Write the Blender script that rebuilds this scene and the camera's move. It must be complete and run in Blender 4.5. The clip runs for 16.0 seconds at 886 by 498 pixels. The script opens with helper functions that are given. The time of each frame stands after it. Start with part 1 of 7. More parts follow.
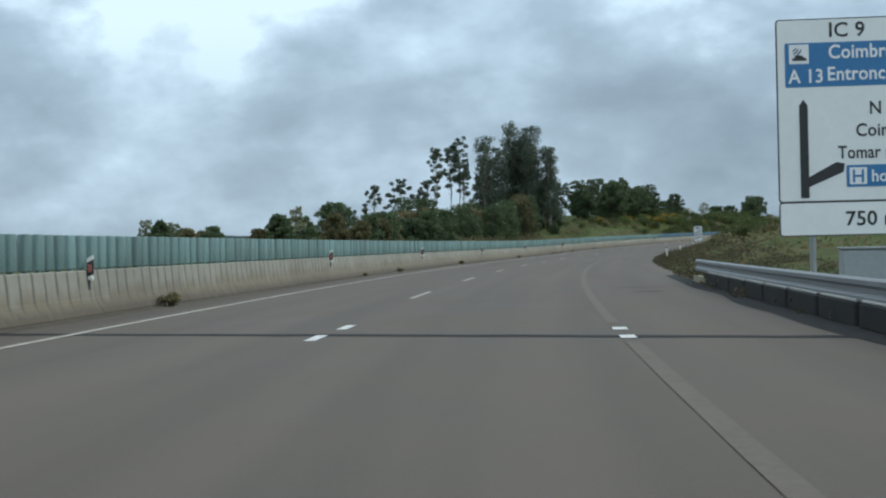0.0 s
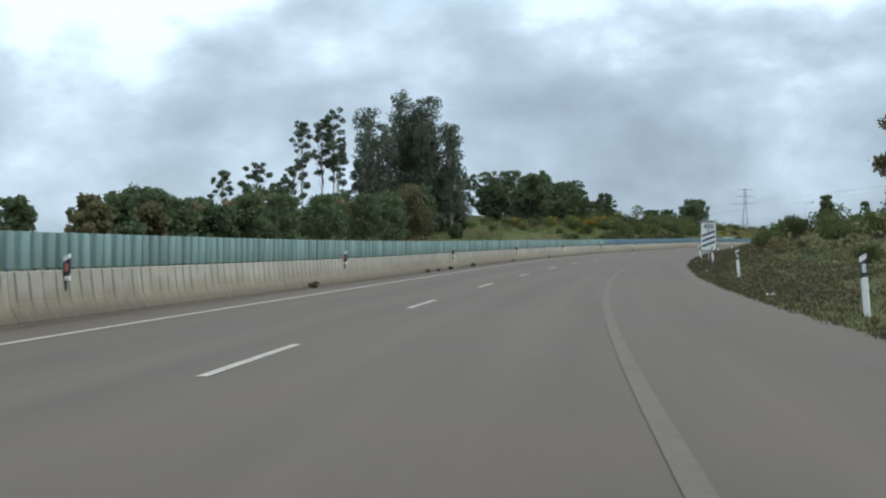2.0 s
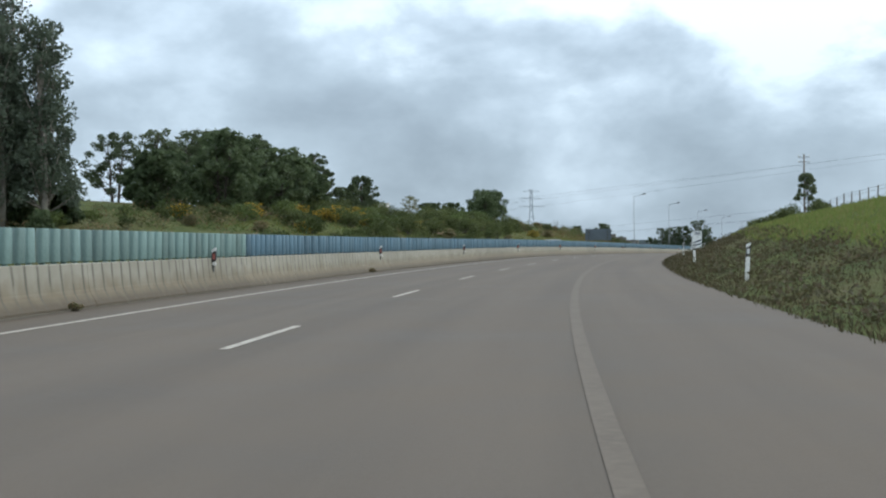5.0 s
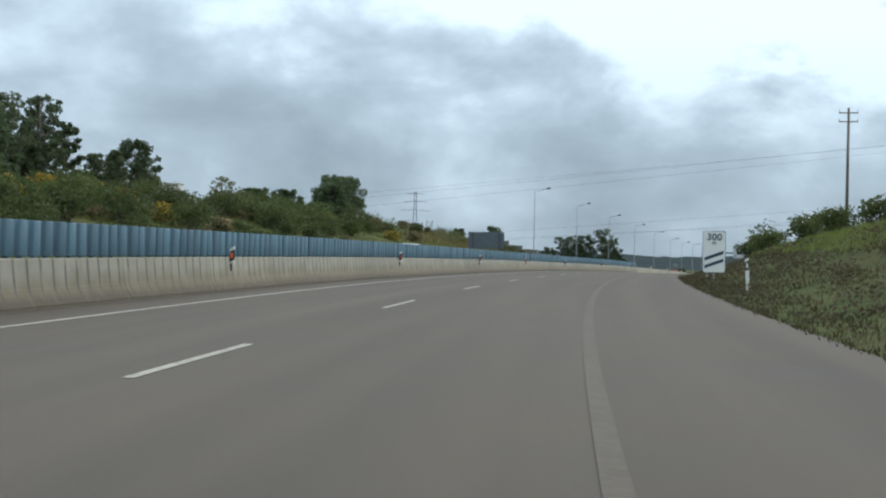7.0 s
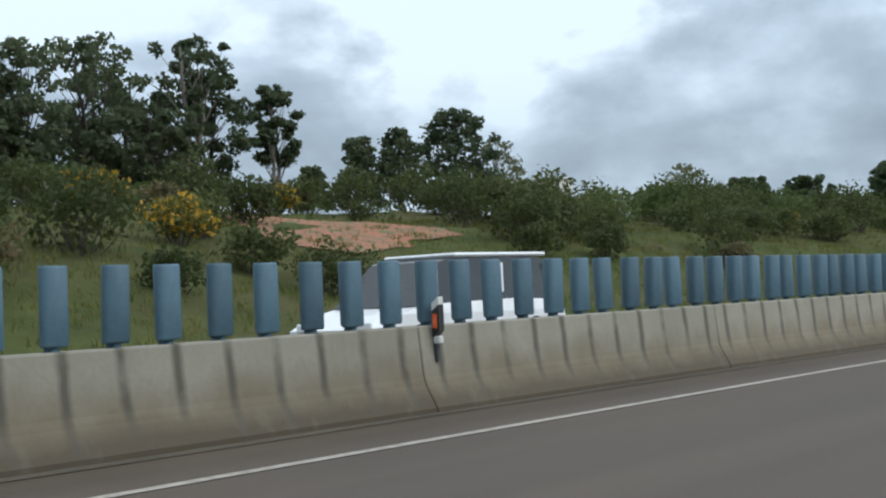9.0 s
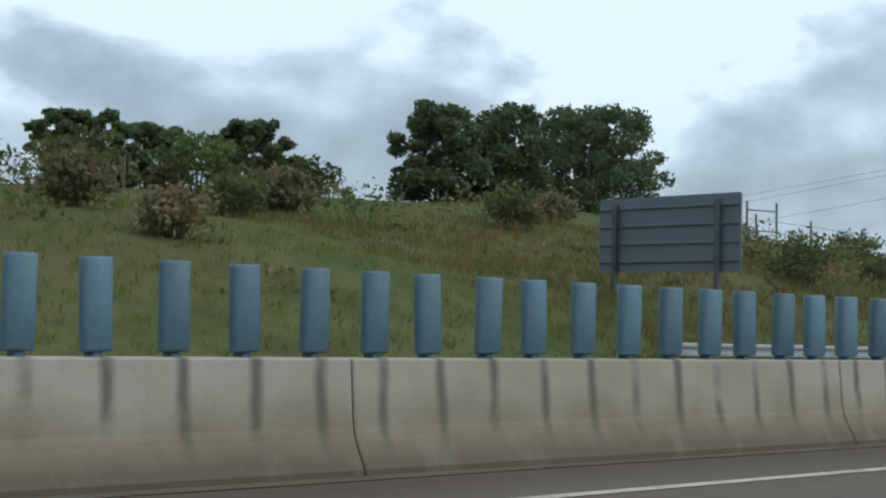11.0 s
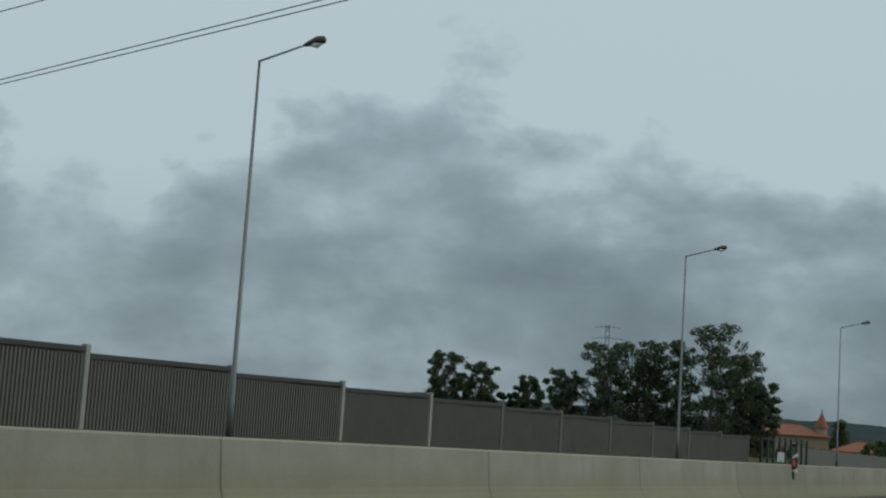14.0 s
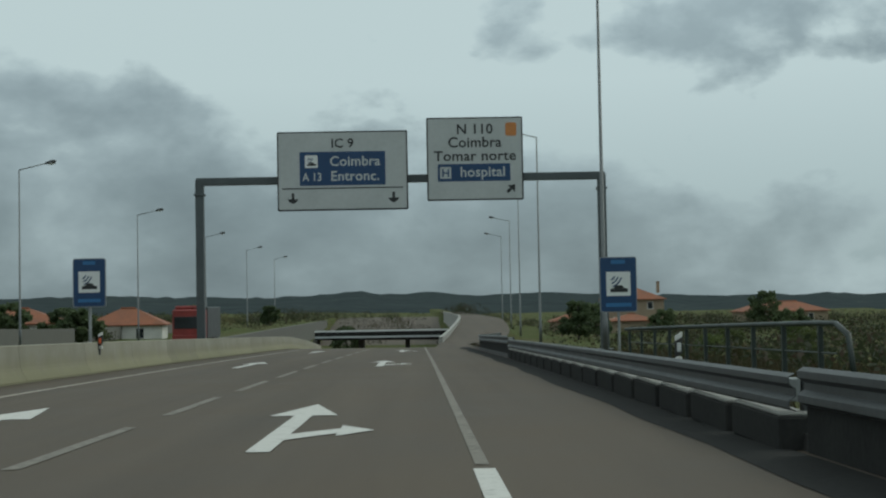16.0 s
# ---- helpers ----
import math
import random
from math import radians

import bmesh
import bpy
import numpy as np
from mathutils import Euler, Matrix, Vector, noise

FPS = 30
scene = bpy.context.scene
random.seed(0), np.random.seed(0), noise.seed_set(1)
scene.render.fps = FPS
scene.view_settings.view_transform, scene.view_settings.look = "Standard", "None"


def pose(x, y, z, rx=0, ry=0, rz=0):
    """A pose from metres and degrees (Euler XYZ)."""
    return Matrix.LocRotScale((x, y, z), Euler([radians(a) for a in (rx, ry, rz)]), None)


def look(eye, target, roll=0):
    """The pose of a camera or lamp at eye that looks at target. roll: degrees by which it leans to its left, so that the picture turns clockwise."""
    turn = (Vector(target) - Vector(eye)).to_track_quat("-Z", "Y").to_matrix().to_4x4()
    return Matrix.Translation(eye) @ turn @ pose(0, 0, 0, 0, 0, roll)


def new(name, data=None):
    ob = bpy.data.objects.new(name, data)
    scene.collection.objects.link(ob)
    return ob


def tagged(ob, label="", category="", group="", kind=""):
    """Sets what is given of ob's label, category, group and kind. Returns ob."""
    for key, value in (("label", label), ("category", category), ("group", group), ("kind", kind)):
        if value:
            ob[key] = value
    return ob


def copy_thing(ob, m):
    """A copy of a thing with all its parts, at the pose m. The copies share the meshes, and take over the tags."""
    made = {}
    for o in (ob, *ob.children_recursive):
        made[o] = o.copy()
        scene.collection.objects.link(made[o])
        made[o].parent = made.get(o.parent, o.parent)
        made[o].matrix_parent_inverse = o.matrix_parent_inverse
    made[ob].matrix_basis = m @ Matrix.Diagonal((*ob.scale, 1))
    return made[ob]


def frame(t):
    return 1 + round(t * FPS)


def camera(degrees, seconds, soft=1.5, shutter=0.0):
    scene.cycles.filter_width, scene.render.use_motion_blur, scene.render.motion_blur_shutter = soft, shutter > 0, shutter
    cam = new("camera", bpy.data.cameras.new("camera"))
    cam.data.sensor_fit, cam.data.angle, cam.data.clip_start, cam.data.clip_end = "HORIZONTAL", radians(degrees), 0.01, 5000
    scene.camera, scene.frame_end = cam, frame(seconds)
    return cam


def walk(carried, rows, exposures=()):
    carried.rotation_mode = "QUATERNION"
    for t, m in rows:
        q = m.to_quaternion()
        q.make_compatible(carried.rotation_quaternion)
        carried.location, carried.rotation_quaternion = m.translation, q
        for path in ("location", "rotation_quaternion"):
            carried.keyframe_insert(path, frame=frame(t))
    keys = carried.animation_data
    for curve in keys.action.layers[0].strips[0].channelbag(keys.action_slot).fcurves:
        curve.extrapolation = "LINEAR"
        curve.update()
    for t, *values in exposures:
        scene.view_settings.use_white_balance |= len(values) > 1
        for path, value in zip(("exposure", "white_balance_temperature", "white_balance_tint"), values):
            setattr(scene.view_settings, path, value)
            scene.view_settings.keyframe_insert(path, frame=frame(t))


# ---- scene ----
EXPOSURES = [(0.0, -0.05, 5850, 3), (1.0, 0.08, 6000, 6), (2.0, 0.21, 6050, 6), (3.5, 0.2, 6080, 6), (5.0, 0.25, 6120, 7), (7.5, 0.08, 6080, 5), (8.5, 0.0, 6080, 8), (9.7, -0.04, 6080, 7), (12.0, -0.3, 6050, 4), (12.5, -0.55, 6080, 3), (13.0, -0.68, 6120, 2), (13.5, -0.85, 6180, 1), (14.0, -0.9, 6280, 0), (15.0, -1.17, 6500, -6), (15.5, -1.2, 6550, -6), (16.0, -0.74, 6450, -4)]
SKY_STRENGTH, SUN_STRENGTH = 1.0, 1.4
ROAD_DARK, ROAD_LIGHT = (0.052, 0.040, 0.030), (0.114, 0.090, 0.067)
cam = camera(35.87, 16.0, soft=2.2, shutter=0.0)
PATH = [
    (0, pose(-0.59, -0.00, 1.05, 89.67, 1.38, 2.61)),
    (0.5, pose(-0.17, 18.17, 0.99, 88.68, 1.50, 1.21)),
    (1, pose(0.58, 36.41, 0.90, 90.90, 1.48, -0.63)),
    (1.5, pose(1.75, 54.64, 0.81, 89.67, 0.03, -1.56)),
    (2, pose(3.49, 72.73, 0.74, 89.87, 0.32, -1.11)),
    (2.5, pose(5.61, 90.79, 0.67, 90.07, 0.37, -3.47)),
    (3, pose(8.08, 108.91, 0.61, 90.08, 0.18, -4.35)),
    (3.5, pose(11.12, 127.69, 0.61, 90.45, -0.21, -6.56)),
    (4, pose(14.42, 145.39, 0.67, 90.06, 0.50, -7.58)),
    (4.5, pose(18.09, 162.92, 0.75, 89.24, 1.09, -8.40)),
    (5, pose(22.19, 180.54, 0.83, 90.09, 0.53, -10.29)),
    (5.2, pose(23.97, 187.43, 0.87, 89.96, 1.07, -10.82)),
    (7.3, pose(46.82, 260.62, 1.24, 90.34, -1.48, -15.18)),
    (7.5, pose(49.19, 267.09, 1.28, 89.11, -1.13, -12.97)),
    (8, pose(56.07, 284.80, 1.37, 92.07, 2.33, 2.35)),
    (8.5, pose(63.01, 301.34, 1.41, 91.76, 1.69, 10.23)),
    (9, pose(70.35, 318.28, 1.41, 91.91, 2.69, 14.72)),
    (9.5, pose(77.75, 334.76, 1.40, 92.06, 2.26, 16.94)),
    (9.7, pose(80.76, 341.36, 1.38, 91.79, 1.84, 17.83)),
    (11.8, pose(116.84, 408.97, 0.88, 94.33, -2.07, 20.24)),
    (12, pose(120.69, 415.18, 0.79, 94.81, -1.47, 17.90)),
    (12.5, pose(129.67, 431.05, 0.57, 94.59, -1.68, 15.08)),
    (13, pose(138.81, 446.84, 0.33, 94.92, -3.31, 14.63)),
    (13.5, pose(147.98, 462.66, 0.06, 94.90, -2.38, 11.08)),
    (14, pose(157.15, 478.36, -0.24, 96.69, -3.69, -1.93)),
    (14.5, pose(166.27, 494.19, -0.55, 97.55, -3.93, -13.24)),
    (15, pose(175.52, 509.90, -0.85, 96.16, -0.66, -25.90)),
    (15.5, pose(184.86, 525.64, -1.14, 93.90, -0.56, -30.84)),
    (16, pose(194.04, 541.21, -1.42, 92.32, 1.08, -31.16)),
]
walk(cam, PATH, EXPOSURES)

# ---- sky and sun ----
world = bpy.data.worlds.new("overcast_sky")
scene.world = world
world.use_nodes = True
wt = world.node_tree


def wnode(kind, **props):
    node = wt.nodes.new(kind)
    for key, value in props.items():
        if key == "op":
            node.operation = value
        elif key == "sky":
            node.sky_type = value
    return node


def wmath(op, a, b=None):
    node = wnode("ShaderNodeMath", op=op)
    for slot, value in enumerate((a, b)):
        if value is None:
            continue
        if isinstance(value, (int, float)):
            node.inputs[slot].default_value = value
        else:
            wt.links.new(value, node.inputs[slot])
    return node.outputs[0]


def wnoise(vec, scale, detail, rough, distort):
    node = wnode("ShaderNodeTexNoise")
    node.inputs["Scale"].default_value = scale
    node.inputs["Detail"].default_value = detail
    node.inputs["Roughness"].default_value = rough
    node.inputs["Distortion"].default_value = distort
    wt.links.new(vec, node.inputs["Vector"])
    return node.outputs["Fac"]


def wramp(fac, stops):
    node = wnode("ShaderNodeValToRGB")
    ramp = node.color_ramp
    while len(ramp.elements) < len(stops):
        ramp.elements.new(0.5)
    for el, (at, col) in zip(ramp.elements, stops):
        el.position = at
        el.color = (*col, 1) if len(col) == 3 else col
    wt.links.new(fac, node.inputs[0])
    return node.outputs[0]


def wmix(fac, a, b, blend="MIX"):
    node = wnode("ShaderNodeMix")
    node.data_type = "RGBA"
    node.blend_type = blend
    if isinstance(fac, (int, float)):
        node.inputs[0].default_value = fac
    else:
        wt.links.new(fac, node.inputs[0])
    wt.links.new(a, node.inputs[6])
    wt.links.new(b, node.inputs[7])
    return node.outputs[2]


SUN_AZ, SUN_EL = radians(95), radians(40)
air = wnode("ShaderNodeTexSky", sky="NISHITA")
air.sun_disc = False
air.sun_elevation = SUN_EL
air.sun_rotation = SUN_AZ
coord = wnode("ShaderNodeTexCoord")
sep = wnode("ShaderNodeSeparateXYZ")
wt.links.new(coord.outputs["Generated"], sep.inputs[0])
up = wmath("MAXIMUM", sep.outputs[2], 0.0)
# heaped clouds with ragged tops, over a bright veil that shows above them
stretch = wnode("ShaderNodeCombineXYZ")
wt.links.new(sep.outputs[0], stretch.inputs[0])
wt.links.new(sep.outputs[1], stretch.inputs[1])
wt.links.new(wmath("MULTIPLY", sep.outputs[2], 1.7), stretch.inputs[2])
big = wnoise(stretch.outputs[0], 3.6, 3.0, 0.45, 0.0)
billow = wnoise(stretch.outputs[0], 9.0, 8.0, 0.52, 0.1)
wisp = wnoise(stretch.outputs[0], 5.5, 8.0, 0.52, 0.3)
heap = wmath("ADD", wmath("MULTIPLY", big, 0.40), wmath("MULTIPLY", billow, 0.60))
# the line of the cloud tops: degrees round from the y axis, and degrees of height
TOPS = ((-60, 9.5), (-36, 9.6), (-31, 10.8), (-26, 12.6), (-21, 11.8), (-17, 10.4), (-14, 9.0), (-11.5, 7.4), (-10.2, 8.6), (-8.8, 10.2), (-5.5, 11.2), (-1, 12.0), (3, 11.8), (7, 10.6), (11, 10.3), (14.5, 9.6), (16, 8.8), (19.5, 8.0), (23, 7.1), (27, 6.4), (31, 5.7), (35, 4.8), (44, 4.6), (60, 6.5))
round_deg = wmath("MULTIPLY", wmath("ARCTAN2", sep.outputs[0], sep.outputs[1]), 180 / math.pi)
high_deg = wmath("MULTIPLY", wmath("ARCSINE", sep.outputs[2]), 180 / math.pi)
tops = wmath("MULTIPLY", wramp(wmath("DIVIDE", wmath("ADD", round_deg, 60), 120), [((a + 60) / 120, (b / 20,) * 3) for a, b in TOPS]), 20)
below = wmath("MINIMUM", wmath("SUBTRACT", tops, wmath("MINIMUM", high_deg, 30)), 5.0)
field = wmath("ADD", wmath("ADD", wmath("MULTIPLY", below, 0.026), 0.49), wmath("MULTIPLY", wmath("SUBTRACT", heap, 0.5), 0.72))
# a ragged cloud of its own, higher up over the exit
aside = wmath("POWER", wmath("DIVIDE", wmath("SUBTRACT", round_deg, 42), 13), 2.0)
above = wmath("POWER", wmath("DIVIDE", wmath("SUBTRACT", high_deg, 11.6), 3.2), 2.0)
puff = wmath("ADD", wmath("SUBTRACT", 0.60, wmath("MULTIPLY", wmath("ADD", aside, above), 0.12)), wmath("MULTIPLY", wmath("SUBTRACT", heap, 0.5), 0.9))
field = wmath("MAXIMUM", field, wmath("MINIMUM", wmath("SUBTRACT", puff, 0.06), 0.56))
cover = wramp(field, [(0.468, (0, 0, 0)), (0.49, (0.5, 0.5, 0.5)), (0.525, (0.92, 0.92, 0.92)), (0.56, (1, 1, 1))])
depth = wmath("ADD", wmath("MULTIPLY", field, 0.52), wmath("ADD", wmath("MULTIPLY", wisp, 0.30), wmath("MULTIPLY", billow, 0.20)))
shade = wramp(depth, [(0.44, (0.74, 0.84, 0.92)), (0.50, (0.565, 0.65, 0.725)), (0.57, (0.415, 0.485, 0.545)), (0.66, (0.315, 0.37, 0.42))])
gap = wramp(up, [(0.0, (0.46, 0.545, 0.61)), (0.08, (0.70, 0.80, 0.87)), (0.16, (0.86, 0.96, 1.03)), (0.4, (0.90, 0.99, 1.05)), (1.0, (1.0, 1.06, 1.10))])
lift = wramp(up, [(0.0, (1.0, 1.0, 1.0)), (0.08, (1.0, 1.0, 1.0)), (0.35, (1.3, 1.3, 1.3)), (1.0, (1.5, 1.5, 1.5))])
# a heavier stretch of cloud low over the village
heavy = wramp(wmath("DIVIDE", wmath("ADD", round_deg, 60), 120), [(0.53, (1, 1, 1)), (0.62, (0.86, 0.865, 0.87)), (0.67, (0.88, 0.885, 0.89)), (0.75, (1, 1, 1))])
clouds = wmix(cover, gap, wmix(1.0, wmix(1.0, shade, heavy, "MULTIPLY"), lift, "MULTIPLY"))
airlight = wmix(1.0, air.outputs[0], wramp(up, [(0.0, (0.004, 0.005, 0.007)), (1.0, (0.03, 0.03, 0.03))]), "MULTIPLY")
total = wmix(1.0, clouds, airlight, "ADD")
back = wt.nodes["Background"]
wt.links.new(total, back.inputs[0])
back.inputs[1].default_value = SKY_STRENGTH

sun = new("sun", bpy.data.lights.new("sun", "SUN"))
sun.data.energy = SUN_STRENGTH
sun.data.angle = radians(35)
sun.data.color = (1.0, 0.95, 0.88)
sun.matrix_world = look((0, 0, 0), (-math.sin(SUN_AZ) * math.cos(SUN_EL), -math.cos(SUN_AZ) * math.cos(SUN_EL), -math.sin(SUN_EL)))

# ---- the road's line: s along it, n to its right, z above it ----
BEND, BEND_END, BEND_EASE = 1 / 752.2, 323.0, 33.1
LEVELS = ((-60, 0), (0, 0), (60, -0.286), (120, -0.515), (180, -0.249), (240, 0.023), (300, 0.35), (360, 0.318), (420, -0.06), (480, -0.802), (540, -1.803), (620, -3.075), (700, -4.714))
S_MIN, S_MAX = -420, 2600
grid_s = np.arange(S_MIN, S_MAX + 1, 2.0)
curv = np.clip((BEND_END + BEND_EASE - grid_s) / (2 * BEND_EASE), 0, 1) * BEND
curv += 0.095 / 52 * np.clip(np.minimum((grid_s - 350) / 10, (412 - grid_s) / 10), 0, 1)
head = np.concatenate([[0], np.cumsum(curv[1:] + curv[:-1])])
head -= np.interp(0, grid_s, head)
mid = (head[1:] + head[:-1]) / 2
line_x = np.concatenate([[0], np.cumsum(np.sin(mid) * 2)])
line_y = np.concatenate([[0], np.cumsum(np.cos(mid) * 2)])
line_x -= np.interp(0, grid_s, line_x)
line_y -= np.interp(0, grid_s, line_y)
line_z = np.interp(grid_s, [a for a, b in LEVELS], [b for a, b in LEVELS])
line_z = np.convolve(np.pad(line_z, 10, mode="edge"), np.ones(21) / 21, "valid")


def heading(s):
    return float(np.interp(s, grid_s, head))


def P(s, n, z=0.0):
    h = heading(s)
    fall = 0.007 * min(max((s - 360) / 60, 0), 1)
    return Vector((float(np.interp(s, grid_s, line_x)) + math.cos(h) * n, float(np.interp(s, grid_s, line_y)) - math.sin(h) * n, float(np.interp(s, grid_s, line_z)) + z - fall * max(n, -40)))


def at(s, n, z=0.0, turn=0.0, lean=0.0, tip=0.0):
    """A pose on the road: x to the right, y along it, z up."""
    return Matrix.Translation(P(s, n, z)) @ Matrix.Rotation(radians(turn) - heading(s), 4, "Z") @ Matrix.Rotation(radians(lean), 4, "Y") @ Matrix.Rotation(radians(tip), 4, "X")


def ease(x, a, b):
    t = min(max((x - a) / (b - a), 0.0), 1.0)
    return t * t * (3 - 2 * t)


def curve_through(x, pts):
    return float(np.interp(x, [p[0] for p in pts], [p[1] for p in pts]))


def dip(s):
    """The carriageway sinks towards the underpass."""
    return -5.6 * (ease(s, 668, 800) - ease(s, 840, 960))


def barrier_n(s):
    """The foot of the median barrier on the near side."""
    return curve_through(s, ((-400, -8.07), (360, -8.07), (430, -7.82), (3000, -7.82)))


# ---- mesh tools ----
class Geo:
    def __init__(self):
        self.v, self.f, self.m = [], [], []
        self.slot = 0

    def add(self, vs, fs):
        k = len(self.v)
        self.v += [tuple(p) for p in vs]
        self.f += [tuple(i + k for i in f) for f in fs]
        self.m += [self.slot] * len(fs)
        return self

    def box(self, c, size, rot=None, bev=0.0):
        x, y, z = (a / 2 for a in size)
        r = rot or Matrix.Identity(3)
        c = Vector(c)
        if bev <= 0:
            vs = [c + r @ Vector((i * x, j * y, k * z)) for i in (-1, 1) for j in (-1, 1) for k in (-1, 1)]
            return self.add(vs, [(0, 1, 3, 2), (4, 6, 7, 5), (0, 4, 5, 1), (2, 3, 7, 6), (0, 2, 6, 4), (1, 5, 7, 3)])
        b = min(bev, x * 0.9, y * 0.9, z * 0.9)
        vs, key = [], {}
        for i in (-1, 1):
            for j in (-1, 1):
                for k in (-1, 1):
                    for ax in range(3):
                        p = [i * x, j * y, k * z]
                        for o in range(3):
                            if o != ax:
                                p[o] -= (i, j, k)[o] * b
                        key[i, j, k, ax] = len(vs)
                        vs.append(c + r @ Vector(p))
        fs = []
        for ax in range(3):
            o1, o2 = (ax + 1) % 3, (ax + 2) % 3
            for sg in (-1, 1):
                ring = []
                for a, d in ((-1, -1), (1, -1), (1, 1), (-1, 1)):
                    q = [0, 0, 0]
                    q[ax], q[o1], q[o2] = sg, a, d
                    ring.append(key[q[0], q[1], q[2], ax])
                fs.append(tuple(ring if sg > 0 else ring[::-1]))
            for a in (-1, 1):
                for d in (-1, 1):
                    q, w = [0, 0, 0], [0, 0, 0]
                    q[o1], q[o2], w[o1], w[o2] = a, d, a, d
                    q[ax], w[ax] = -1, 1
                    e = [key[q[0], q[1], q[2], o1], key[w[0], w[1], w[2], o1], key[w[0], w[1], w[2], o2], key[q[0], q[1], q[2], o2]]
                    fs.append(tuple(e if a * d < 0 else e[::-1]))
        for i in (-1, 1):
            for j in (-1, 1):
                for k in (-1, 1):
                    t = [key[i, j, k, ax] for ax in range(3)]
                    fs.append(tuple(t if i * j * k > 0 else t[::-1]))
        return self.add(vs, fs)

    def tube(self, pts, rads, sides=8, caps=True):
        pts = [Vector(p) for p in pts]
        if isinstance(rads, (int, float)):
            rads = [rads] * len(pts)
        vs, fs = [], []
        for i, p in enumerate(pts):
            d = (pts[min(i + 1, len(pts) - 1)] - pts[max(i - 1, 0)]).normalized()
            u = d.cross(Vector((0, 0, 1)))
            u = Vector((1, 0, 0)) if u.length < 0.02 else u.normalized()
            w = d.cross(u)
            for k in range(sides):
                a = 2 * math.pi * k / sides
                vs.append(p + (u * math.cos(a) + w * math.sin(a)) * rads[i])
        for i in range(len(pts) - 1):
            for k in range(sides):
                a, b = i * sides + k, i * sides + (k + 1) % sides
                fs.append((a, a + sides, b + sides, b))
        if caps:
            fs.append(tuple(range(sides)))
            fs.append(tuple(range(len(vs) - 1, len(vs) - sides - 1, -1)))
        return self.add(vs, fs)

    def prism(self, outline, y0, y1):
        """An outline in x and z, pushed from y0 to y1."""
        k = len(outline)
        vs = [(x, y0, z) for x, z in outline] + [(x, y1, z) for x, z in outline]
        fs = [tuple(range(k)), tuple(range(2 * k - 1, k - 1, -1))]
        fs += [(i, i + k, (i + 1) % k + k, (i + 1) % k) for i in range(k)]
        return self.add(vs, fs)

    def disc(self, c, r, y0, y1, sides=28, inner=0.0):
        out = [(c[0] + r * math.cos(2 * math.pi * i / sides), c[1] + r * math.sin(2 * math.pi * i / sides)) for i in range(sides)]
        if inner <= 0:
            return self.prism(out, y0, y1)
        inn = [(c[0] + inner * math.cos(2 * math.pi * i / sides), c[1] + inner * math.sin(2 * math.pi * i / sides)) for i in range(sides)]
        vs = [(x, y, z) for y in (y0, y1) for x, z in out] + [(x, y, z) for y in (y0, y1) for x, z in inn]
        fs = []
        for i in range(sides):
            j = (i + 1) % sides
            fs += [(i, i + sides, j + sides, j), (i + 2 * sides, j + 2 * sides, j + 3 * sides, i + 3 * sides), (i, j, j + 2 * sides, i + 2 * sides), (i + sides, i + 3 * sides, j + 3 * sides, j + sides)]
        return self.add(vs, fs)

    def mesh(self, name, mats, smooth=False):
        me = bpy.data.meshes.new(name)
        me.from_pydata(self.v, [], self.f)
        for m in (mats if isinstance(mats, (list, tuple)) else [mats]):
            me.materials.append(m)
        if any(self.m):
            me.polygons.foreach_set("material_index", self.m)
        if smooth:
            me.polygons.foreach_set("use_smooth", [True] * len(me.polygons))
        me.update()
        return me


def part(name, geo, mats, parent, label="", smooth=False):
    me = geo.mesh(name, mats, smooth) if isinstance(geo, Geo) else geo
    ob = new(name, me)
    ob.parent = parent
    return tagged(ob, label)


def thing(name, m, label, category, group="", kind=""):
    ob = new(name)
    ob.empty_display_size = 0.3
    ob.matrix_world = m
    return tagged(ob, label, category, group, kind)


def solid(name, geo, mats, label="", category="", group="", kind="", m=None, smooth=False):
    ob = new(name, geo.mesh(name, mats, smooth) if isinstance(geo, Geo) else geo)
    if m is not None:
        ob.matrix_world = m
    return tagged(ob, label, category, group, kind)


def sweep(geo, s0, s1, step, outline, closed=False, level=None):
    """An outline of (n, z), or a function of s that gives one, carried along the road."""
    count = max(2, int(round((s1 - s0) / step)) + 1)
    rows = []
    for i in range(count):
        s = s0 + (s1 - s0) * i / (count - 1)
        o = outline(s) if callable(outline) else outline
        extra = level(s) if level else 0.0
        rows.append([P(s, n, z + extra) for n, z in o])
    k = len(rows[0])
    vs = [p for r in rows for p in r]
    fs = []
    for i in range(count - 1):
        for j in range(k if closed else k - 1):
            a, b = i * k + j, i * k + (j + 1) % k
            fs.append((a, a + k, b + k, b))
    if closed:
        fs.append(tuple(range(k)))
        fs.append(tuple(range(len(vs) - 1, len(vs) - k - 1, -1)))
    return geo.add(vs, fs)


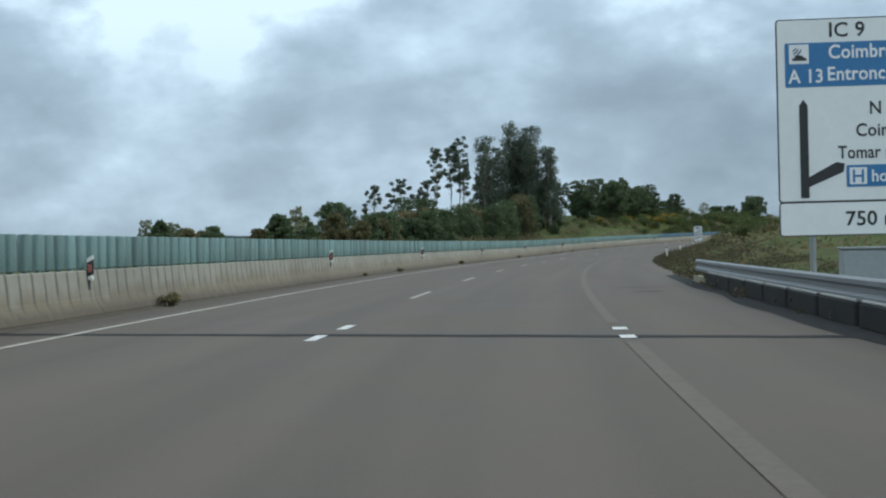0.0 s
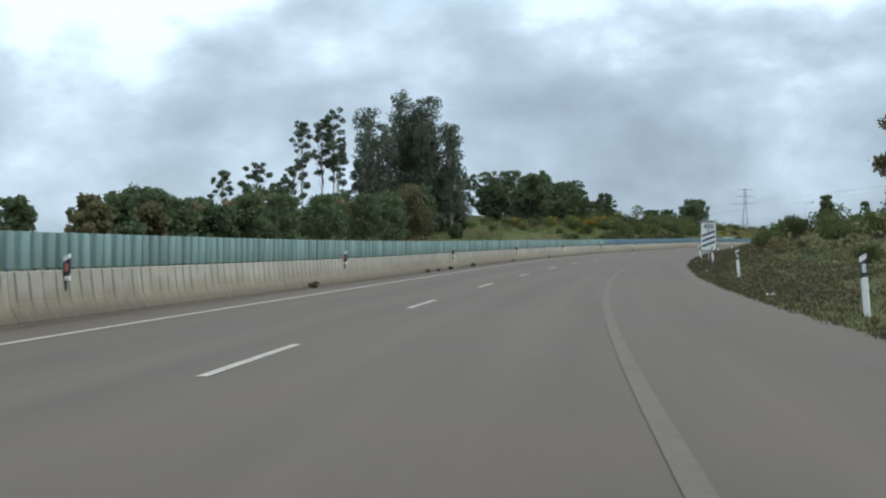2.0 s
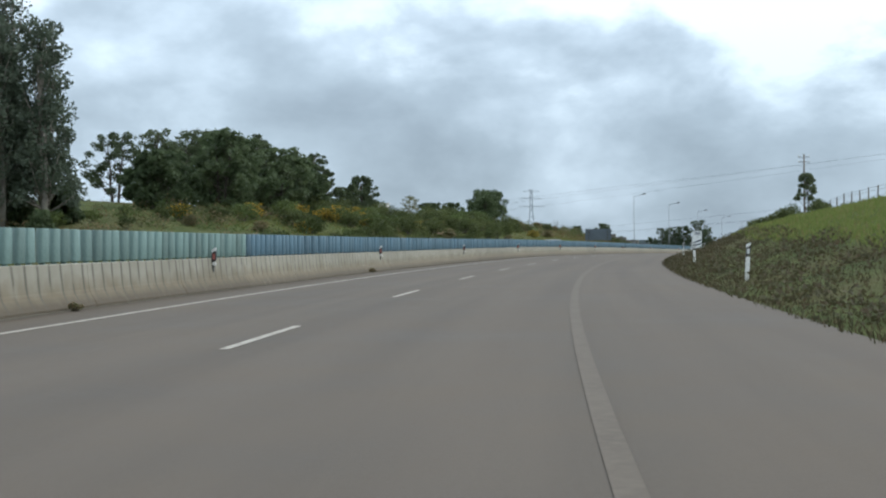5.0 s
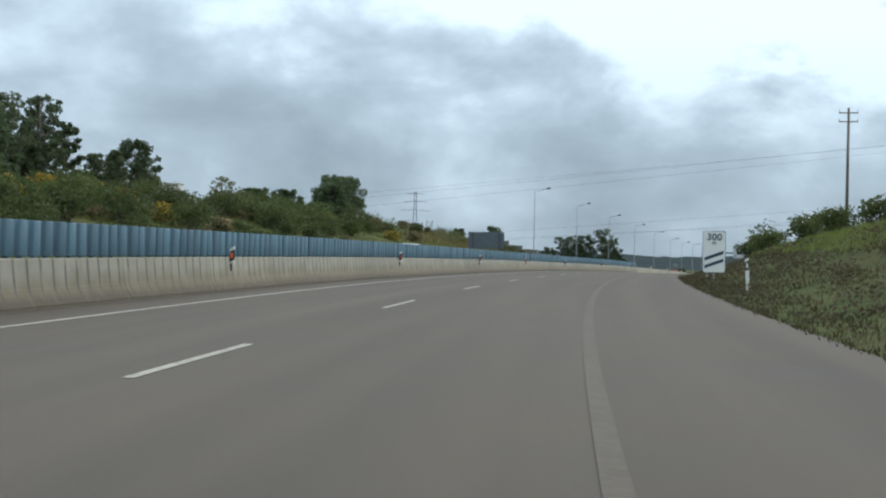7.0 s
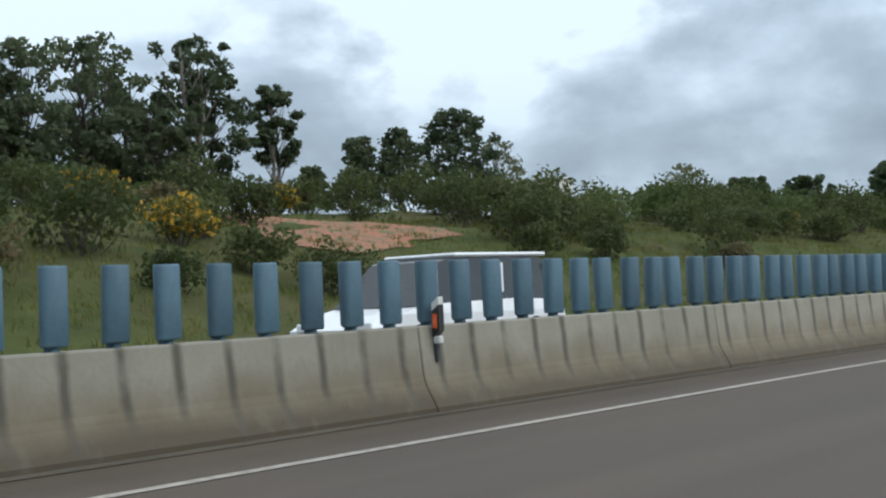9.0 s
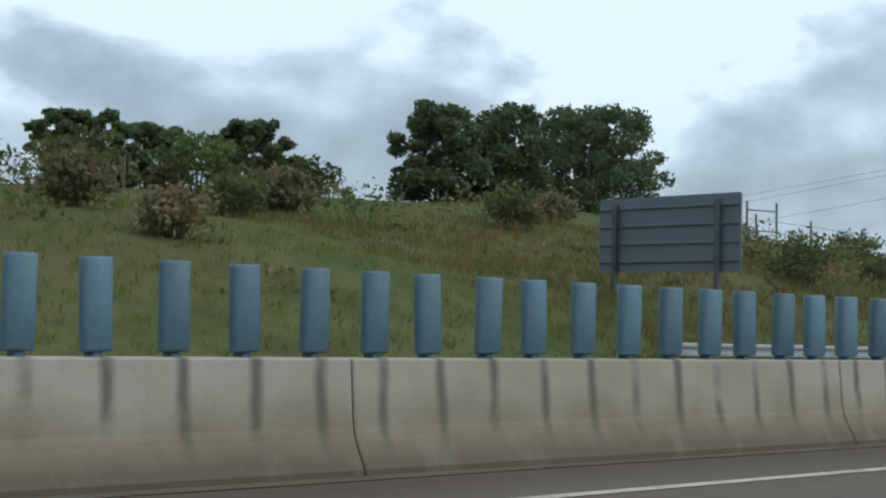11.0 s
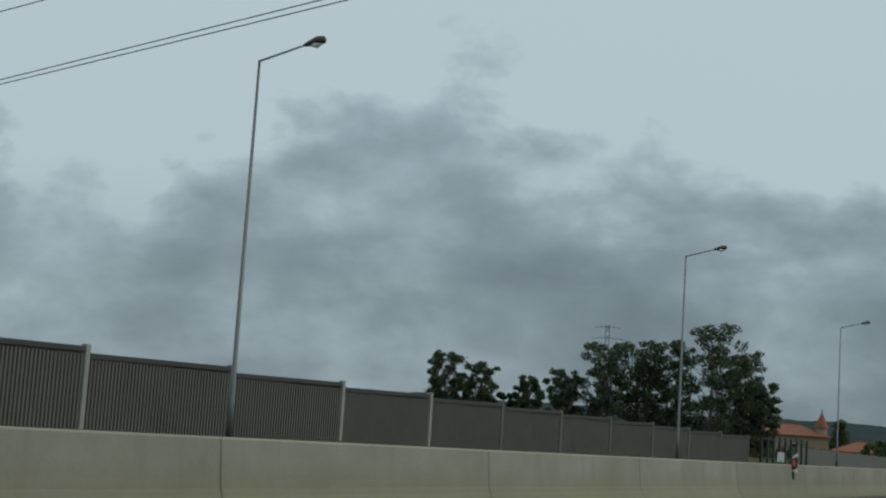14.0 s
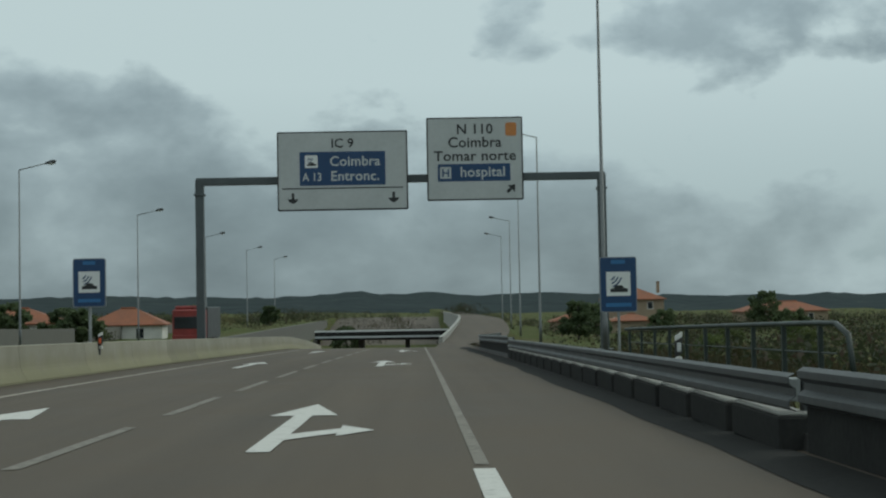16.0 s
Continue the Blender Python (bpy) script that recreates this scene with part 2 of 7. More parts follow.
def lettering(parent, text, height, x, z, y, mat, align="CENTER", stretch=1.0, label=""):
    """Raised letters on a board that faces against the traffic; height is that of a capital."""
    cu = bpy.data.curves.new("lettering", "FONT")
    cu.body = text
    cu.size = height / 0.70
    cu.extrude = 0.004
    cu.offset = height * 0.022
    cu.align_x = align
    cu.space_character = 1.03
    cu.resolution_u = 3
    tmp = new("lettering", cu)
    bpy.context.view_layer.update()
    me = bpy.data.meshes.new_from_object(tmp.evaluated_get(bpy.context.evaluated_depsgraph_get()))
    bpy.data.objects.remove(tmp)
    me.transform(Matrix.Translation((x, y, z)) @ Matrix.Rotation(radians(90), 4, "X") @ Matrix.Diagonal((stretch, 1, 1, 1)))
    me.materials.clear()
    me.materials.append(mat)
    ob = new("lettering", me)
    ob.parent = parent
    return tagged(ob, label or f"the words {text}")


# ---- materials ----
def base_material(name):
    m = bpy.data.materials.new(name)
    m.use_nodes = True
    return m, m.node_tree, m.node_tree.nodes["Principled BSDF"]


def mnode(nt, kind, op=None):
    node = nt.nodes.new(kind)
    if op:
        node.operation = op
    return node


def mmath(nt, op, a, b=None, c=None):
    node = mnode(nt, "ShaderNodeMath", op)
    for slot, value in enumerate((a, b, c)):
        if value is None:
            continue
        if isinstance(value, (int, float)):
            node.inputs[slot].default_value = value
        else:
            nt.links.new(value, node.inputs[slot])
    return node.outputs[0]


def mmix(nt, fac, a, b, blend="MIX"):
    node = mnode(nt, "ShaderNodeMix")
    node.data_type = "RGBA"
    node.blend_type = blend
    for slot, value in ((0, fac), (6, a), (7, b)):
        if isinstance(value, (int, float)):
            node.inputs[slot].default_value = value
        elif isinstance(value, tuple):
            node.inputs[slot].default_value = (*value, 1)
        else:
            nt.links.new(value, node.inputs[slot])
    return node.outputs[2]


def mnoise(nt, vec, scale, detail=4.0, rough=0.55, stretch=None):
    if stretch:
        mp = mnode(nt, "ShaderNodeMapping")
        mp.inputs["Scale"].default_value = stretch
        nt.links.new(vec, mp.inputs[0])
        vec = mp.outputs[0]
    node = mnode(nt, "ShaderNodeTexNoise")
    node.inputs["Scale"].default_value = scale
    node.inputs["Detail"].default_value = detail
    node.inputs["Roughness"].default_value = rough
    nt.links.new(vec, node.inputs["Vector"])
    return node.outputs["Fac"]


def mrange(nt, fac, a, b, lo=0.0, hi=1.0):
    node = mnode(nt, "ShaderNodeMapRange")
    for slot, value in ((1, a), (2, b), (3, lo), (4, hi)):
        node.inputs[slot].default_value = value
    nt.links.new(fac, node.inputs[0])
    return node.outputs[0]


def place(nt, kind="Position"):
    if kind == "Position":
        return mnode(nt, "ShaderNodeNewGeometry").outputs["Position"]
    return mnode(nt, "ShaderNodeTexCoord").outputs[kind]


def bump(nt, bsdf, fac, strength, dist):
    node = mnode(nt, "ShaderNodeBump")
    node.inputs["Strength"].default_value = strength
    node.inputs["Distance"].default_value = dist
    nt.links.new(fac, node.inputs["Height"])
    nt.links.new(node.outputs[0], bsdf.inputs["Normal"])


def surface(name, light, dark, big=0.5, small=12.0, rough=0.7, relief=0.3, depth=0.01, metal=0.0, where="Position", spread=0.0, mark=None, gloss=0.5):
    """Two colours mixed by stains and by grain, with relief; spread varies whole pieces; mark is a third colour in rare spots."""
    m, nt, b = base_material(name)
    vec = place(nt, where)
    large = mnoise(nt, vec, big, 5)
    fine = mnoise(nt, vec, small, 4)
    fac = mmath(nt, "ADD", mmath(nt, "MULTIPLY", mrange(nt, large, 0.3, 0.7), 0.6), mmath(nt, "MULTIPLY", mrange(nt, fine, 0.3, 0.7), 0.4))
    col = mmix(nt, fac, dark, light)
    if mark:
        col = mmix(nt, mrange(nt, mnoise(nt, vec, big * 2.3, 6, 0.65), mark[1], mark[1] + 0.08), col, mark[0])
    if spread:
        info = mnode(nt, "ShaderNodeObjectInfo").outputs["Random"]
        col = mmix(nt, 1.0, col, mmix(nt, info, (1 - spread,) * 3, (1 + spread,) * 3), "MULTIPLY")
    nt.links.new(col, b.inputs["Base Color"])
    b.inputs["Metallic"].default_value = metal
    b.inputs["Specular IOR Level"].default_value = gloss
    nt.links.new(mrange(nt, large, 0.25, 0.75, max(rough - 0.1, 0.05), min(rough + 0.1, 1.0)), b.inputs["Roughness"])
    if relief:
        bump(nt, b, fine, relief, depth)
    return m


def leaf_material(name, a, b_, c=None, part_c=0.0):
    """Leaves differ one by one and from clump to clump."""
    m, nt, b = base_material(name)
    isl = mnode(nt, "ShaderNodeNewGeometry").outputs["Random Per Island"]
    clump = mnoise(nt, place(nt), 0.7, 3)
    fac = mmath(nt, "ADD", mmath(nt, "MULTIPLY", isl, 0.3), mmath(nt, "MULTIPLY", mrange(nt, clump, 0.3, 0.7), 0.7))
    col = mmix(nt, fac, a, b_)
    if c:
        col = mmix(nt, mrange(nt, isl, 1 - part_c - 0.01, 1 - part_c), col, c)
    info = mnode(nt, "ShaderNodeObjectInfo").outputs["Random"]
    col = mmix(nt, 1.0, col, mmix(nt, info, (0.75, 0.78, 0.75), (1.25, 1.2, 1.2)), "MULTIPLY")
    nt.links.new(col, b.inputs["Base Color"])
    b.inputs["Roughness"].default_value = 0.6
    b.inputs["Specular IOR Level"].default_value = 0.25
    glow = mnode(nt, "ShaderNodeBsdfTranslucent")
    nt.links.new(col, glow.inputs["Color"])
    both = mnode(nt, "ShaderNodeMixShader")
    both.inputs[0].default_value = 0.46
    nt.links.new(b.outputs[0], both.inputs[1])
    nt.links.new(glow.outputs[0], both.inputs[2])
    nt.links.new(both.outputs[0], nt.nodes["Material Output"].inputs["Surface"])
    return m


def road_material():
    m, nt, b = base_material("worn_asphalt")
    uv = mnode(nt, "ShaderNodeUVMap").outputs[0]
    sp = mnode(nt, "ShaderNodeSeparateXYZ")
    nt.links.new(uv, sp.inputs[0])
    pos = place(nt)
    grain = mnoise(nt, pos, 55, 3, 0.7)
    patchy = mnoise(nt, pos, 0.35, 6, 0.6)
    streak = mnoise(nt, uv, 1.0, 5, 0.55, (0.03, 0.9, 1.0))
    fac = mmath(nt, "ADD", mmath(nt, "MULTIPLY", mrange(nt, patchy, 0.32, 0.68), 0.40), mmath(nt, "ADD", mmath(nt, "MULTIPLY", mrange(nt, streak, 0.3, 0.7), 0.4), mmath(nt, "MULTIPLY", mrange(nt, grain, 0.35, 0.65), 0.25)))
    col = mmix(nt, fac, ROAD_DARK, ROAD_LIGHT)
    # wheel tracks in the lanes
    track = mmath(nt, "COSINE", mmath(nt, "MULTIPLY", mmath(nt, "ADD", sp.outputs[1], 3.12 - 0.92), 2 * math.pi / 1.85))
    col = mmix(nt, mmath(nt, "MULTIPLY", mrange(nt, track, 0.3, 1.0), 0.22), col, (0.108, 0.083, 0.061))
    # oil and tar spots
    col = mmix(nt, mmath(nt, "MULTIPLY", mrange(nt, mnoise(nt, uv, 1.0, 6, 0.7, (0.5, 1.6, 1)), 0.66, 0.74), 0.5), col, (0.036, 0.033, 0.03))
    nt.links.new(col, b.inputs["Base Color"])
    nt.links.new(mrange(nt, patchy, 0.3, 0.7, 0.68, 0.82), b.inputs["Roughness"])
    b.inputs["Specular IOR Level"].default_value = 0.26
    bump(nt, b, grain, 0.35, 0.006)
    return m


def concrete_material(name, drips):
    """Cast concrete, browner at the foot; under each blade a dark run of rain."""
    m, nt, b = base_material(name)
    vec = place(nt, "Object")
    sp = mnode(nt, "ShaderNodeSeparateXYZ")
    nt.links.new(vec, sp.inputs[0])
    pos = place(nt)
    large = mnoise(nt, pos, 0.7, 6, 0.6)
    fine = mnoise(nt, pos, 22, 4)
    col = mmix(nt, mrange(nt, large, 0.3, 0.7), (0.225, 0.212, 0.165), (0.315, 0.298, 0.245))
    col = mmix(nt, mmath(nt, "MULTIPLY", mrange(nt, fine, 0.45, 0.75), 0.35), col, (0.215, 0.205, 0.165))
    # splash dirt, ragged at its upper edge
    splash = mmath(nt, "SUBTRACT", sp.outputs[2], mmath(nt, "MULTIPLY", mnoise(nt, pos, 1.6, 5), 0.6))
    col = mmix(nt, mrange(nt, splash, -0.02, 0.30, 0.85 if drips else 0.35, 0.0), col, (0.165, 0.130, 0.082))
    foot = mmath(nt, "SUBTRACT", sp.outputs[2], mmath(nt, "MULTIPLY", mnoise(nt, pos, 3.0, 5), 0.16))
    col = mmix(nt, mrange(nt, foot, 0.03, 0.22, 0.95 if drips else 0.45, 0.0), col, (0.085, 0.066, 0.042))
    runs = mnoise(nt, pos, 1.0, 5, 0.6, (3.2, 3.2, 0.25))
    col = mmix(nt, mmath(nt, "MULTIPLY", mrange(nt, runs, 0.55, 0.75), 0.45), col, (0.19, 0.175, 0.13))
    if drips:
        along = mmath(nt, "ADD", sp.outputs[1], mmath(nt, "MULTIPLY", mmath(nt, "SUBTRACT", mnoise(nt, pos, 2.5, 2), 0.5), 0.07))
        off = mmath(nt, "ABSOLUTE", mmath(nt, "SUBTRACT", mmath(nt, "MODULO", along, 0.52), 0.26))
        thin = mmath(nt, "MULTIPLY", mrange(nt, off, 0.016, 0.070, 1.0, 0.0), mrange(nt, mnoise(nt, pos, 1.7, 3), 0.30, 0.50))
        high = mrange(nt, sp.outputs[2], 0.04, 0.40, 0.38, 1.0)
        col = mmix(nt, mmath(nt, "MULTIPLY", mmath(nt, "MULTIPLY", thin, high), 0.9), col, (0.085, 0.078, 0.06))
    else:
        moss = mmath(nt, "SUBTRACT", sp.outputs[2], mmath(nt, "MULTIPLY", mnoise(nt, pos, 0.9, 6, 0.65), 0.9))
        col = mmix(nt, mrange(nt, moss, -0.30, 0.10, 0.55, 0.0), col, (0.228, 0.220, 0.118))
    info = mnode(nt, "ShaderNodeObjectInfo").outputs["Random"]
    col = mmix(nt, 1.0, col, mmix(nt, info, (0.88, 0.88, 0.87), (1.08, 1.08, 1.07)), "MULTIPLY")
    nt.links.new(col, b.inputs["Base Color"])
    b.inputs["Roughness"].default_value = 0.85
    bump(nt, b, fine, 0.4, 0.006)
    return m


def paint_material(name, colour, worn, under):
    """Road paint, worn through in places."""
    m, nt, b = base_material(name)
    pos = place(nt)
    fac = mrange(nt, mnoise(nt, pos, 9, 6, 0.7), worn - 0.12, worn + 0.12)
    blot = mrange(nt, mnoise(nt, pos, 1.1, 3), 0.35, 0.7)
    nt.links.new(mmix(nt, mmath(nt, "MULTIPLY", fac, mmath(nt, "ADD", mmath(nt, "MULTIPLY", blot, 0.6), 0.4)), colour, under), b.inputs["Base Color"])
    b.inputs["Roughness"].default_value = 0.74
    b.inputs["Specular IOR Level"].default_value = 0.26
    return m


def ground_material():
    m, nt, b = base_material("rough_grassland")
    pos = place(nt)
    big = mnoise(nt, pos, 0.09, 5, 0.6)
    midn = mnoise(nt, pos, 0.6, 6, 0.65)
    fine = mnoise(nt, pos, 7, 5, 0.7)
    col = mmix(nt, mrange(nt, midn, 0.32, 0.68), (0.046, 0.062, 0.020), (0.098, 0.112, 0.036))
    col = mmix(nt, mmath(nt, "MULTIPLY", mrange(nt, big, 0.45, 0.62), 0.6), col, (0.105, 0.085, 0.042))
    col = mmix(nt, mmath(nt, "MULTIPLY", mrange(nt, fine, 0.4, 0.75), 0.5), col, (0.065, 0.075, 0.028))
    nt.links.new(col, b.inputs["Base Color"])
    b.inputs["Roughness"].default_value = 0.95
    b.inputs["Specular IOR Level"].default_value = 0.1
    bump(nt, b, fine, 0.8, 0.12)
    return m


MAT_ROAD = road_material()
MAT_DRIP = concrete_material("rain_streaked_concrete", True)
MAT_CONC = concrete_material("cast_concrete", False)
MAT_GROUND = ground_material()
MAT_WHITE_LINE = paint_material("white_road_paint", (0.40, 0.365, 0.31), 0.56, (0.14, 0.125, 0.105))
MAT_FADED_LINE = paint_material("faded_road_paint", (0.118, 0.095, 0.072), 0.46, (0.086, 0.067, 0.050))
MAT_WORN_LINE = paint_material("worn_road_paint", (0.24, 0.22, 0.19), 0.50, (0.09, 0.078, 0.065))
MAT_FRESH_LINE = paint_material("thick_road_paint", (0.56, 0.55, 0.52), 0.64, (0.2, 0.19, 0.175))
MAT_KERB_SHADE = surface("kerb_shade", (0.055, 0.052, 0.05), (0.025, 0.024, 0.024), 2, 20, 0.6, 0.4)
MAT_BLADE_GREEN = surface("faded_green_plastic", (0.165, 0.245, 0.225), (0.10, 0.162, 0.15), 3, 25, 0.6, 0.1, 0.003, where="Object", spread=0.22)
MAT_BLADE_BLUE = surface("faded_blue_plastic", (0.090, 0.160, 0.205), (0.055, 0.108, 0.145), 3, 25, 0.55, 0.1, 0.003, where="Object", spread=0.18)
MAT_GALV = surface("galvanised_steel", (0.34, 0.355, 0.355), (0.21, 0.22, 0.22), 1.5, 18, 0.5, 0.1, 0.003, metal=0.5)
MAT_DULL_STEEL = surface("weathered_steel", (0.105, 0.112, 0.114), (0.052, 0.056, 0.058), 1.5, 15, 0.55, 0.15, 0.004, metal=0.4)
# near-black colour shared by edge strips, lower rails, blocks, joint and bridge
MAT_NEAR_BLACK = surface("near_black_matte", (0.040, 0.040, 0.038), (0.020, 0.020, 0.020), 1.2, 14, 0.95, 0.5, 0.01, gloss=0.1)
MAT_GREY_STEEL = surface("grey_weathered_steel", (0.22, 0.23, 0.235), (0.13, 0.138, 0.14), 1.5, 16, 0.5, 0.12, 0.003, metal=0.5)
MAT_GANTRY = surface("dark_grey_painted_steel", (0.10, 0.115, 0.12), (0.06, 0.07, 0.075), 1.0, 10, 0.5, 0.1, 0.003, metal=0.2)
MAT_SIGN_WHITE = surface("white_sign_sheet", (0.76, 0.77, 0.76), (0.68, 0.69, 0.68), 0.8, 6, 0.45, 0.0)
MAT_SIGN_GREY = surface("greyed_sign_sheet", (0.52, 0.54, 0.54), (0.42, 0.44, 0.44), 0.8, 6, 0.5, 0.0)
MAT_SIGN_BLUE = surface("blue_sign_sheet", (0.045, 0.175, 0.38), (0.03, 0.135, 0.31), 0.8, 6, 0.45, 0.0)
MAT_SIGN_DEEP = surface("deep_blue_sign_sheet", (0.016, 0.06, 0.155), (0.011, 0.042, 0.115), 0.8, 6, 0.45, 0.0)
MAT_SIGN_BLACK = surface("black_sign_sheet", (0.025, 0.026, 0.028), (0.015, 0.016, 0.017), 2, 10, 0.5, 0.0)
MAT_SIGN_NAVY = surface("navy_stripe_sheet", (0.02, 0.035, 0.075), (0.014, 0.025, 0.055), 2, 10, 0.5, 0.0)
MAT_SIGN_RED = surface("red_sign_sheet", (0.26, 0.035, 0.035), (0.17, 0.03, 0.03), 2, 10, 0.5, 0.0)
MAT_SIGN_ORANGE = surface("faded_orange_sheet", (0.62, 0.25, 0.07), (0.45, 0.17, 0.05), 4, 14, 0.5, 0.0)
MAT_SIGN_BACK = surface("bare_aluminium_back", (0.34, 0.36, 0.37), (0.25, 0.27, 0.28), 0.9, 9, 0.5, 0.05, 0.003, metal=0.4)
MAT_BOARD_BACK = surface("dark_board_back", (0.115, 0.14, 0.165), (0.08, 0.10, 0.12), 0.9, 9, 0.6, 0.05, 0.003)
MAT_POST_WHITE = surface("white_plastic", (0.74, 0.74, 0.72), (0.58, 0.57, 0.54), 2, 14, 0.5, 0.05, 0.003)
MAT_POST_BLACK = surface("black_plastic", (0.03, 0.03, 0.03), (0.018, 0.018, 0.018), 3, 14, 0.5, 0.0)
MAT_REFLECTOR = surface("orange_red_reflector", (0.85, 0.17, 0.06), (0.66, 0.10, 0.04), 8, 40, 0.25, 0.1, 0.002)
MAT_REFLECTOR_DULL = surface("dull_red_reflector", (0.40, 0.13, 0.11), (0.26, 0.085, 0.075), 8, 40, 0.3, 0.1, 0.002)
MAT_REFLECTOR_PALE = surface("pale_reflector", (0.65, 0.66, 0.66), (0.5, 0.5, 0.5), 8, 40, 0.25, 0.1, 0.002)
MAT_PANEL = surface("ribbed_concrete_panel", (0.155, 0.15, 0.133), (0.105, 0.102, 0.091), 0.8, 12, 0.85, 0.4, 0.01)
MAT_COPING = surface("dark_weathered_coping", (0.075, 0.073, 0.068), (0.045, 0.044, 0.042), 0.8, 12, 0.9, 0.4, 0.01)
MAT_PANEL_POST = surface("pale_concrete_post", (0.34, 0.335, 0.31), (0.26, 0.255, 0.235), 0.8, 12, 0.8, 0.3, 0.008)
MAT_BARK = surface("pale_grey_bark", (0.26, 0.235, 0.20), (0.12, 0.105, 0.085), 1.5, 9, 0.9, 0.6, 0.03)
MAT_BARK_DARK = surface("dark_bark", (0.10, 0.085, 0.065), (0.05, 0.042, 0.034), 1.5, 9, 0.9, 0.6, 0.03)
# the next four leaf colours are lightened to stand in for haze
MAT_EUC = leaf_material("eucalyptus_leaves", (0.062, 0.082, 0.058), (0.150, 0.180, 0.128))
MAT_OAK = leaf_material("evergreen_oak_leaves", (0.050, 0.075, 0.036), (0.128, 0.165, 0.080))
MAT_PINE = leaf_material("dark_tree_leaves", (0.052, 0.074, 0.038), (0.130, 0.158, 0.082))
MAT_HEDGE = leaf_material("mixed_bush_leaves", (0.085, 0.085, 0.040), (0.180, 0.170, 0.080), (0.21, 0.155, 0.085), 0.22)
MAT_SHRUB = leaf_material("shrub_leaves", (0.056, 0.084, 0.027), (0.134, 0.170, 0.053))
MAT_SHRUB_DARK = leaf_material("dark_shrub_leaves", (0.044, 0.061, 0.021), (0.112, 0.132, 0.045))
MAT_GORSE = leaf_material("flowering_gorse_leaves", (0.080, 0.090, 0.026), (0.165, 0.165, 0.045), (0.46, 0.29, 0.035), 0.30)
MAT_EXIT_SCRUB = leaf_material("dark_exit_scrub_leaves", (0.032, 0.040, 0.022), (0.080, 0.088, 0.045), (0.085, 0.062, 0.045), 0.25)
MAT_EXIT_TREE = leaf_material("glossy_eucalyptus_leaves", (0.038, 0.058, 0.032), (0.105, 0.138, 0.072))
MAT_PALE_TREE = leaf_material("budding_twig_leaves", (0.100, 0.110, 0.060), (0.220, 0.230, 0.140))
MAT_GRASS = leaf_material("grass_blades", (0.070, 0.098, 0.024), (0.160, 0.190, 0.050), (0.200, 0.165, 0.060), 0.24)
MAT_KNOLL_GRASS = leaf_material("fresh_grass_blades", (0.090, 0.125, 0.030), (0.185, 0.225, 0.066), (0.19, 0.16, 0.07), 0.12)
MAT_DRY_GRASS = leaf_material("dry_grass_blades", (0.105, 0.100, 0.034), (0.200, 0.165, 0.065), (0.230, 0.165, 0.075), 0.30)
MAT_VERGE_HERB = leaf_material("verge_herb_leaves", (0.046, 0.045, 0.022), (0.076, 0.070, 0.035), (0.088, 0.070, 0.043), 0.30)
MAT_VERGE_TREE = leaf_material("olive_brown_leaves", (0.058, 0.060, 0.032), (0.125, 0.115, 0.060), (0.16, 0.115, 0.06), 0.22)
MAT_VERGE = leaf_material("dry_verge_blades", (0.036, 0.034, 0.017), (0.066, 0.058, 0.030), (0.092, 0.072, 0.042), 0.28)
MAT_SOIL = surface("red_soil", (0.36, 0.15, 0.085), (0.22, 0.10, 0.058), 0.8, 6, 0.95, 0.7, 0.05, mark=((0.11, 0.12, 0.05), 0.50))
# bluish haze of distance is mixed into the wood's base colours
MAT_HILL = surface("haze_tinted_wood", (0.060, 0.074, 0.076), (0.036, 0.046, 0.049), 0.02, 0.16, 1.0, 0.0, mark=((0.085, 0.095, 0.085), 0.62), gloss=0.0)
MAT_ROOF = surface("orange_clay_tiles", (0.29, 0.105, 0.052), (0.15, 0.062, 0.036), 0.7, 5, 0.85, 0.5, 0.03)
MAT_PLASTER = surface("whitewashed_plaster", (0.70, 0.68, 0.63), (0.52, 0.50, 0.46), 0.7, 6, 0.9, 0.2, 0.005)
MAT_OCHRE = surface("ochre_plaster", (0.34, 0.27, 0.19), (0.24, 0.18, 0.13), 0.7, 6, 0.9, 0.2, 0.005)
MAT_WINDOW = surface("dark_window_glass", (0.03, 0.035, 0.04), (0.02, 0.022, 0.026), 1, 4, 0.15, 0.0)
MAT_GREEN_RAIL = surface("dark_green_railing_paint", (0.022, 0.035, 0.03), (0.012, 0.02, 0.018), 2, 10, 0.5, 0.1, 0.003)
MAT_WOOD = surface("weathered_fence_wood", (0.16, 0.13, 0.10), (0.075, 0.06, 0.048), 2, 20, 0.9, 0.5, 0.01)
MAT_CABLE = surface("black_cable", (0.05, 0.05, 0.052), (0.03, 0.03, 0.032), 2, 8, 0.6, 0.0)
MAT_LAMP_GLASS = surface("lamp_glass", (0.85, 0.86, 0.86), (0.74, 0.75, 0.75), 4, 12, 0.15, 0.0)
MAT_CAR_WHITE = surface("white_car_paint", (0.80, 0.81, 0.82), (0.74, 0.75, 0.76), 1, 4, 0.25, 0.0)
MAT_CAR_RED = surface("red_lorry_paint", (0.26, 0.035, 0.03), (0.17, 0.025, 0.022), 1, 4, 0.35, 0.0)
MAT_RUBBER = surface("tyre_rubber", (0.03, 0.03, 0.03), (0.02, 0.02, 0.02), 4, 20, 0.85, 0.2, 0.004)
MAT_LITTER = surface("pale_litter", (0.7, 0.7, 0.68), (0.5, 0.5, 0.48), 5, 30, 0.7, 0.2, 0.01)

# ---- ground ----
def bank(s):
    """How far the cutting on the left stands up."""
    return ease(s, 262, 325) * (1 - ease(s, 452, 508)) * (1 + 0.20 * ease(s, 415, 445))


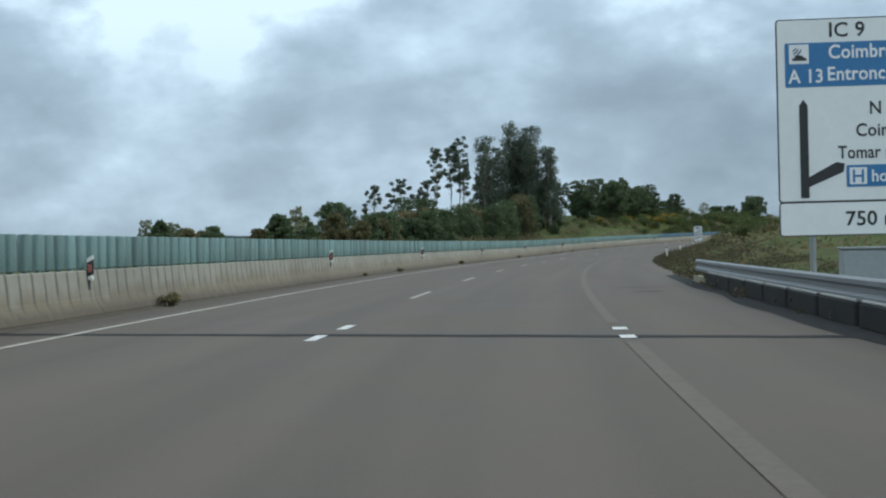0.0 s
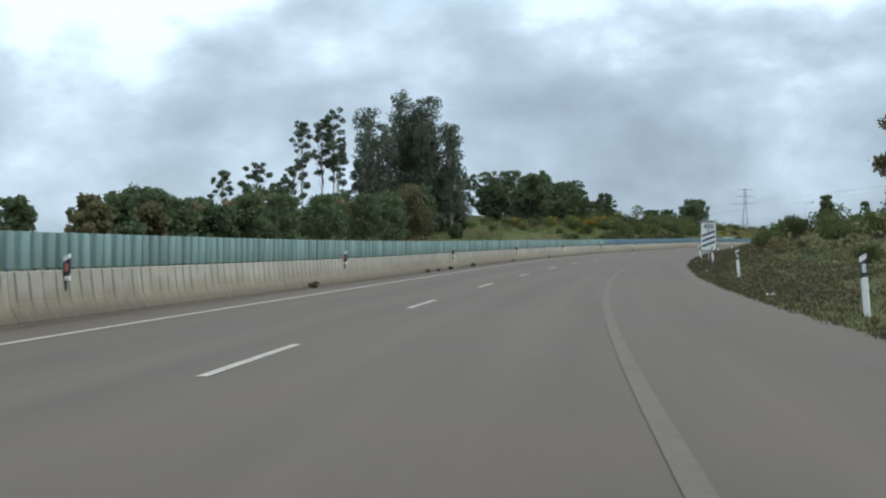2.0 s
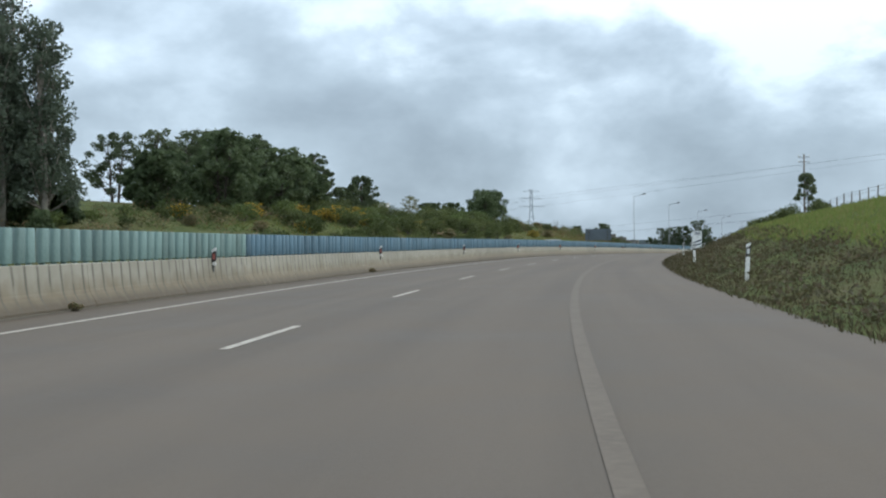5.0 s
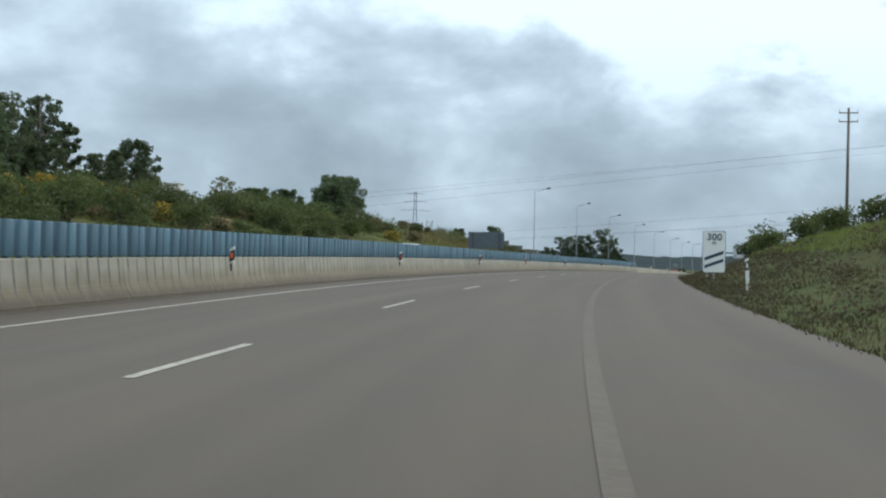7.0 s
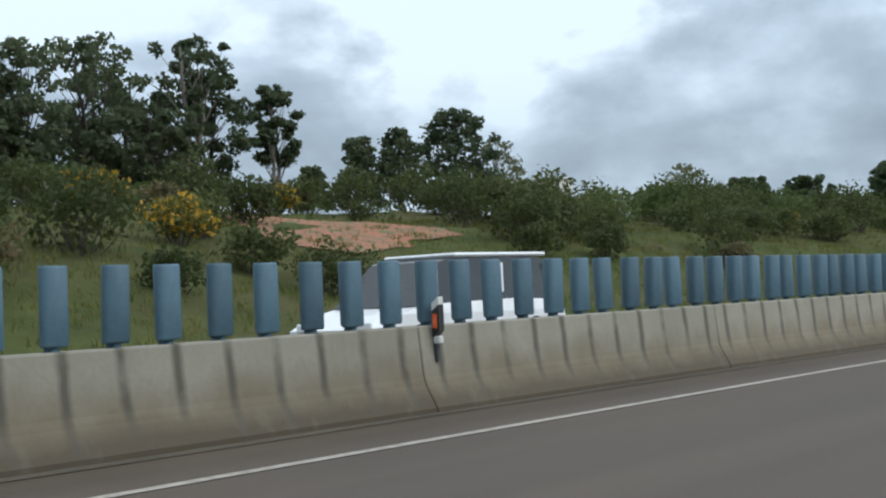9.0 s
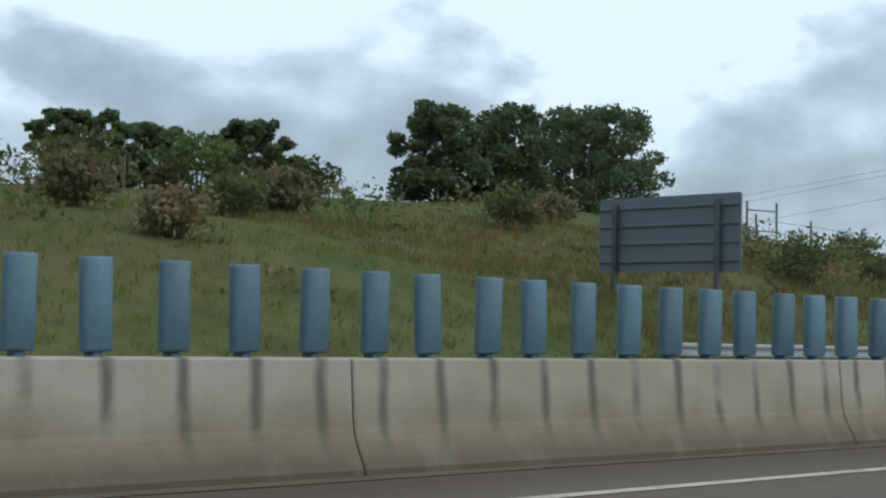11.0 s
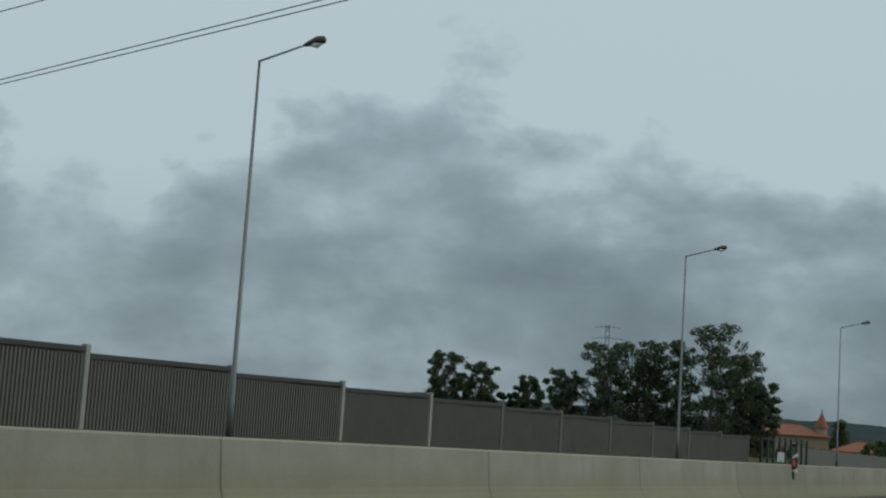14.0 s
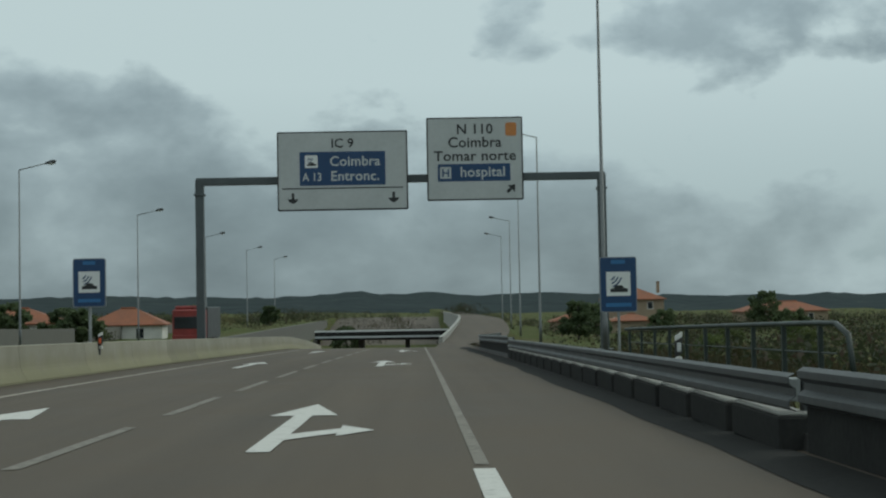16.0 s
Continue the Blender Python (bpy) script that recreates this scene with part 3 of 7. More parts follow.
def veer(s):
    """How far the exit ramp has swung away."""
    return 5.5 * ease(s, 650, 800)


def ramp_edge(s):
    return 3.78 + veer(s) + 3.5 * ease(s, 650, 730)


def ramp_level(s):
    return 1.25 * ease(s, 665, 795)


def knoll(s):
    """How far the verge on the right stands up."""
    return curve_through(s, ((40, 0.0), (80, 0.75), (150, 1.0), (215, 0.9), (250, 1.25), (285, 1.45), (325, 1.5), (380, 0.8), (430, 0.15), (470, -0.3), (900, -0.3)))


BANK_LINE = ((-1800, 0.6), (-300, 0.9), (-160, 2.2), (-100, 5.2), (-80, 6.3), (-66, 6.6), (-54, 5.9), (-44, 4.9), (-36, 3.8), (-29, 2.2), (-24, 0.8), (-21.2, 0.05), (-20.2, 0.0))
FLAT_LINE = ((-1800, 0.5), (-100, 0.6), (-40, 0.35), (-26, 0.12), (-20.2, 0.0))
KNOLL_LINE = ((3.75, -0.02), (5.2, 0.12), (7.0, 0.6), (9.6, 1.35), (13, 1.9), (17, 2.5), (22, 3.2), (28, 3.2), (40, 2.0), (70, 0.8), (600, 0.3))


def gz(s, n):
    """The ground's height over the road's level."""
    if n < -20.2:
        b = bank(s)
        z = curve_through(n, BANK_LINE) * b + curve_through(n, FLAT_LINE) * (1 - b)
        amp = min(max((-21 - n) / 6, 0), 1) * (0.12 + 0.35 * b)
        return z + amp * noise.noise(Vector((s * 0.13, n * 0.16, 2.0))) + amp * 0.4 * noise.noise(Vector((s * 0.5, n * 0.5, 5.0)))
    if s > 640 and 1.3 + veer(s) < n <= ramp_edge(s) + 0.4:
        return ramp_level(s) - 0.12
    if n <= 1.3 + veer(s):
        return dip(s) - 0.09
    if n > 3.7:
        amp = min(max((n - 4.2) / 4, 0), 1) * 0.25
        return curve_through(n, KNOLL_LINE) * knoll(s) + amp * noise.noise(Vector((s * 0.15, n * 0.2, 7.0))) + amp * 0.4 * noise.noise(Vector((s * 0.6, n * 0.6, 3.0)))
    return -0.09


def build_ground():
    cols = [-1800, -900, -500, -300, -200, -150, -115, -92, -78, -66, -58, -52, -47, -42.5, -38.5, -35, -32, -29.5, -27, -25, -23, -21.5, -20.4, -20.1, -14, -8.4, -3, 1.25, 1.4, 3.6, 3.75, 4.3, 5.0, 5.9, 7.0, 8.3, 9.8, 11.5, 13.5, 16, 19, 23, 28, 36, 50, 80, 140, 260, 420, 600]
    rows = [-420, -300, -200, -130, -90] + list(range(-60, 730, 4)) + [740, 760, 780, 800, 830, 870, 930, 1020, 1150, 1350, 1700, 2100, 2590]
    vs = [P(s, n, gz(s, n)) for s in rows for n in cols]
    k = len(cols)
    fs = [(i * k + j, i * k + j + 1, (i + 1) * k + j + 1, (i + 1) * k + j) for i in range(len(rows) - 1) for j in range(k - 1)]
    ob = solid("ground", Geo().add(vs, fs), MAT_GROUND, "rough olive-green grassland with dry brown patches", "ground", kind="structure", smooth=True)
    return ob


build_ground()


def strip_with_uv(name, s0, s1, step, n0, n1, cuts, mat, z, level, label, category):
    count = int((s1 - s0) / step) + 1
    vs, fs, uv = [], [], []
    for i in range(count):
        s = s0 + i * step
        a = n0(s) if callable(n0) else n0
        b = n1(s) if callable(n1) else n1
        for n in [a + (b - a) * j / cuts for j in range(cuts + 1)]:
            vs.append(P(s, n, z + level(s)))
            uv.append((s, n))
    k = cuts + 1
    for i in range(count - 1):
        for j in range(cuts):
            fs.append((i * k + j, i * k + j + 1, (i + 1) * k + j + 1, (i + 1) * k + j))
    me = Geo().add(vs, fs).mesh(name, mat, True)
    layer = me.uv_layers.new(name="along")
    idx = np.empty(len(me.loops), dtype=np.int32)
    me.loops.foreach_get("vertex_index", idx)
    layer.data.foreach_set("uv", np.array(uv)[idx].astype(np.float32).ravel())
    return solid(name, me, mat, label, category, kind="structure")


strip_with_uv("road", -160, 960, 4, -20.15, lambda s: 1.3 + veer(s), 6, MAT_ROAD, 0.0, dip, "worn grey asphalt of the two carriageways", "road")
strip_with_uv("road_shoulder", -160, 656, 4, 1.3, 3.78, 2, MAT_ROAD, 0.0, lambda s: 0.0, "grey asphalt hard shoulder beside the exit", "road")
strip_with_uv("exit_ramp", 656, 960, 4, lambda s: 1.3 + veer(s), ramp_edge, 3, MAT_ROAD, 0.0, ramp_level, "grey asphalt exit ramp, climbing gently", "road")


def line_strip(name, s0, s1, n, width, mat, label, z=0.006, step=4.0, level=dip):
    g = Geo()
    sweep(g, s0, s1, step, lambda s: [((n(s) if callable(n) else n) - width / 2, z), ((n(s) if callable(n) else n) + width / 2, z)], level=level)
    return solid(name, g, mat, label, "road marking", kind="structure")


left_n = lambda s: curve_through(s, ((0, -6.635), (360, -6.635), (430, -6.48), (900, -6.48)))
right_n = lambda s: curve_through(s, ((0, 0.593), (360, 0.593), (480, 0.9), (900, 0.92)))
line_strip("edge_line_left", -160, 760, left_n, 0.125, MAT_WHITE_LINE, "narrow white edge line beside the median")
line_strip("edge_line_right", 18.2, 540, right_n, 0.15, MAT_FADED_LINE, "broad faded edge line, almost worn away")
line_strip("edge_line_right_fresh", 540.4, 594, right_n, 0.17, MAT_FRESH_LINE, "broad white edge line before the exit")
line_strip("edge_line_right_far", 594.3, 690, right_n, 0.11, MAT_WORN_LINE, "thin worn edge line before the exit", z=0.007)
line_strip("edge_line_opposite", 200, 760, -19.2, 0.16, MAT_WHITE_LINE, "white edge line of the opposite carriageway")
line_strip("edge_line_bridge", -160, 14.6, right_n, 0.16, MAT_FADED_LINE, "faded edge line on the bridge")

starts = [28.4 + 14 * k for k in range(-8, 36)]
for s in starts:
    if s < 15 and s > 10:
        continue
    g = Geo()
    sweep(g, s, s + 4.07, 1.1, [(-3.12 - 0.055, 0.006), (-3.12 + 0.055, 0.006)], level=dip)
    solid("lane_dash", g, MAT_WHITE_LINE, "white dash between the two lanes", "road marking", "lane dashes", "structure")
for s, e, n in ((15.75, 16.75, -3.06), (17.85, 18.85, -2.99)):
    g = Geo()
    sweep(g, s, e, 0.5, [(n - 0.07, 0.006), (n + 0.07, 0.006)])
    solid("lane_dash", g, MAT_FRESH_LINE, "white dash cut by the bridge joint", "road marking", "lane dashes", "structure")
for s in [535 + 6.6 * k for k in range(0, 24)]:
    g = Geo()
    n = curve_through(s, ((535, -2.95), (600, -2.76), (700, -2.2)))
    sweep(g, s, s + 4.5, 1.5, [(n - 0.07, 0.006), (n + 0.07, 0.006)], level=dip)
    solid("lane_dash", g, MAT_WORN_LINE, "closely set worn dash before the exit", "road marking", "lane dashes", "structure")
for s in (15.2, 16.7):
    g = Geo()
    sweep(g, s, s + 0.5, 0.25, [(0.51, 0.009), (0.69, 0.009)])
    solid("edge_line_end", g, MAT_FRESH_LINE, "bright white end of the edge line at the joint", "road marking", kind="structure")


def flat_mark(name, outline, m, mat, label, group):
    k = len(outline)
    s, n = m
    g = Geo().add([P(s + y, n + x, 0.009 + dip(s + y)) for x, y in outline], [tuple(range(k))])
    return solid(name, g, mat, label, "road marking", group, "structure")


AHEAD = [(-0.11, 0), (0.11, 0), (0.11, 4.9), (0.42, 4.9), (0, 7.4), (-0.42, 4.9), (-0.11, 4.9)]
FORK = [(-0.11, 0), (0.11, 0), (0.11, 1.25), (0.58, 2.05), (0.58, 1.65), (0.95, 2.4), (0.58, 3.15), (0.58, 2.7), (0.11, 2.0), (0.11, 4.9), (0.42, 4.9), (0, 7.4), (-0.42, 4.9), (-0.11, 4.9)]
for s in (595.6, 622.4, 650.0):
    flat_mark("lane_arrow", AHEAD, (s, -4.75), MAT_FRESH_LINE, "white arrow pointing straight ahead", "lane arrows")
    flat_mark("lane_arrow", FORK, (s, -1.0 + 0.012 * (s - 595)), MAT_FRESH_LINE, "white arrow pointing ahead and to the exit", "lane arrows")

# expansion joint of the bridge, and cracks filled with tar
for s, w, nn in ((16.2, 0.36, (-8.0, 3.7)),):
    g = Geo()
    cuts = 24
    rng = random.Random(int(s * 10))
    pts = []
    for i in range(cuts + 1):
        n = nn[0] + (nn[1] - nn[0]) * i / cuts
        j = rng.uniform(-0.05, 0.05)
        skew = -0.33 * (n + 1.4)
        pts.append((P(s + skew - w / 2 + j, n, 0.005), P(s + skew + w / 2 + rng.uniform(-0.05, 0.05), n, 0.005)))
    g.add([p for q in pts for p in q], [(2 * i, 2 * i + 2, 2 * i + 3, 2 * i + 1) for i in range(cuts)])
    solid("bridge_joint", g, MAT_NEAR_BLACK, "dark tarred expansion joint across the bridge", "joint", kind="structure")
MAT_SEAM = surface("dull_asphalt_repair", (0.070, 0.057, 0.044), (0.050, 0.042, 0.034), 1.5, 16, 0.95, 0.4, gloss=0.1)
for s, n0, n1, w in ((32.6, 1.2, 2.7, 0.35), (29.7, 1.5, 2.25, 0.6)):
    rg = random.Random(int(s))
    ring = [(0.5 + 0.5 * math.cos(a) * rg.uniform(0.8, 1.0), math.sin(a) * rg.uniform(0.6, 1.0)) for a in np.linspace(0, 2 * math.pi, 18, endpoint=False)]
    g = Geo().add([P(s + w / 2 * v, n0 + (n1 - n0) * u, 0.004) for u, v in ring], [tuple(range(18))])
    solid("road_patch", g, MAT_SEAM, "small dull patch of repaired asphalt", "road patch", kind="structure")

# ---- median barrier ----
SEG = 5.72
PROFILE = [(0.0, 0.0), (0.0, 0.05), (-0.035, 0.11), (-0.085, 0.19), (-0.122, 0.26), (-0.143, 0.33), (-0.155, 0.42), (-0.19, 0.785), (-0.205, 0.80), (-0.415, 0.80), (-0.43, 0.785), (-0.465, 0.42), (-0.477, 0.33), (-0.498, 0.26), (-0.62, 0.05), (-0.62, 0.0)]


def barrier_segment(length, mat):
    g = Geo()
    k = len(PROFILE)
    vs = []
    for y in (0.006, 0.022, length - 0.022, length - 0.006):
        inset = 0.010 if y in (0.006, length - 0.006) else 0.0
        for x, z in PROFILE:
            vs.append((x - inset * (1 if x > -0.31 else -1), y, z - (inset if z > 0.7 else 0)))
    fs = [(i * k + j, (i + 1) * k + j, (i + 1) * k + j + 1, i * k + j + 1) for i in range(3) for j in range(k - 1)]
    fs += [tuple(range(k - 1, -1, -1)), tuple(range(3 * k, 4 * k))]
    return g.add(vs, fs).mesh("barrier_segment", mat)


barrier = thing("median_barrier", Matrix.Identity(4), "pale precast concrete median barrier, rain-streaked and brown at the foot", "barrier", kind="structure")
seg_drip, seg_plain = barrier_segment(SEG, MAT_DRIP), barrier_segment(SEG, MAT_CONC)
s = -148.0
while s < 700:
    a, b = P(s, barrier_n(s), dip(s)), P(s + SEG, barrier_n(s + SEG), dip(s + SEG))
    d = (b - a).normalized()
    xax = Vector((d.y, -d.x, 0)).normalized()
    m = Matrix((xax, d, xax.cross(d))).transposed().to_4x4()
    ob = new("barrier_segment", seg_drip if s + SEG < 449 else seg_plain)
    ob.parent = barrier
    ob.matrix_world = Matrix.Translation(a) @ m @ Matrix.Diagonal((1, (b - a).length / SEG, 1, 1))
    s += SEG
BLADE_FIRST, BLADE_STEP, BLADE_LAST, BLADE_TURN = -148 + 0.26 + 0.52 * 54, 0.52, 446.8, 218.5

# strip of dirt and moss along the barrier's foot
g = Geo()
sweep(g, -150, 690, 1.5, lambda s: [(barrier_n(s) + 0.03, 0.012), (barrier_n(s) + 0.16 + 0.14 * abs(noise.noise(Vector((s * 0.21, 0, 0)))), 0.006)], level=dip)
solid("gutter_strip", g, surface("gutter_grit", (0.115, 0.095, 0.065), (0.06, 0.05, 0.036), 1.2, 14, 0.95, 0.7, 0.02), "strip of dark grit along the barrier's foot", "dirt", kind="structure")


# near-black strip with a wavering edge beside the exit rail
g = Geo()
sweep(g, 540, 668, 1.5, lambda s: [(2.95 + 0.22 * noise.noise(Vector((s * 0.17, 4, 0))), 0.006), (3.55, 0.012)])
solid("gutter_strip", g, MAT_NEAR_BLACK, "near-black strip along the foot of the exit rail", "dirt", kind="structure")
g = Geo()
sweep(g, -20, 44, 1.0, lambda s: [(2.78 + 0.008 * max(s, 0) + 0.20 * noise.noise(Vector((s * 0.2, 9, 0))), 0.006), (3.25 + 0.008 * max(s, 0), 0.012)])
solid("gutter_strip", g, MAT_NEAR_BLACK, "strip of dark grit and moss along the bridge rail", "dirt", kind="structure")


# ---- anti-glare blades on the barrier ----
def blade_geo(g, m):
    """A curved upright paddle on a short foot."""
    segs, half, bulge, thick = 6, 0.112, 0.15, 0.012
    ring = []
    for i in range(segs + 1):
        t = -1 + 2 * i / segs
        ring.append((half * t, -bulge * (1 - t * t)))
    inner = [(x * 0.93, y + thick) for x, y in reversed(ring)]
    loop = ring + inner
    k = len(loop)
    vs, levels = [], ((0.832, 0.86), (0.85, 1.0), (1.395, 1.0), (1.413, 0.9))
    for z, f in levels:
        vs += [m @ Vector((x * f, y + 0.05, z)) for x, y in loop]
    fs = [(a * k + j, a * k + (j + 1) % k, (a + 1) * k + (j + 1) % k, (a + 1) * k + j) for a in range(3) for j in range(k)]
    fs += [tuple(range(k - 1, -1, -1)), tuple(range(3 * k, 4 * k))]
    g.add(vs, fs)
    foot = [(-0.05, -0.03), (0.05, -0.03), (0.05, 0.03), (-0.05, 0.03)]
    vs = [m @ Vector((x, y, z)) for z in (0.795, 0.836) for x, y in foot]
    g.add(vs, [(0, 1, 5, 4), (1, 2, 6, 5), (2, 3, 7, 6), (3, 0, 4, 7), (4, 5, 6, 7)])


single = Geo()
blade_geo(single, Matrix.Identity(4))
blade_green = single.mesh("blade", MAT_BLADE_GREEN, True)
single = Geo()
blade_geo(single, Matrix.Identity(4))
blade_blue = single.mesh("blade", MAT_BLADE_BLUE, True)
rng = random.Random(11)
for end, label, me in ((20.0, "row of faded green plastic anti-glare blades on the barrier", blade_green), (100.0, "row of faded green plastic anti-glare blades on the barrier", blade_green), (BLADE_TURN, "row of faded green plastic anti-glare blades on the barrier", blade_green), (335.0, "row of faded blue plastic anti-glare blades on the barrier", blade_blue), (BLADE_LAST, "row of faded blue plastic anti-glare blades on the barrier", blade_blue)):
    start = BLADE_FIRST if me is blade_green and end < 50 else s
    s = start
    screen = thing("glare_screen", at(s, barrier_n(s) - 0.31, 0.8), label, "glare screen", "glare screens")
    while s < end:
        if rng.random() > 0.004:
            ob = new("blade", me)
            ob.parent = screen
            ob.matrix_world = at(s, barrier_n(s) - 0.31, 0.0, turn=rng.uniform(-9, 9) + 14, lean=rng.uniform(-1.2, 1.2), tip=rng.uniform(-2.0, 2.0))
        s += BLADE_STEP


# ---- delineators ----
def slanted(g, w, d, z0, z1, slope):
    """A block whose ends are cut on the slant."""
    x, y = w / 2, d / 2
    vs = [(-x, -y, z0 - slope), (x, -y, z0 + slope), (x, y, z0 + slope), (-x, y, z0 - slope), (-x, -y, z1 - slope), (x, -y, z1 + slope), (x, y, z1 + slope), (-x, y, z1 - slope)]
    g.add(vs, [(3, 2, 1, 0), (4, 5, 6, 7), (0, 1, 5, 4), (1, 2, 6, 5), (2, 3, 7, 6), (3, 0, 4, 7)])
    return g


def delineator(m, height, label, reflector, group, base=0.0, clip=False):
    t = thing("delineator", m, label, "delineator", group)
    part("post_body", Geo().box((0, 0, base + (height - base - 0.36) / 2), (0.105, 0.055, height - base - 0.36), bev=0.015), MAT_POST_WHITE, t)
    part("black_band", slanted(Geo(), 0.108, 0.06, height - 0.345, height - 0.10, 0.03), MAT_POST_BLACK, t, "slanted black band")
    part("cap", slanted(Geo(), 0.104, 0.055, height - 0.10, height - 0.025, 0.03), MAT_POST_WHITE, t)
    part("reflector", Geo().box((0.0, -0.036, height - 0.222), (0.062, 0.014, 0.135), bev=0.004), reflector, t, "rectangular reflector")
    if clip:
        part("bracket", Geo().box((-0.03, 0.0, base - 0.05), (0.05, 0.04, 0.22), bev=0.006).box((-0.07, 0, base + 0.03), (0.1, 0.03, 0.03), bev=0.004), MAT_DULL_STEEL, t, "steel bracket on the barrier")
    return t


posts = [-1.0, 23.3, 47.2, 70.1, 94.4, 117.8, 142.3, 166.7, 190.7, 215.0, 239.1, 264.1, 288.4, 312.8, 338.4, 363.7, 389.0, 414.2, 439.3, 466.0, 490.6, 517.0, 543.0, 569.0, 595.0, 620.0]
for stretch, reflector, turn, label in (([s for s in posts if s < 280], MAT_REFLECTOR_DULL, 0, "white marker post with black band and dull red reflector"), ([s for s in posts if s > 280], MAT_REFLECTOR, -12, "white marker post with black band and orange reflector")):
    first = delineator(at(stretch[0], barrier_n(stretch[0]) - 0.12, 0, turn=turn), 1.06, label, reflector, "barrier marker posts", 0.62, True)
    for s in stretch[1:]:
        copy_thing(first, at(s, barrier_n(s) - 0.12, 0, turn=turn))
# small pale plates on the barrier beside the later marker posts
plate = thing("marker_plate", at(465.4, barrier_n(465) - 0.3, 0), "small white plate on a short stem on the barrier", "plate", "marker plates")
part("plate", Geo().box((0, 0, 0.955), (0.16, 0.02, 0.22), bev=0.01), MAT_POST_WHITE, plate)
part("stem", Geo().tube([(0, 0, 0.79), (0, 0, 0.9)], 0.015, 6), MAT_DULL_STEEL, plate)
for s in (490.0, 516.4, 542.4, 568.4, 594.4):
    copy_thing(plate, at(s, barrier_n(s) - 0.3, 0))

for s, n, turn, lean in ((94.3, 4.5, 0, -4), (121.0, 4.95, 4, -4), (146.0, 5.0, -5, -5), (166.3, 4.4, 6, -15), (194.4, 4.9, 0, -6), (218, 4.9, 0, 3), (244, 5.0, 0, -2), (270, 4.8, 0, 2), (296, 4.9, 0, -3), (322, 4.9, 0, 2), (604, 4.3, 0, 1), (574.6, 6.0, 0, 1)):
    delineator(at(s, n, gz(s, n) - 0.06, turn, lean), 1.02, "leaning white marker post with black band in the verge" if abs(lean) > 3 else "white marker post with black band in the verge", MAT_REFLECTOR_PALE, "verge marker posts")


# ---- guard rails ----
def wbeam(n, top, depth=0.31, face=-1):
    """Front and back of a corrugated beam; face points to the traffic."""
    pts = [(0.0, 0.0), (0.055, 0.03), (0.055, 0.085), (0.0, 0.125), (0.0, 0.185), (0.055, 0.225), (0.055, 0.28), (0.0, 0.31)]
    front = [(n + face * x, top - z) for x, z in pts]
    return front + [(a - face * 0.012, b) for a, b in reversed(front)]


def guard_rail(s0, s1, n, top, label, step=4.0, face=-1, skirt=False, dull=False, beam=None, group="guard rails"):
    nn = n if callable(n) else (lambda s: n)
    t = thing("guard_rail", Matrix.Identity(4), label, "guard rail", group)
    g = Geo()
    sweep(g, s0, s1, step / 2, lambda s: wbeam(nn(s), top, face=face), closed=True)
    part("rail_beam", g, beam or (MAT_DULL_STEEL if dull else MAT_GALV), t)
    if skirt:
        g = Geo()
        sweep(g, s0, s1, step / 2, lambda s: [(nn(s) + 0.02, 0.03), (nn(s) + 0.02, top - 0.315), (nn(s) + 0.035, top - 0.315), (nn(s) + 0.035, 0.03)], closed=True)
        part("lower_rail", g, MAT_NEAR_BLACK, t, "near-black lower rail")
    post = Geo().box((0, 0, (top - 0.05) / 2 - 0.1), (0.06, 0.12, top + 0.15), bev=0.006).mesh("rail_post", MAT_DULL_STEEL)
    spacer = Geo().box((0, 0, 0), (0.16, 0.1, 0.2), bev=0.01).mesh("spacer", MAT_GALV)
    s = s0 + 0.5
    while s < s1:
        ob = new("rail_post", post)
        ob.parent = t
        ob.matrix_world = at(s, nn(s) - face * 0.22, gz(s, nn(s) - face * 0.22) if nn(s) - face * 0.22 > 3.75 else 0.0)
        ob = new("spacer", spacer)
        ob.parent = t
        ob.matrix_world = at(s, nn(s) - face * 0.1, top - 0.155)
        s += step
    return t


guard_rail(-150, 37.0, lambda s: 3.30 + 0.008 * max(s, 0), 0.585, "grey steel guard rail on the bridge edge, weeds growing through it", beam=MAT_GREY_STEEL)
guard_rail(424, 527, -19.95, 0.71, "long galvanised guard rail beyond the opposite carriageway", face=1)
guard_rail(548, 594.6, 3.52, 0.72, "heavy dull steel guard rail with a dark lower rail", skirt=True, dull=True)
guard_rail(594.8, 632, lambda s: 3.50 + 0.004 * (s - 595), 0.66, "thin dull steel guard rail above a row of dark concrete blocks", dull=True)
guard_rail(632.2, 700, lambda s: ramp_edge(s) - 0.12, 0.78, "dull galvanised guard rail along the exit ramp", skirt=True, dull=True)

# low concrete kerb under the rails
for s0, s1, n, h in ((-150, 37, 3.62, 0.16), (548, 655, 3.78, 0.14)):
    g = Geo()
    sweep(g, s0, s1, 4, [(n - 0.14, -0.03), (n - 0.12, h), (n + 0.16, h), (n + 0.18, -0.03)], closed=True)
    # exit kerb: the shadow under the rail is put into its colour
    solid("kerb", g, MAT_KERB_SHADE if s0 > 0 else MAT_CONC, "low kerb beneath the guard rail, dirty concrete on the bridge, shadow-coloured at the exit", "kerb", kind="structure")
# near-black body with a much paler slab on top
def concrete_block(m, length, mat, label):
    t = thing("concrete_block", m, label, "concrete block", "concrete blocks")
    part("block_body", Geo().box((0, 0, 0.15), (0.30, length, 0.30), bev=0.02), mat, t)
    part("block_top", Geo().box((0, 0, 0.315), (0.26, length - 0.08, 0.035), bev=0.012), MAT_PANEL_POST, t, "pale block top")
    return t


first_block = concrete_block(at(596, 3.60, 0.0), 1.75, MAT_NEAR_BLACK, "low dark concrete block with a pale top beneath the guard rail")
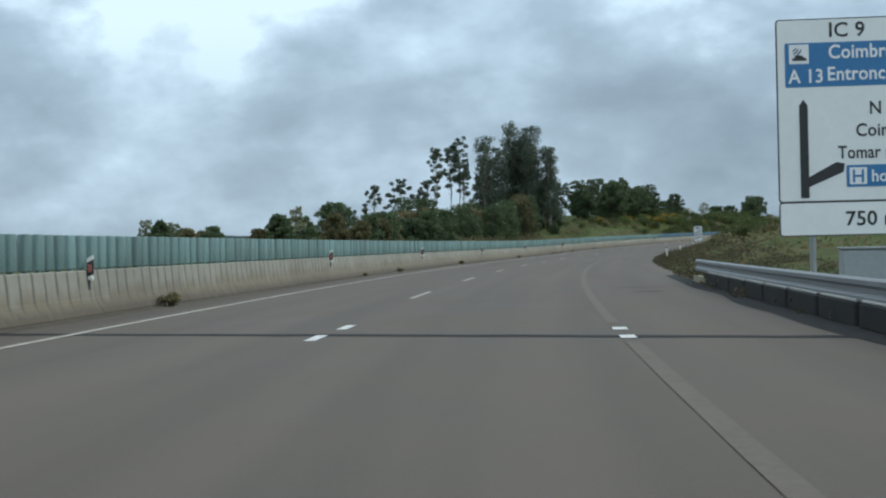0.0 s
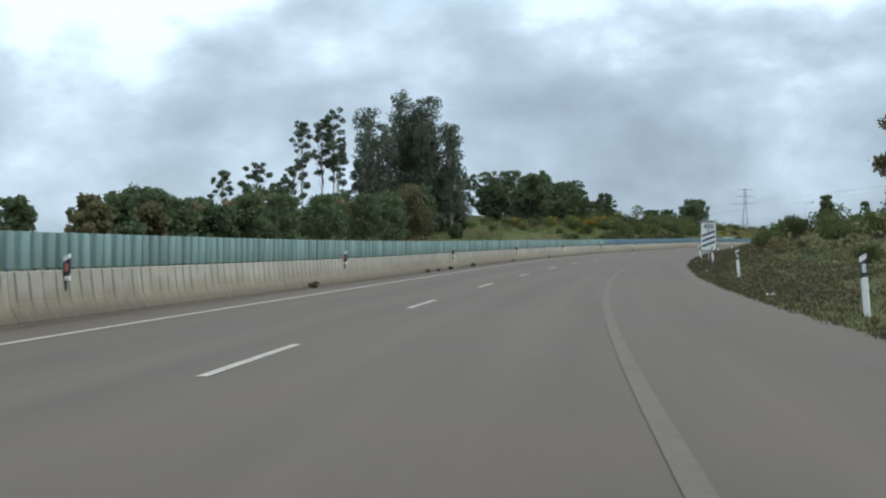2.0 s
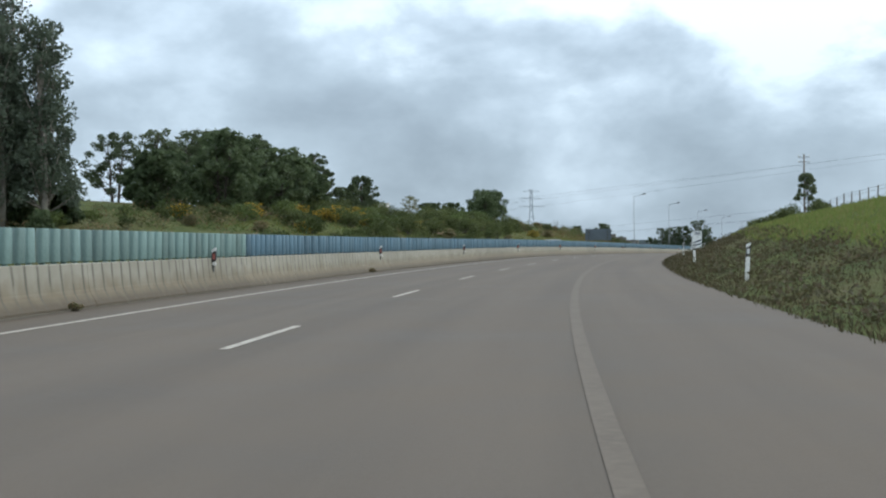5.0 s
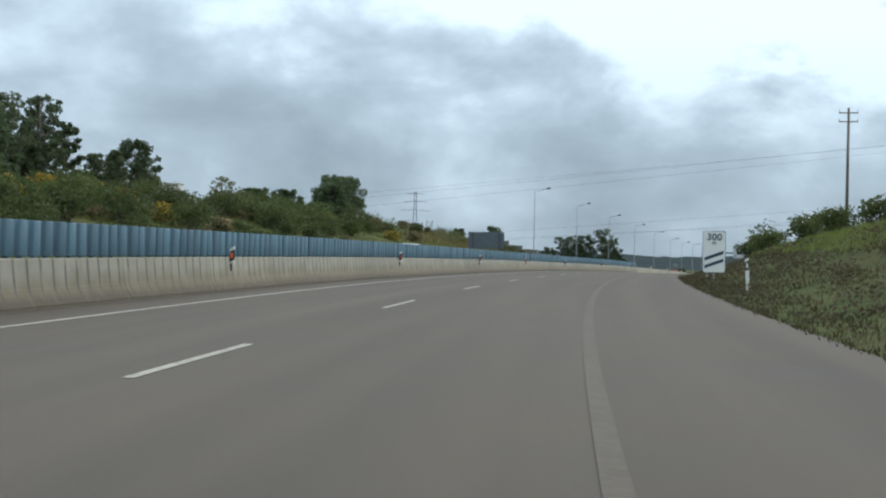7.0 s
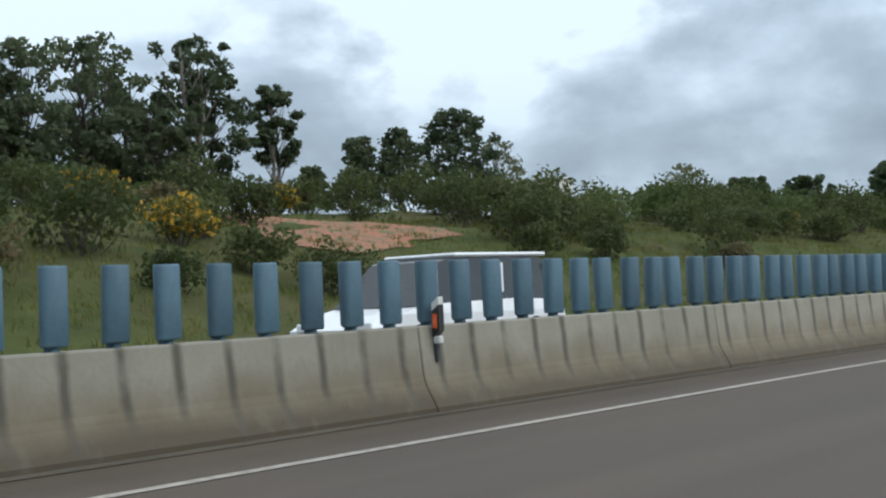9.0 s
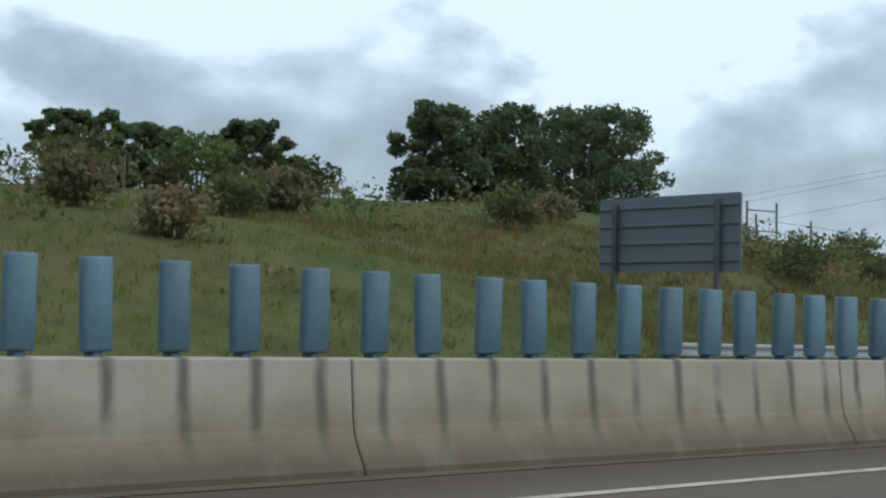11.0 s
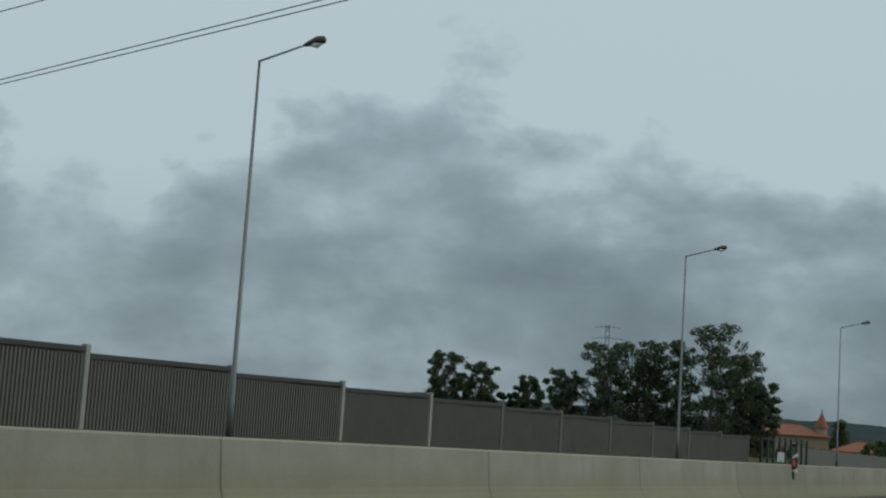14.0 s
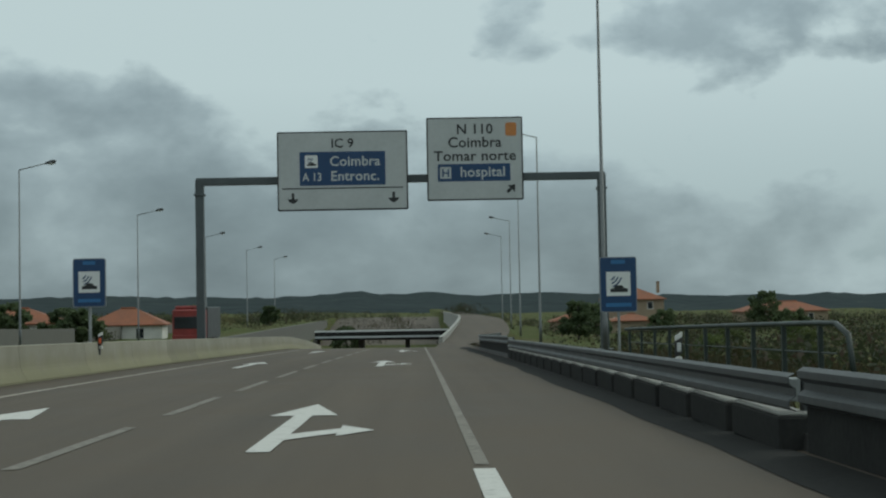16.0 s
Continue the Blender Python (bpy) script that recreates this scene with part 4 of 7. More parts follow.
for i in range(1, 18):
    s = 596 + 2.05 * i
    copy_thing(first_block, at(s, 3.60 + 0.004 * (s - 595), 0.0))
first_block = concrete_block(at(-9, 3.32, 0.0), 2.1, MAT_NEAR_BLACK, "low dark concrete block with a pale top beneath the bridge rail")
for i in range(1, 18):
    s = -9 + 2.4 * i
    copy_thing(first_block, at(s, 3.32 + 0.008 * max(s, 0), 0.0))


# ---- signs ----
def rounded(w, h, r, x0=0.0, z0=0.0, steps=4):
    out = []
    for cx, cz, a0 in ((w / 2 - r, h / 2 - r, 0), (-w / 2 + r, h / 2 - r, 90), (-w / 2 + r, -h / 2 + r, 180), (w / 2 - r, -h / 2 + r, 270)):
        for i in range(steps + 1):
            a = radians(a0 + 90 * i / steps)
            out.append((x0 + cx + r * math.cos(a), z0 + cz + r * math.sin(a)))
    return out


def panel(parent, name, w, h, x, z, y, mat, r=0.04, thick=0.006, label=""):
    return part(name, Geo().prism(rounded(w, h, r, x, z), y - thick, y), mat, parent, label)


def radar_icon(parent, x, z, size, y):
    """The toll mark: a pale square with a dark car and waves."""
    panel(parent, "pictogram", size, size, x, z, y, MAT_SIGN_WHITE, 0.02, label="pale square pictogram")
    g = Geo()
    k = size / 0.5
    car = [(-0.17, -0.17), (0.19, -0.17), (0.19, -0.10), (0.12, -0.09), (0.07, -0.03), (-0.06, -0.03), (-0.10, -0.09), (-0.17, -0.10)]
    g.prism([(x + a * k, z + b * k) for a, b in car], y - 0.012, y - 0.007)
    part("pictogram_car", g, MAT_SIGN_BLACK, parent, "black car outline")
    g = Geo()
    for r in (0.10, 0.17, 0.24):
        arc = [(x + (-0.19 + r * math.cos(radians(a))) * k, z + (0.19 - r * math.sin(radians(a))) * k) for a in range(15, 80, 12)]
        arc += [(x + (-0.19 + (r + 0.03) * math.cos(radians(a))) * k, z + (0.19 - (r + 0.03) * math.sin(radians(a))) * k) for a in range(75, 10, -12)]
        g.prism(arc, y - 0.011, y - 0.007)
    part("pictogram_waves", g, MAT_SIGN_DEEP, parent, "curved wave marks")


def direction_board():
    w = 3.5
    t = thing("direction_board", at(33.2, 5.25 + w / 2, gz(33, 7) * 0, turn=0), "large white direction board with blue panels and a black route diagram", "road sign")
    left = -w / 2
    part("board", Geo().prism(rounded(w, 4.3, 0.06, 0, 4.10), -0.03, 0.03), MAT_SIGN_WHITE, t)
    part("board_rim", Geo().prism(rounded(w + 0.06, 4.36, 0.08, 0, 4.10), 0.0, 0.045), MAT_SIGN_BLACK, t, "thin black rim")
    part("distance_plate", Geo().prism(rounded(w, 0.76, 0.06, 0, 1.52), -0.03, 0.03), MAT_SIGN_WHITE, t, "lower white plate with the distance")
    part("plate_rim", Geo().prism(rounded(w + 0.05, 0.81, 0.08, 0, 1.52), 0.0, 0.045), MAT_SIGN_BLACK, t, "thin black rim")
    panel(t, "blue_panel", w - 0.3, 1.05, 0.02, 5.18, -0.03, MAT_SIGN_BLUE, label="blue motorway panel")
    lettering(t, "IC 9", 0.34, left + 1.62, 5.83, -0.034, MAT_SIGN_BLACK)
    radar_icon(t, left + 0.50, 5.44, 0.46, -0.036)
    lettering(t, "Coimbra", 0.32, left + 1.18, 5.32, -0.04, MAT_SIGN_WHITE, "LEFT", 0.9)
    lettering(t, "A 13", 0.32, left + 0.25, 4.76, -0.04, MAT_SIGN_WHITE, "LEFT", 0.9)
    lettering(t, "Entronc.", 0.32, left + 1.14, 4.80, -0.04, MAT_SIGN_WHITE, "LEFT", 0.9)
    part("route_diagram", Geo().prism([(left + 0.48, 2.02), (left + 0.68, 2.02), (left + 0.68, 2.28), (left + 1.48, 2.62), (left + 1.52, 2.82), (left + 1.32, 2.86), (left + 0.68, 2.52), (left + 0.68, 4.22), (left + 0.58, 4.36), (left + 0.48, 4.22)], -0.04, -0.032), MAT_SIGN_BLACK, t, "black route diagram with a branch")
    lettering(t, "N 110", 0.30, left + 2.1, 3.98, -0.034, MAT_SIGN_BLACK, "LEFT", 0.9)
    lettering(t, "Coimbra", 0.30, left + 1.78, 3.46, -0.034, MAT_SIGN_BLACK, "LEFT", 0.9)
    lettering(t, "Tomar norte", 0.30, left + 1.36, 2.94, -0.034, MAT_SIGN_BLACK, "LEFT", 0.82)
    panel(t, "hospital_panel", 1.85, 0.52, left + 2.47, 2.52, -0.03, MAT_SIGN_BLUE, label="blue hospital panel")
    panel(t, "hospital_mark", 0.4, 0.4, left + 1.82, 2.52, -0.036, MAT_SIGN_WHITE, 0.02)
    lettering(t, "H", 0.3, left + 1.82, 2.37, -0.044, MAT_SIGN_BLUE)
    lettering(t, "hospital", 0.28, left + 2.12, 2.38, -0.04, MAT_SIGN_WHITE, "LEFT", 0.9)
    lettering(t, "750 m", 0.34, left + 1.5, 1.35, -0.034, MAT_SIGN_BLACK, "LEFT")
    for x in (left + 0.75, left + 2.75):
        part("support_post", Geo().tube([(x, 0.09, -0.5), (x, 0.09, 6.1)], 0.075, 10), MAT_GALV, t)


direction_board()
t = thing("roadside_cabinet", at(30.5, 6.6, 0.0), "grey metal roadside cabinet beside the board's post", "cabinet")
part("body", Geo().box((0, 0, 0.25), (1.0, 0.5, 1.1), bev=0.02), MAT_SIGN_BACK, t)
part("lid", Geo().box((0, 0, 0.83), (1.06, 0.56, 0.05), bev=0.01), MAT_GALV, t)


def countdown(s, n, text, stripes, z0, w=0.86, h=1.62):
    t = thing("countdown_board", at(s, n, gz(s, n), turn=2), f"white {text} m countdown board with {stripes} navy slanting stripes", "road sign", "exit countdown boards")
    zc = z0 + h / 2
    part("board", Geo().prism(rounded(w, h, 0.09, 0, zc), -0.02, 0.012), MAT_SIGN_WHITE, t)
    part("board_rim", Geo().prism(rounded(w + 0.035, h + 0.035, 0.1, 0, zc), -0.012, 0.02), MAT_SIGN_NAVY, t, "thin dark rim")
    lettering(t, text, 0.275, 0, z0 + h - 0.35, -0.026, MAT_SIGN_NAVY)
    lettering(t, "m", 0.16, 0, z0 + h - 0.52, -0.026, MAT_SIGN_NAVY)
    for i in range(stripes):
        z = z0 + 0.15 + i * 0.31
        part("stripe", Geo().prism([(-w / 2 + 0.06, z), (w / 2 - 0.06, z + 0.27), (w / 2 - 0.06, z + 0.40), (-w / 2 + 0.06, z + 0.13)], -0.028, -0.021), MAT_SIGN_NAVY, t)
    part("support_post", Geo().tube([(0, 0.05, -0.4), (0, 0.05, z0 + h - 0.1)], 0.04, 10), MAT_GALV, t)


countdown(156.4, 4.86, "450", 3, 0.66)
countdown(311.1, 4.75, "300", 2, 0.40)
countdown(466.5, 4.7, "150", 1, 0.6)


def gantry():
    s = 645.0
    t = thing("sign_gantry", at(s, 0, 0), "dark grey steel portal gantry across the carriageway", "gantry")
    xl, xr, top = -9.2, 8.85, 8.02
    part("gantry_post", Geo().box((xl, 0, top / 2 - 0.2), (0.36, 0.36, top + 0.2), bev=0.02), MAT_GANTRY, t)
    part("gantry_post", Geo().box((xr, 0, top / 2 - 0.2), (0.36, 0.36, top + 0.2), bev=0.02), MAT_GANTRY, t)
    part("gantry_beam", Geo().box(((xl + xr) / 2, 0, top - 0.17), (xr - xl + 0.3, 0.32, 0.34), bev=0.02), MAT_GANTRY, t)
    for x in (xl, xr):
        part("joint_collar", Geo().box((x, 0, top - 0.75), (0.46, 0.46, 0.10), bev=0.01), MAT_GANTRY, t)
        part("foot_plate", Geo().box((x, 0, 0.03), (0.7, 0.7, 0.06), bev=0.01), MAT_GANTRY, t)
    b = thing("overhead_sign", at(s - 0.75, 0, 0), "grey-white overhead direction sign with a blue motorway panel", "road sign", "overhead signs")
    x0, x1, z0, z1 = -5.58, 0.08, 6.47, 9.86
    xc, zc, w, h = (x0 + x1) / 2, (z0 + z1) / 2, x1 - x0, z1 - z0
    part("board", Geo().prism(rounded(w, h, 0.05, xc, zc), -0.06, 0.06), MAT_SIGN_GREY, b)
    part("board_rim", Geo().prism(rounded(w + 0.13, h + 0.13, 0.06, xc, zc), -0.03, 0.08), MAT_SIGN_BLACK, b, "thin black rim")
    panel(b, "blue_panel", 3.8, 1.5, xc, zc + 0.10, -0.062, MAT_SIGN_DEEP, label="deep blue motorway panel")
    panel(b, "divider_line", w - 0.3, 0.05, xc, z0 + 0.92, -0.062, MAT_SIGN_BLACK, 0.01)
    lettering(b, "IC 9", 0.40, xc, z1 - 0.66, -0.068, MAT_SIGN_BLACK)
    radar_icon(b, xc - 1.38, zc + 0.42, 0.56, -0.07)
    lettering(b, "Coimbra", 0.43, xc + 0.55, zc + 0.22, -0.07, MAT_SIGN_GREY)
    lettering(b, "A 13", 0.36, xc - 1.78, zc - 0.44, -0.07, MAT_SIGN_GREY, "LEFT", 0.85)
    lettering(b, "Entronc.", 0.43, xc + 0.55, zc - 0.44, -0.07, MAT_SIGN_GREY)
    for x in (x0 + 0.62, x1 - 0.58):
        part("lane_arrow_mark", Geo().prism([(x - 0.06, z0 + 0.72), (x + 0.06, z0 + 0.72), (x + 0.06, z0 + 0.46), (x + 0.24, z0 + 0.46), (x + 0.16, z0 + 0.33), (x, z0 + 0.24), (x - 0.16, z0 + 0.33), (x - 0.24, z0 + 0.46), (x - 0.06, z0 + 0.46)], -0.072, -0.062), MAT_SIGN_BLACK, b, "black downward arrow")
    for x in (x0 + 1.2, x1 - 1.2):
        part("hanger", Geo().box((x, 0.33, zc), (0.12, 0.55, h * 0.8), bev=0.01), MAT_GANTRY, b)
    b = thing("overhead_sign", at(s - 0.2, 0, 0), "grey-white overhead exit sign with a blue hospital panel and orange corner", "road sign", "overhead signs")
    x0, x1, z0, z1 = 1.06, 5.24, 6.85, 10.45
    xc, zc, w, h = (x0 + x1) / 2, (z0 + z1) / 2, x1 - x0, z1 - z0
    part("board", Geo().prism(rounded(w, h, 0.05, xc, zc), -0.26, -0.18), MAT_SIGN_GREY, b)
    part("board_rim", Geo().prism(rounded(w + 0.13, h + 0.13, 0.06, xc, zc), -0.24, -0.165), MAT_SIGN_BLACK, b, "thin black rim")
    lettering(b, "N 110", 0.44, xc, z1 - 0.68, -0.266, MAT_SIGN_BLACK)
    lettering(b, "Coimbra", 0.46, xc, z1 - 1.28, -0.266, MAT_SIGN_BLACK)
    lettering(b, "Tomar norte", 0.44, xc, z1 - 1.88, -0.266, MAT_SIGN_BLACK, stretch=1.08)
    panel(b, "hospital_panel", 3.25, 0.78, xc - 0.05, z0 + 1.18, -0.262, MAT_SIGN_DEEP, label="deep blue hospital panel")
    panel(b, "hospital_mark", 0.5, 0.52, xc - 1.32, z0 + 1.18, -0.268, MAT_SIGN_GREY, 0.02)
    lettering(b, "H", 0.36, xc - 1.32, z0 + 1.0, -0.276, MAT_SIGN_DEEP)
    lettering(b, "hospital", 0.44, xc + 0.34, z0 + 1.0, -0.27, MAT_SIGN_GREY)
    part("orange_mark", Geo().prism(rounded(0.5, 0.6, 0.1, x1 - 0.46, z1 - 0.5), -0.27, -0.262), MAT_SIGN_ORANGE, b, "faded orange mark")
    ax, az = x1 - 0.5, z0 + 0.42
    part("exit_arrow_mark", Geo().prism([(ax - 0.22, az - 0.10), (ax - 0.12, az - 0.2), (ax + 0.06, az - 0.02), (ax + 0.16, az - 0.16), (ax + 0.2, az + 0.2), (ax - 0.16, az + 0.16), (ax - 0.04, az + 0.08)], -0.27, -0.262), MAT_SIGN_BLACK, b, "black slanting arrow")
    for x in (x0 + 0.9, x1 - 0.9):
        part("hanger", Geo().box((x, 0.0, zc), (0.12, 0.36, h * 0.8), bev=0.01), MAT_GANTRY, b)


gantry()


def toll_sign(s, n, top, w, h, base, label):
    t = thing("toll_sign", at(s, n, base), label, "road sign", "toll signs")
    zc = top - base - h / 2
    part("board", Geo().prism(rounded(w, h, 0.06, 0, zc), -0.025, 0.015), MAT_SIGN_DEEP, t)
    part("board_rim", Geo().prism(rounded(w + 0.05, h + 0.05, 0.07, 0, zc), -0.01, 0.025), MAT_SIGN_BACK, t, "pale metal rim")
    radar_icon(t, 0, zc + 0.02, min(w, h) * 0.68, -0.031)
    for z, k in ((zc - h * 0.38, 0.72), (zc + h * 0.42, 0.4)):
        panel(t, "unreadable_line", w * k, h * 0.07, 0, z, -0.026, MAT_SIGN_BLUE, 0.01)
    part("support_post", Geo().tube([(0, 0.05, -0.1 if base > 0.5 else -0.4), (0, 0.05, top - base - 0.15)], 0.045, 10), MAT_GALV, t)
    return t


toll_sign(621.6, -8.6, 3.08, 0.86, 1.30, 0.78, "blue toll sign with a pale pictogram on the median barrier")
toll_sign(627.4, 6.9, 3.26, 1.14, 1.72, gz(627, 6.9), "blue toll sign with a pale pictogram beside the exit")

t = thing("speed_limit_sign", at(574.2, 5.55, gz(574, 5.55)), "round red-rimmed 80 sign above a white arrow plate", "road sign")
part("disc", Geo().disc((0, 2.42), 0.44, -0.02, 0.01), MAT_SIGN_GREY, t)
part("red_rim", Geo().disc((0, 2.42), 0.455, -0.026, 0.004, inner=0.365), MAT_SIGN_RED, t, "dull red rim")
lettering(t, "80", 0.32, 0, 2.26, -0.024, MAT_SIGN_BLACK)
part("arrow_plate", Geo().prism(rounded(0.84, 0.46, 0.03, 0, 1.68), -0.02, 0.01), MAT_SIGN_WHITE, t, "white plate with an arrow")
part("exit_arrow", Geo().prism([(-0.28, 1.56), (-0.22, 1.48), (0.07, 1.65), (0.12, 1.57), (0.28, 1.84), (-0.07, 1.84), (-0.02, 1.76)], -0.028, -0.021), MAT_SIGN_BLACK, t, "black slanting arrow")
part("support_post", Geo().tube([(0, 0.05, -0.4), (0, 0.05, 2.7)], 0.04, 10), MAT_GALV, t)

t = thing("road_sign_back", at(504.5, -8.15, 0.78, turn=-14), "round road sign seen from behind on the median barrier", "road sign")
part("disc", Geo().disc((0, 1.10), 0.355, -0.012, 0.006), MAT_SIGN_BACK, t)
part("disc_rim", Geo().disc((0, 1.10), 0.365, -0.03, 0.01, inner=0.338), MAT_GALV, t, "folded metal rim")
part("support_post", Geo().box((0, -0.045, 0.64), (0.06, 0.05, 1.5), bev=0.008), MAT_DULL_STEEL, t)
part("mount", Geo().box((0.1, -0.045, -0.02), (0.12, 0.12, 0.3), bev=0.01), MAT_POST_WHITE, t, "pale mounting block")
for s, n in ((504.1, -25.6),):
    t = thing("road_sign_back", at(s, n, gz(s, n), turn=-10), "round road sign seen from behind beside a street lamp", "road sign")
    part("disc", Geo().disc((0, 1.75), 0.42, -0.012, 0.006), MAT_SIGN_BACK, t)
    part("disc_rim", Geo().disc((0, 1.75), 0.43, -0.03, 0.01, inner=0.4), MAT_GALV, t, "folded metal rim")
    part("support_post", Geo().tube([(0, -0.05, -0.3), (0, -0.05, 2.1)], 0.04, 8), MAT_GALV, t)

t = thing("large_sign_back", at(430, -25.5, gz(430, -25.5), turn=6), "large dark road board seen from behind on steel posts", "road sign")
base = gz(430, -25.5)
part("board", Geo().prism(rounded(4.7, 2.1, 0.05, 0, 4.65 - base - 1.05), -0.02, 0.03), MAT_BOARD_BACK, t)
for i in range(4):
    part("stiffener", Geo().box((0, -0.05, 4.65 - base - 0.3 - 0.5 * i), (4.6, 0.06, 0.07), bev=0.008), MAT_BOARD_BACK, t)
for x in (-1.7, 1.7):
    part("support_post", Geo().box((x, -0.15, (4.5 - base) / 2 - 0.3), (0.14, 0.16, 4.5 - base + 0.6), bev=0.01), MAT_DULL_STEEL, t)


# ---- street lamps ----
def street_lamp(height, arm):
    """A tapered pole with a short arm towards +x."""
    t = thing("street_lamp", Matrix.Identity(4), "tall galvanised street lamp with a short arm, unlit", "street lamp", "street lamps")
    part("pole", Geo().tube([(0, 0, -0.3), (0, 0, 0.9), (0, 0, 0.95), (0, 0, height)], [0.10, 0.095, 0.08, 0.042], 12), MAT_GREY_STEEL, t, smooth=True)
    part("arm", Geo().tube([(0, 0, height - 0.03), (arm * 0.5, 0, height + arm * 0.10), (arm, 0, height + arm * 0.22)], [0.036, 0.034, 0.03], 8), MAT_GREY_STEEL, t, smooth=True)
    g = Geo()
    x, z = arm, height + arm * 0.22
    g.tube([(x - 0.05, 0, z - 0.01), (x + 0.1, 0, z + 0.03), (x + 0.45, 0, z + 0.10), (x + 0.68, 0, z + 0.12), (x + 0.74, 0, z + 0.11)], [0.05, 0.09, 0.15, 0.12, 0.04], 10)
    head = part("lamp_head", g, MAT_DULL_STEEL, t, "streamlined dark lamp head", True)
    part("lamp_glass", Geo().tube([(x + 0.18, 0, z - 0.02), (x + 0.42, 0, z - 0.015), (x + 0.62, 0, z + 0.02)], [0.05, 0.12, 0.05], 10), MAT_LAMP_GLASS, head, "clear glass bowl", True)
    return t


lamp_left = street_lamp(11.75, 1.75)
lamp_left.matrix_world = at(464.7, -26.1, 0.45)
for s in (504.3, 545.5, 589.0, 631.8, 675.8, 714.8, 757, 799, 841):
    copy_thing(lamp_left, at(s, -26.1, 0.45))
lamp_right = street_lamp(13.6, 1.9)
lamp_right.matrix_world = at(587.5, 7.0, 0.4, turn=180)
for s, n in ((631.8, 7.05), (675.3, 8.7), (718, 10.6), (760, 12.6), (800, 14.0)):
    copy_thing(lamp_right, at(s, n, 0.4, turn=180))

# ---- noise wall ----
wall_line = [(481.5, -37.2), (487.0, -35.0), (491.2, -33.5), (496.1, -31.8), (501.0, -30.2), (506.2, -28.7), (512.6, -27.95), (519.8, -27.8)] + [(527.0 + 7.0 * i, -28.1) for i in range(13)]
wall_tops = [4.95, 4.3, 3.78, 3.12, 2.78, 2.66, 2.62, 2.60, 2.55, 2.48, 2.40, 2.32, 2.26, 2.22, 2.18, 2.14, 2.10, 2.05, 2.0, 1.95]


def ribbed_panel(a, b, z0, z1):
    g = Geo()
    d = b - a
    length = d.length
    d.normalize()
    side = Vector((d.y, -d.x, 0))
    ribs = max(6, int(length / 0.15))
    prof = []
    for i in range(ribs):
        u = length * i / ribs
        w = length / ribs
        prof += [(u, 0.0), (u + w * 0.42, 0.0), (u + w * 0.5, 0.055), (u + w * 0.92, 0.055)]
    prof.append((length, 0.0))
    k = len(prof)
    for lo, hi in ((z0, z1 - 0.14),):
        vs = [a + d * u + side * v + Vector((0, 0, z - a.z)) for z in (lo, hi) for u, v in prof]
        g.add(vs, [(i, i + 1, i + 1 + k, i + k) for i in range(k - 1)])
    c = (a + b) / 2
    rot = Matrix((side, d, Vector((0, 0, 1)))).transposed()
    g.box((c.x - side.x * 0.05, c.y - side.y * 0.05, (z0 + z1) / 2 - 0.05), (0.08, length - 0.02, z1 - z0 - 0.1), rot)
    return g


for i in range(len(wall_line) - 1):
    (sa, na), (sb, nb) = wall_line[i], wall_line[i + 1]
    a, b = P(sa, na, 0), P(sb, nb, 0)
    lvl = P((sa + sb) / 2, (na + nb) / 2, 0).z
    foot = min(gz(sa, na), gz(sb, nb)) - 0.3
    t = thing("noise_wall_panel", Matrix.Identity(4), "dark grey ribbed concrete noise-wall panel held by a pale post", "noise wall", "noise wall panels")
    da = (b - a).normalized() * 0.14
    part("panel", ribbed_panel(a + da, b - da, lvl + foot, lvl + wall_tops[i]), MAT_PANEL, t)
    rot = Matrix.Rotation(-math.atan2((b - a).x, (b - a).y), 3, "Z")
    c = (a + b) / 2
    part("coping", Geo().box((c.x, c.y, lvl + wall_tops[i] - 0.08), (0.17, (b - a).length - 0.26, 0.17), rot, 0.015), MAT_COPING, t, "dark weathered coping")
    part("post", Geo().box((b.x, b.y, lvl + (wall_tops[i] + foot) / 2 + 0.03), (0.22, 0.20, wall_tops[i] - foot + 0.08), rot, 0.02), MAT_PANEL_POST if i < 13 else MAT_PANEL, t, "pale concrete post")

# dark slatted fence at the end of the wall
t = thing("slatted_fence", Matrix.Identity(4), "dark upright slatted fence at the end of the noise wall", "fence")
for i in range(9):
    s, n = 611.5 + 1.75 * i, -27.2
    part("fence_post", Geo().box((0, 0, 0.9), (0.16, 0.22, 2.35), bev=0.01), MAT_GREEN_RAIL, t).matrix_world = at(s, n, gz(s, n) - 0.1)
for z in (0.45, 1.9):
    g = Geo()
    sweep(g, 611.5, 625.5, 3.5, [(-27.25, z), (-27.15, z), (-27.15, z + 0.08), (-27.25, z + 0.08)], closed=True)
    part("fence_rail", g, MAT_GREEN_RAIL, t)
for s0, s1, n, z0, z1, label in ((627, 700, -28.6, -0.2, 1.55, "low grey rendered garden wall"), (700, 770, -30.0, -0.2, 1.4, "low grey rendered garden wall with a pale coping")):
    g = Geo()
    sweep(g, s0, s1, 6, [(n - 0.12, z0), (n + 0.12, z0), (n + 0.12, z1), (n - 0.12, z1)], closed=True)
    solid("garden_wall", g, MAT_PANEL, label, "wall", kind="structure")


# green pedestrian railing on the right
t = thing("pedestrian_railing", Matrix.Identity(4), "dark green steel railing with upright posts beside the shoulder", "railing")
g = Geo()
pts = [P(607.6, 8.1, 0.05), P(607.9, 8.1, 0.85), P(608.6, 8.1, 1.05)] + [P(610 + 3 * i, 8.1, 1.06 - 0.012 * i) for i in range(9)]
part("top_rail", g.tube(pts, 0.055, 8), MAT_GREEN_RAIL, t, smooth=True)
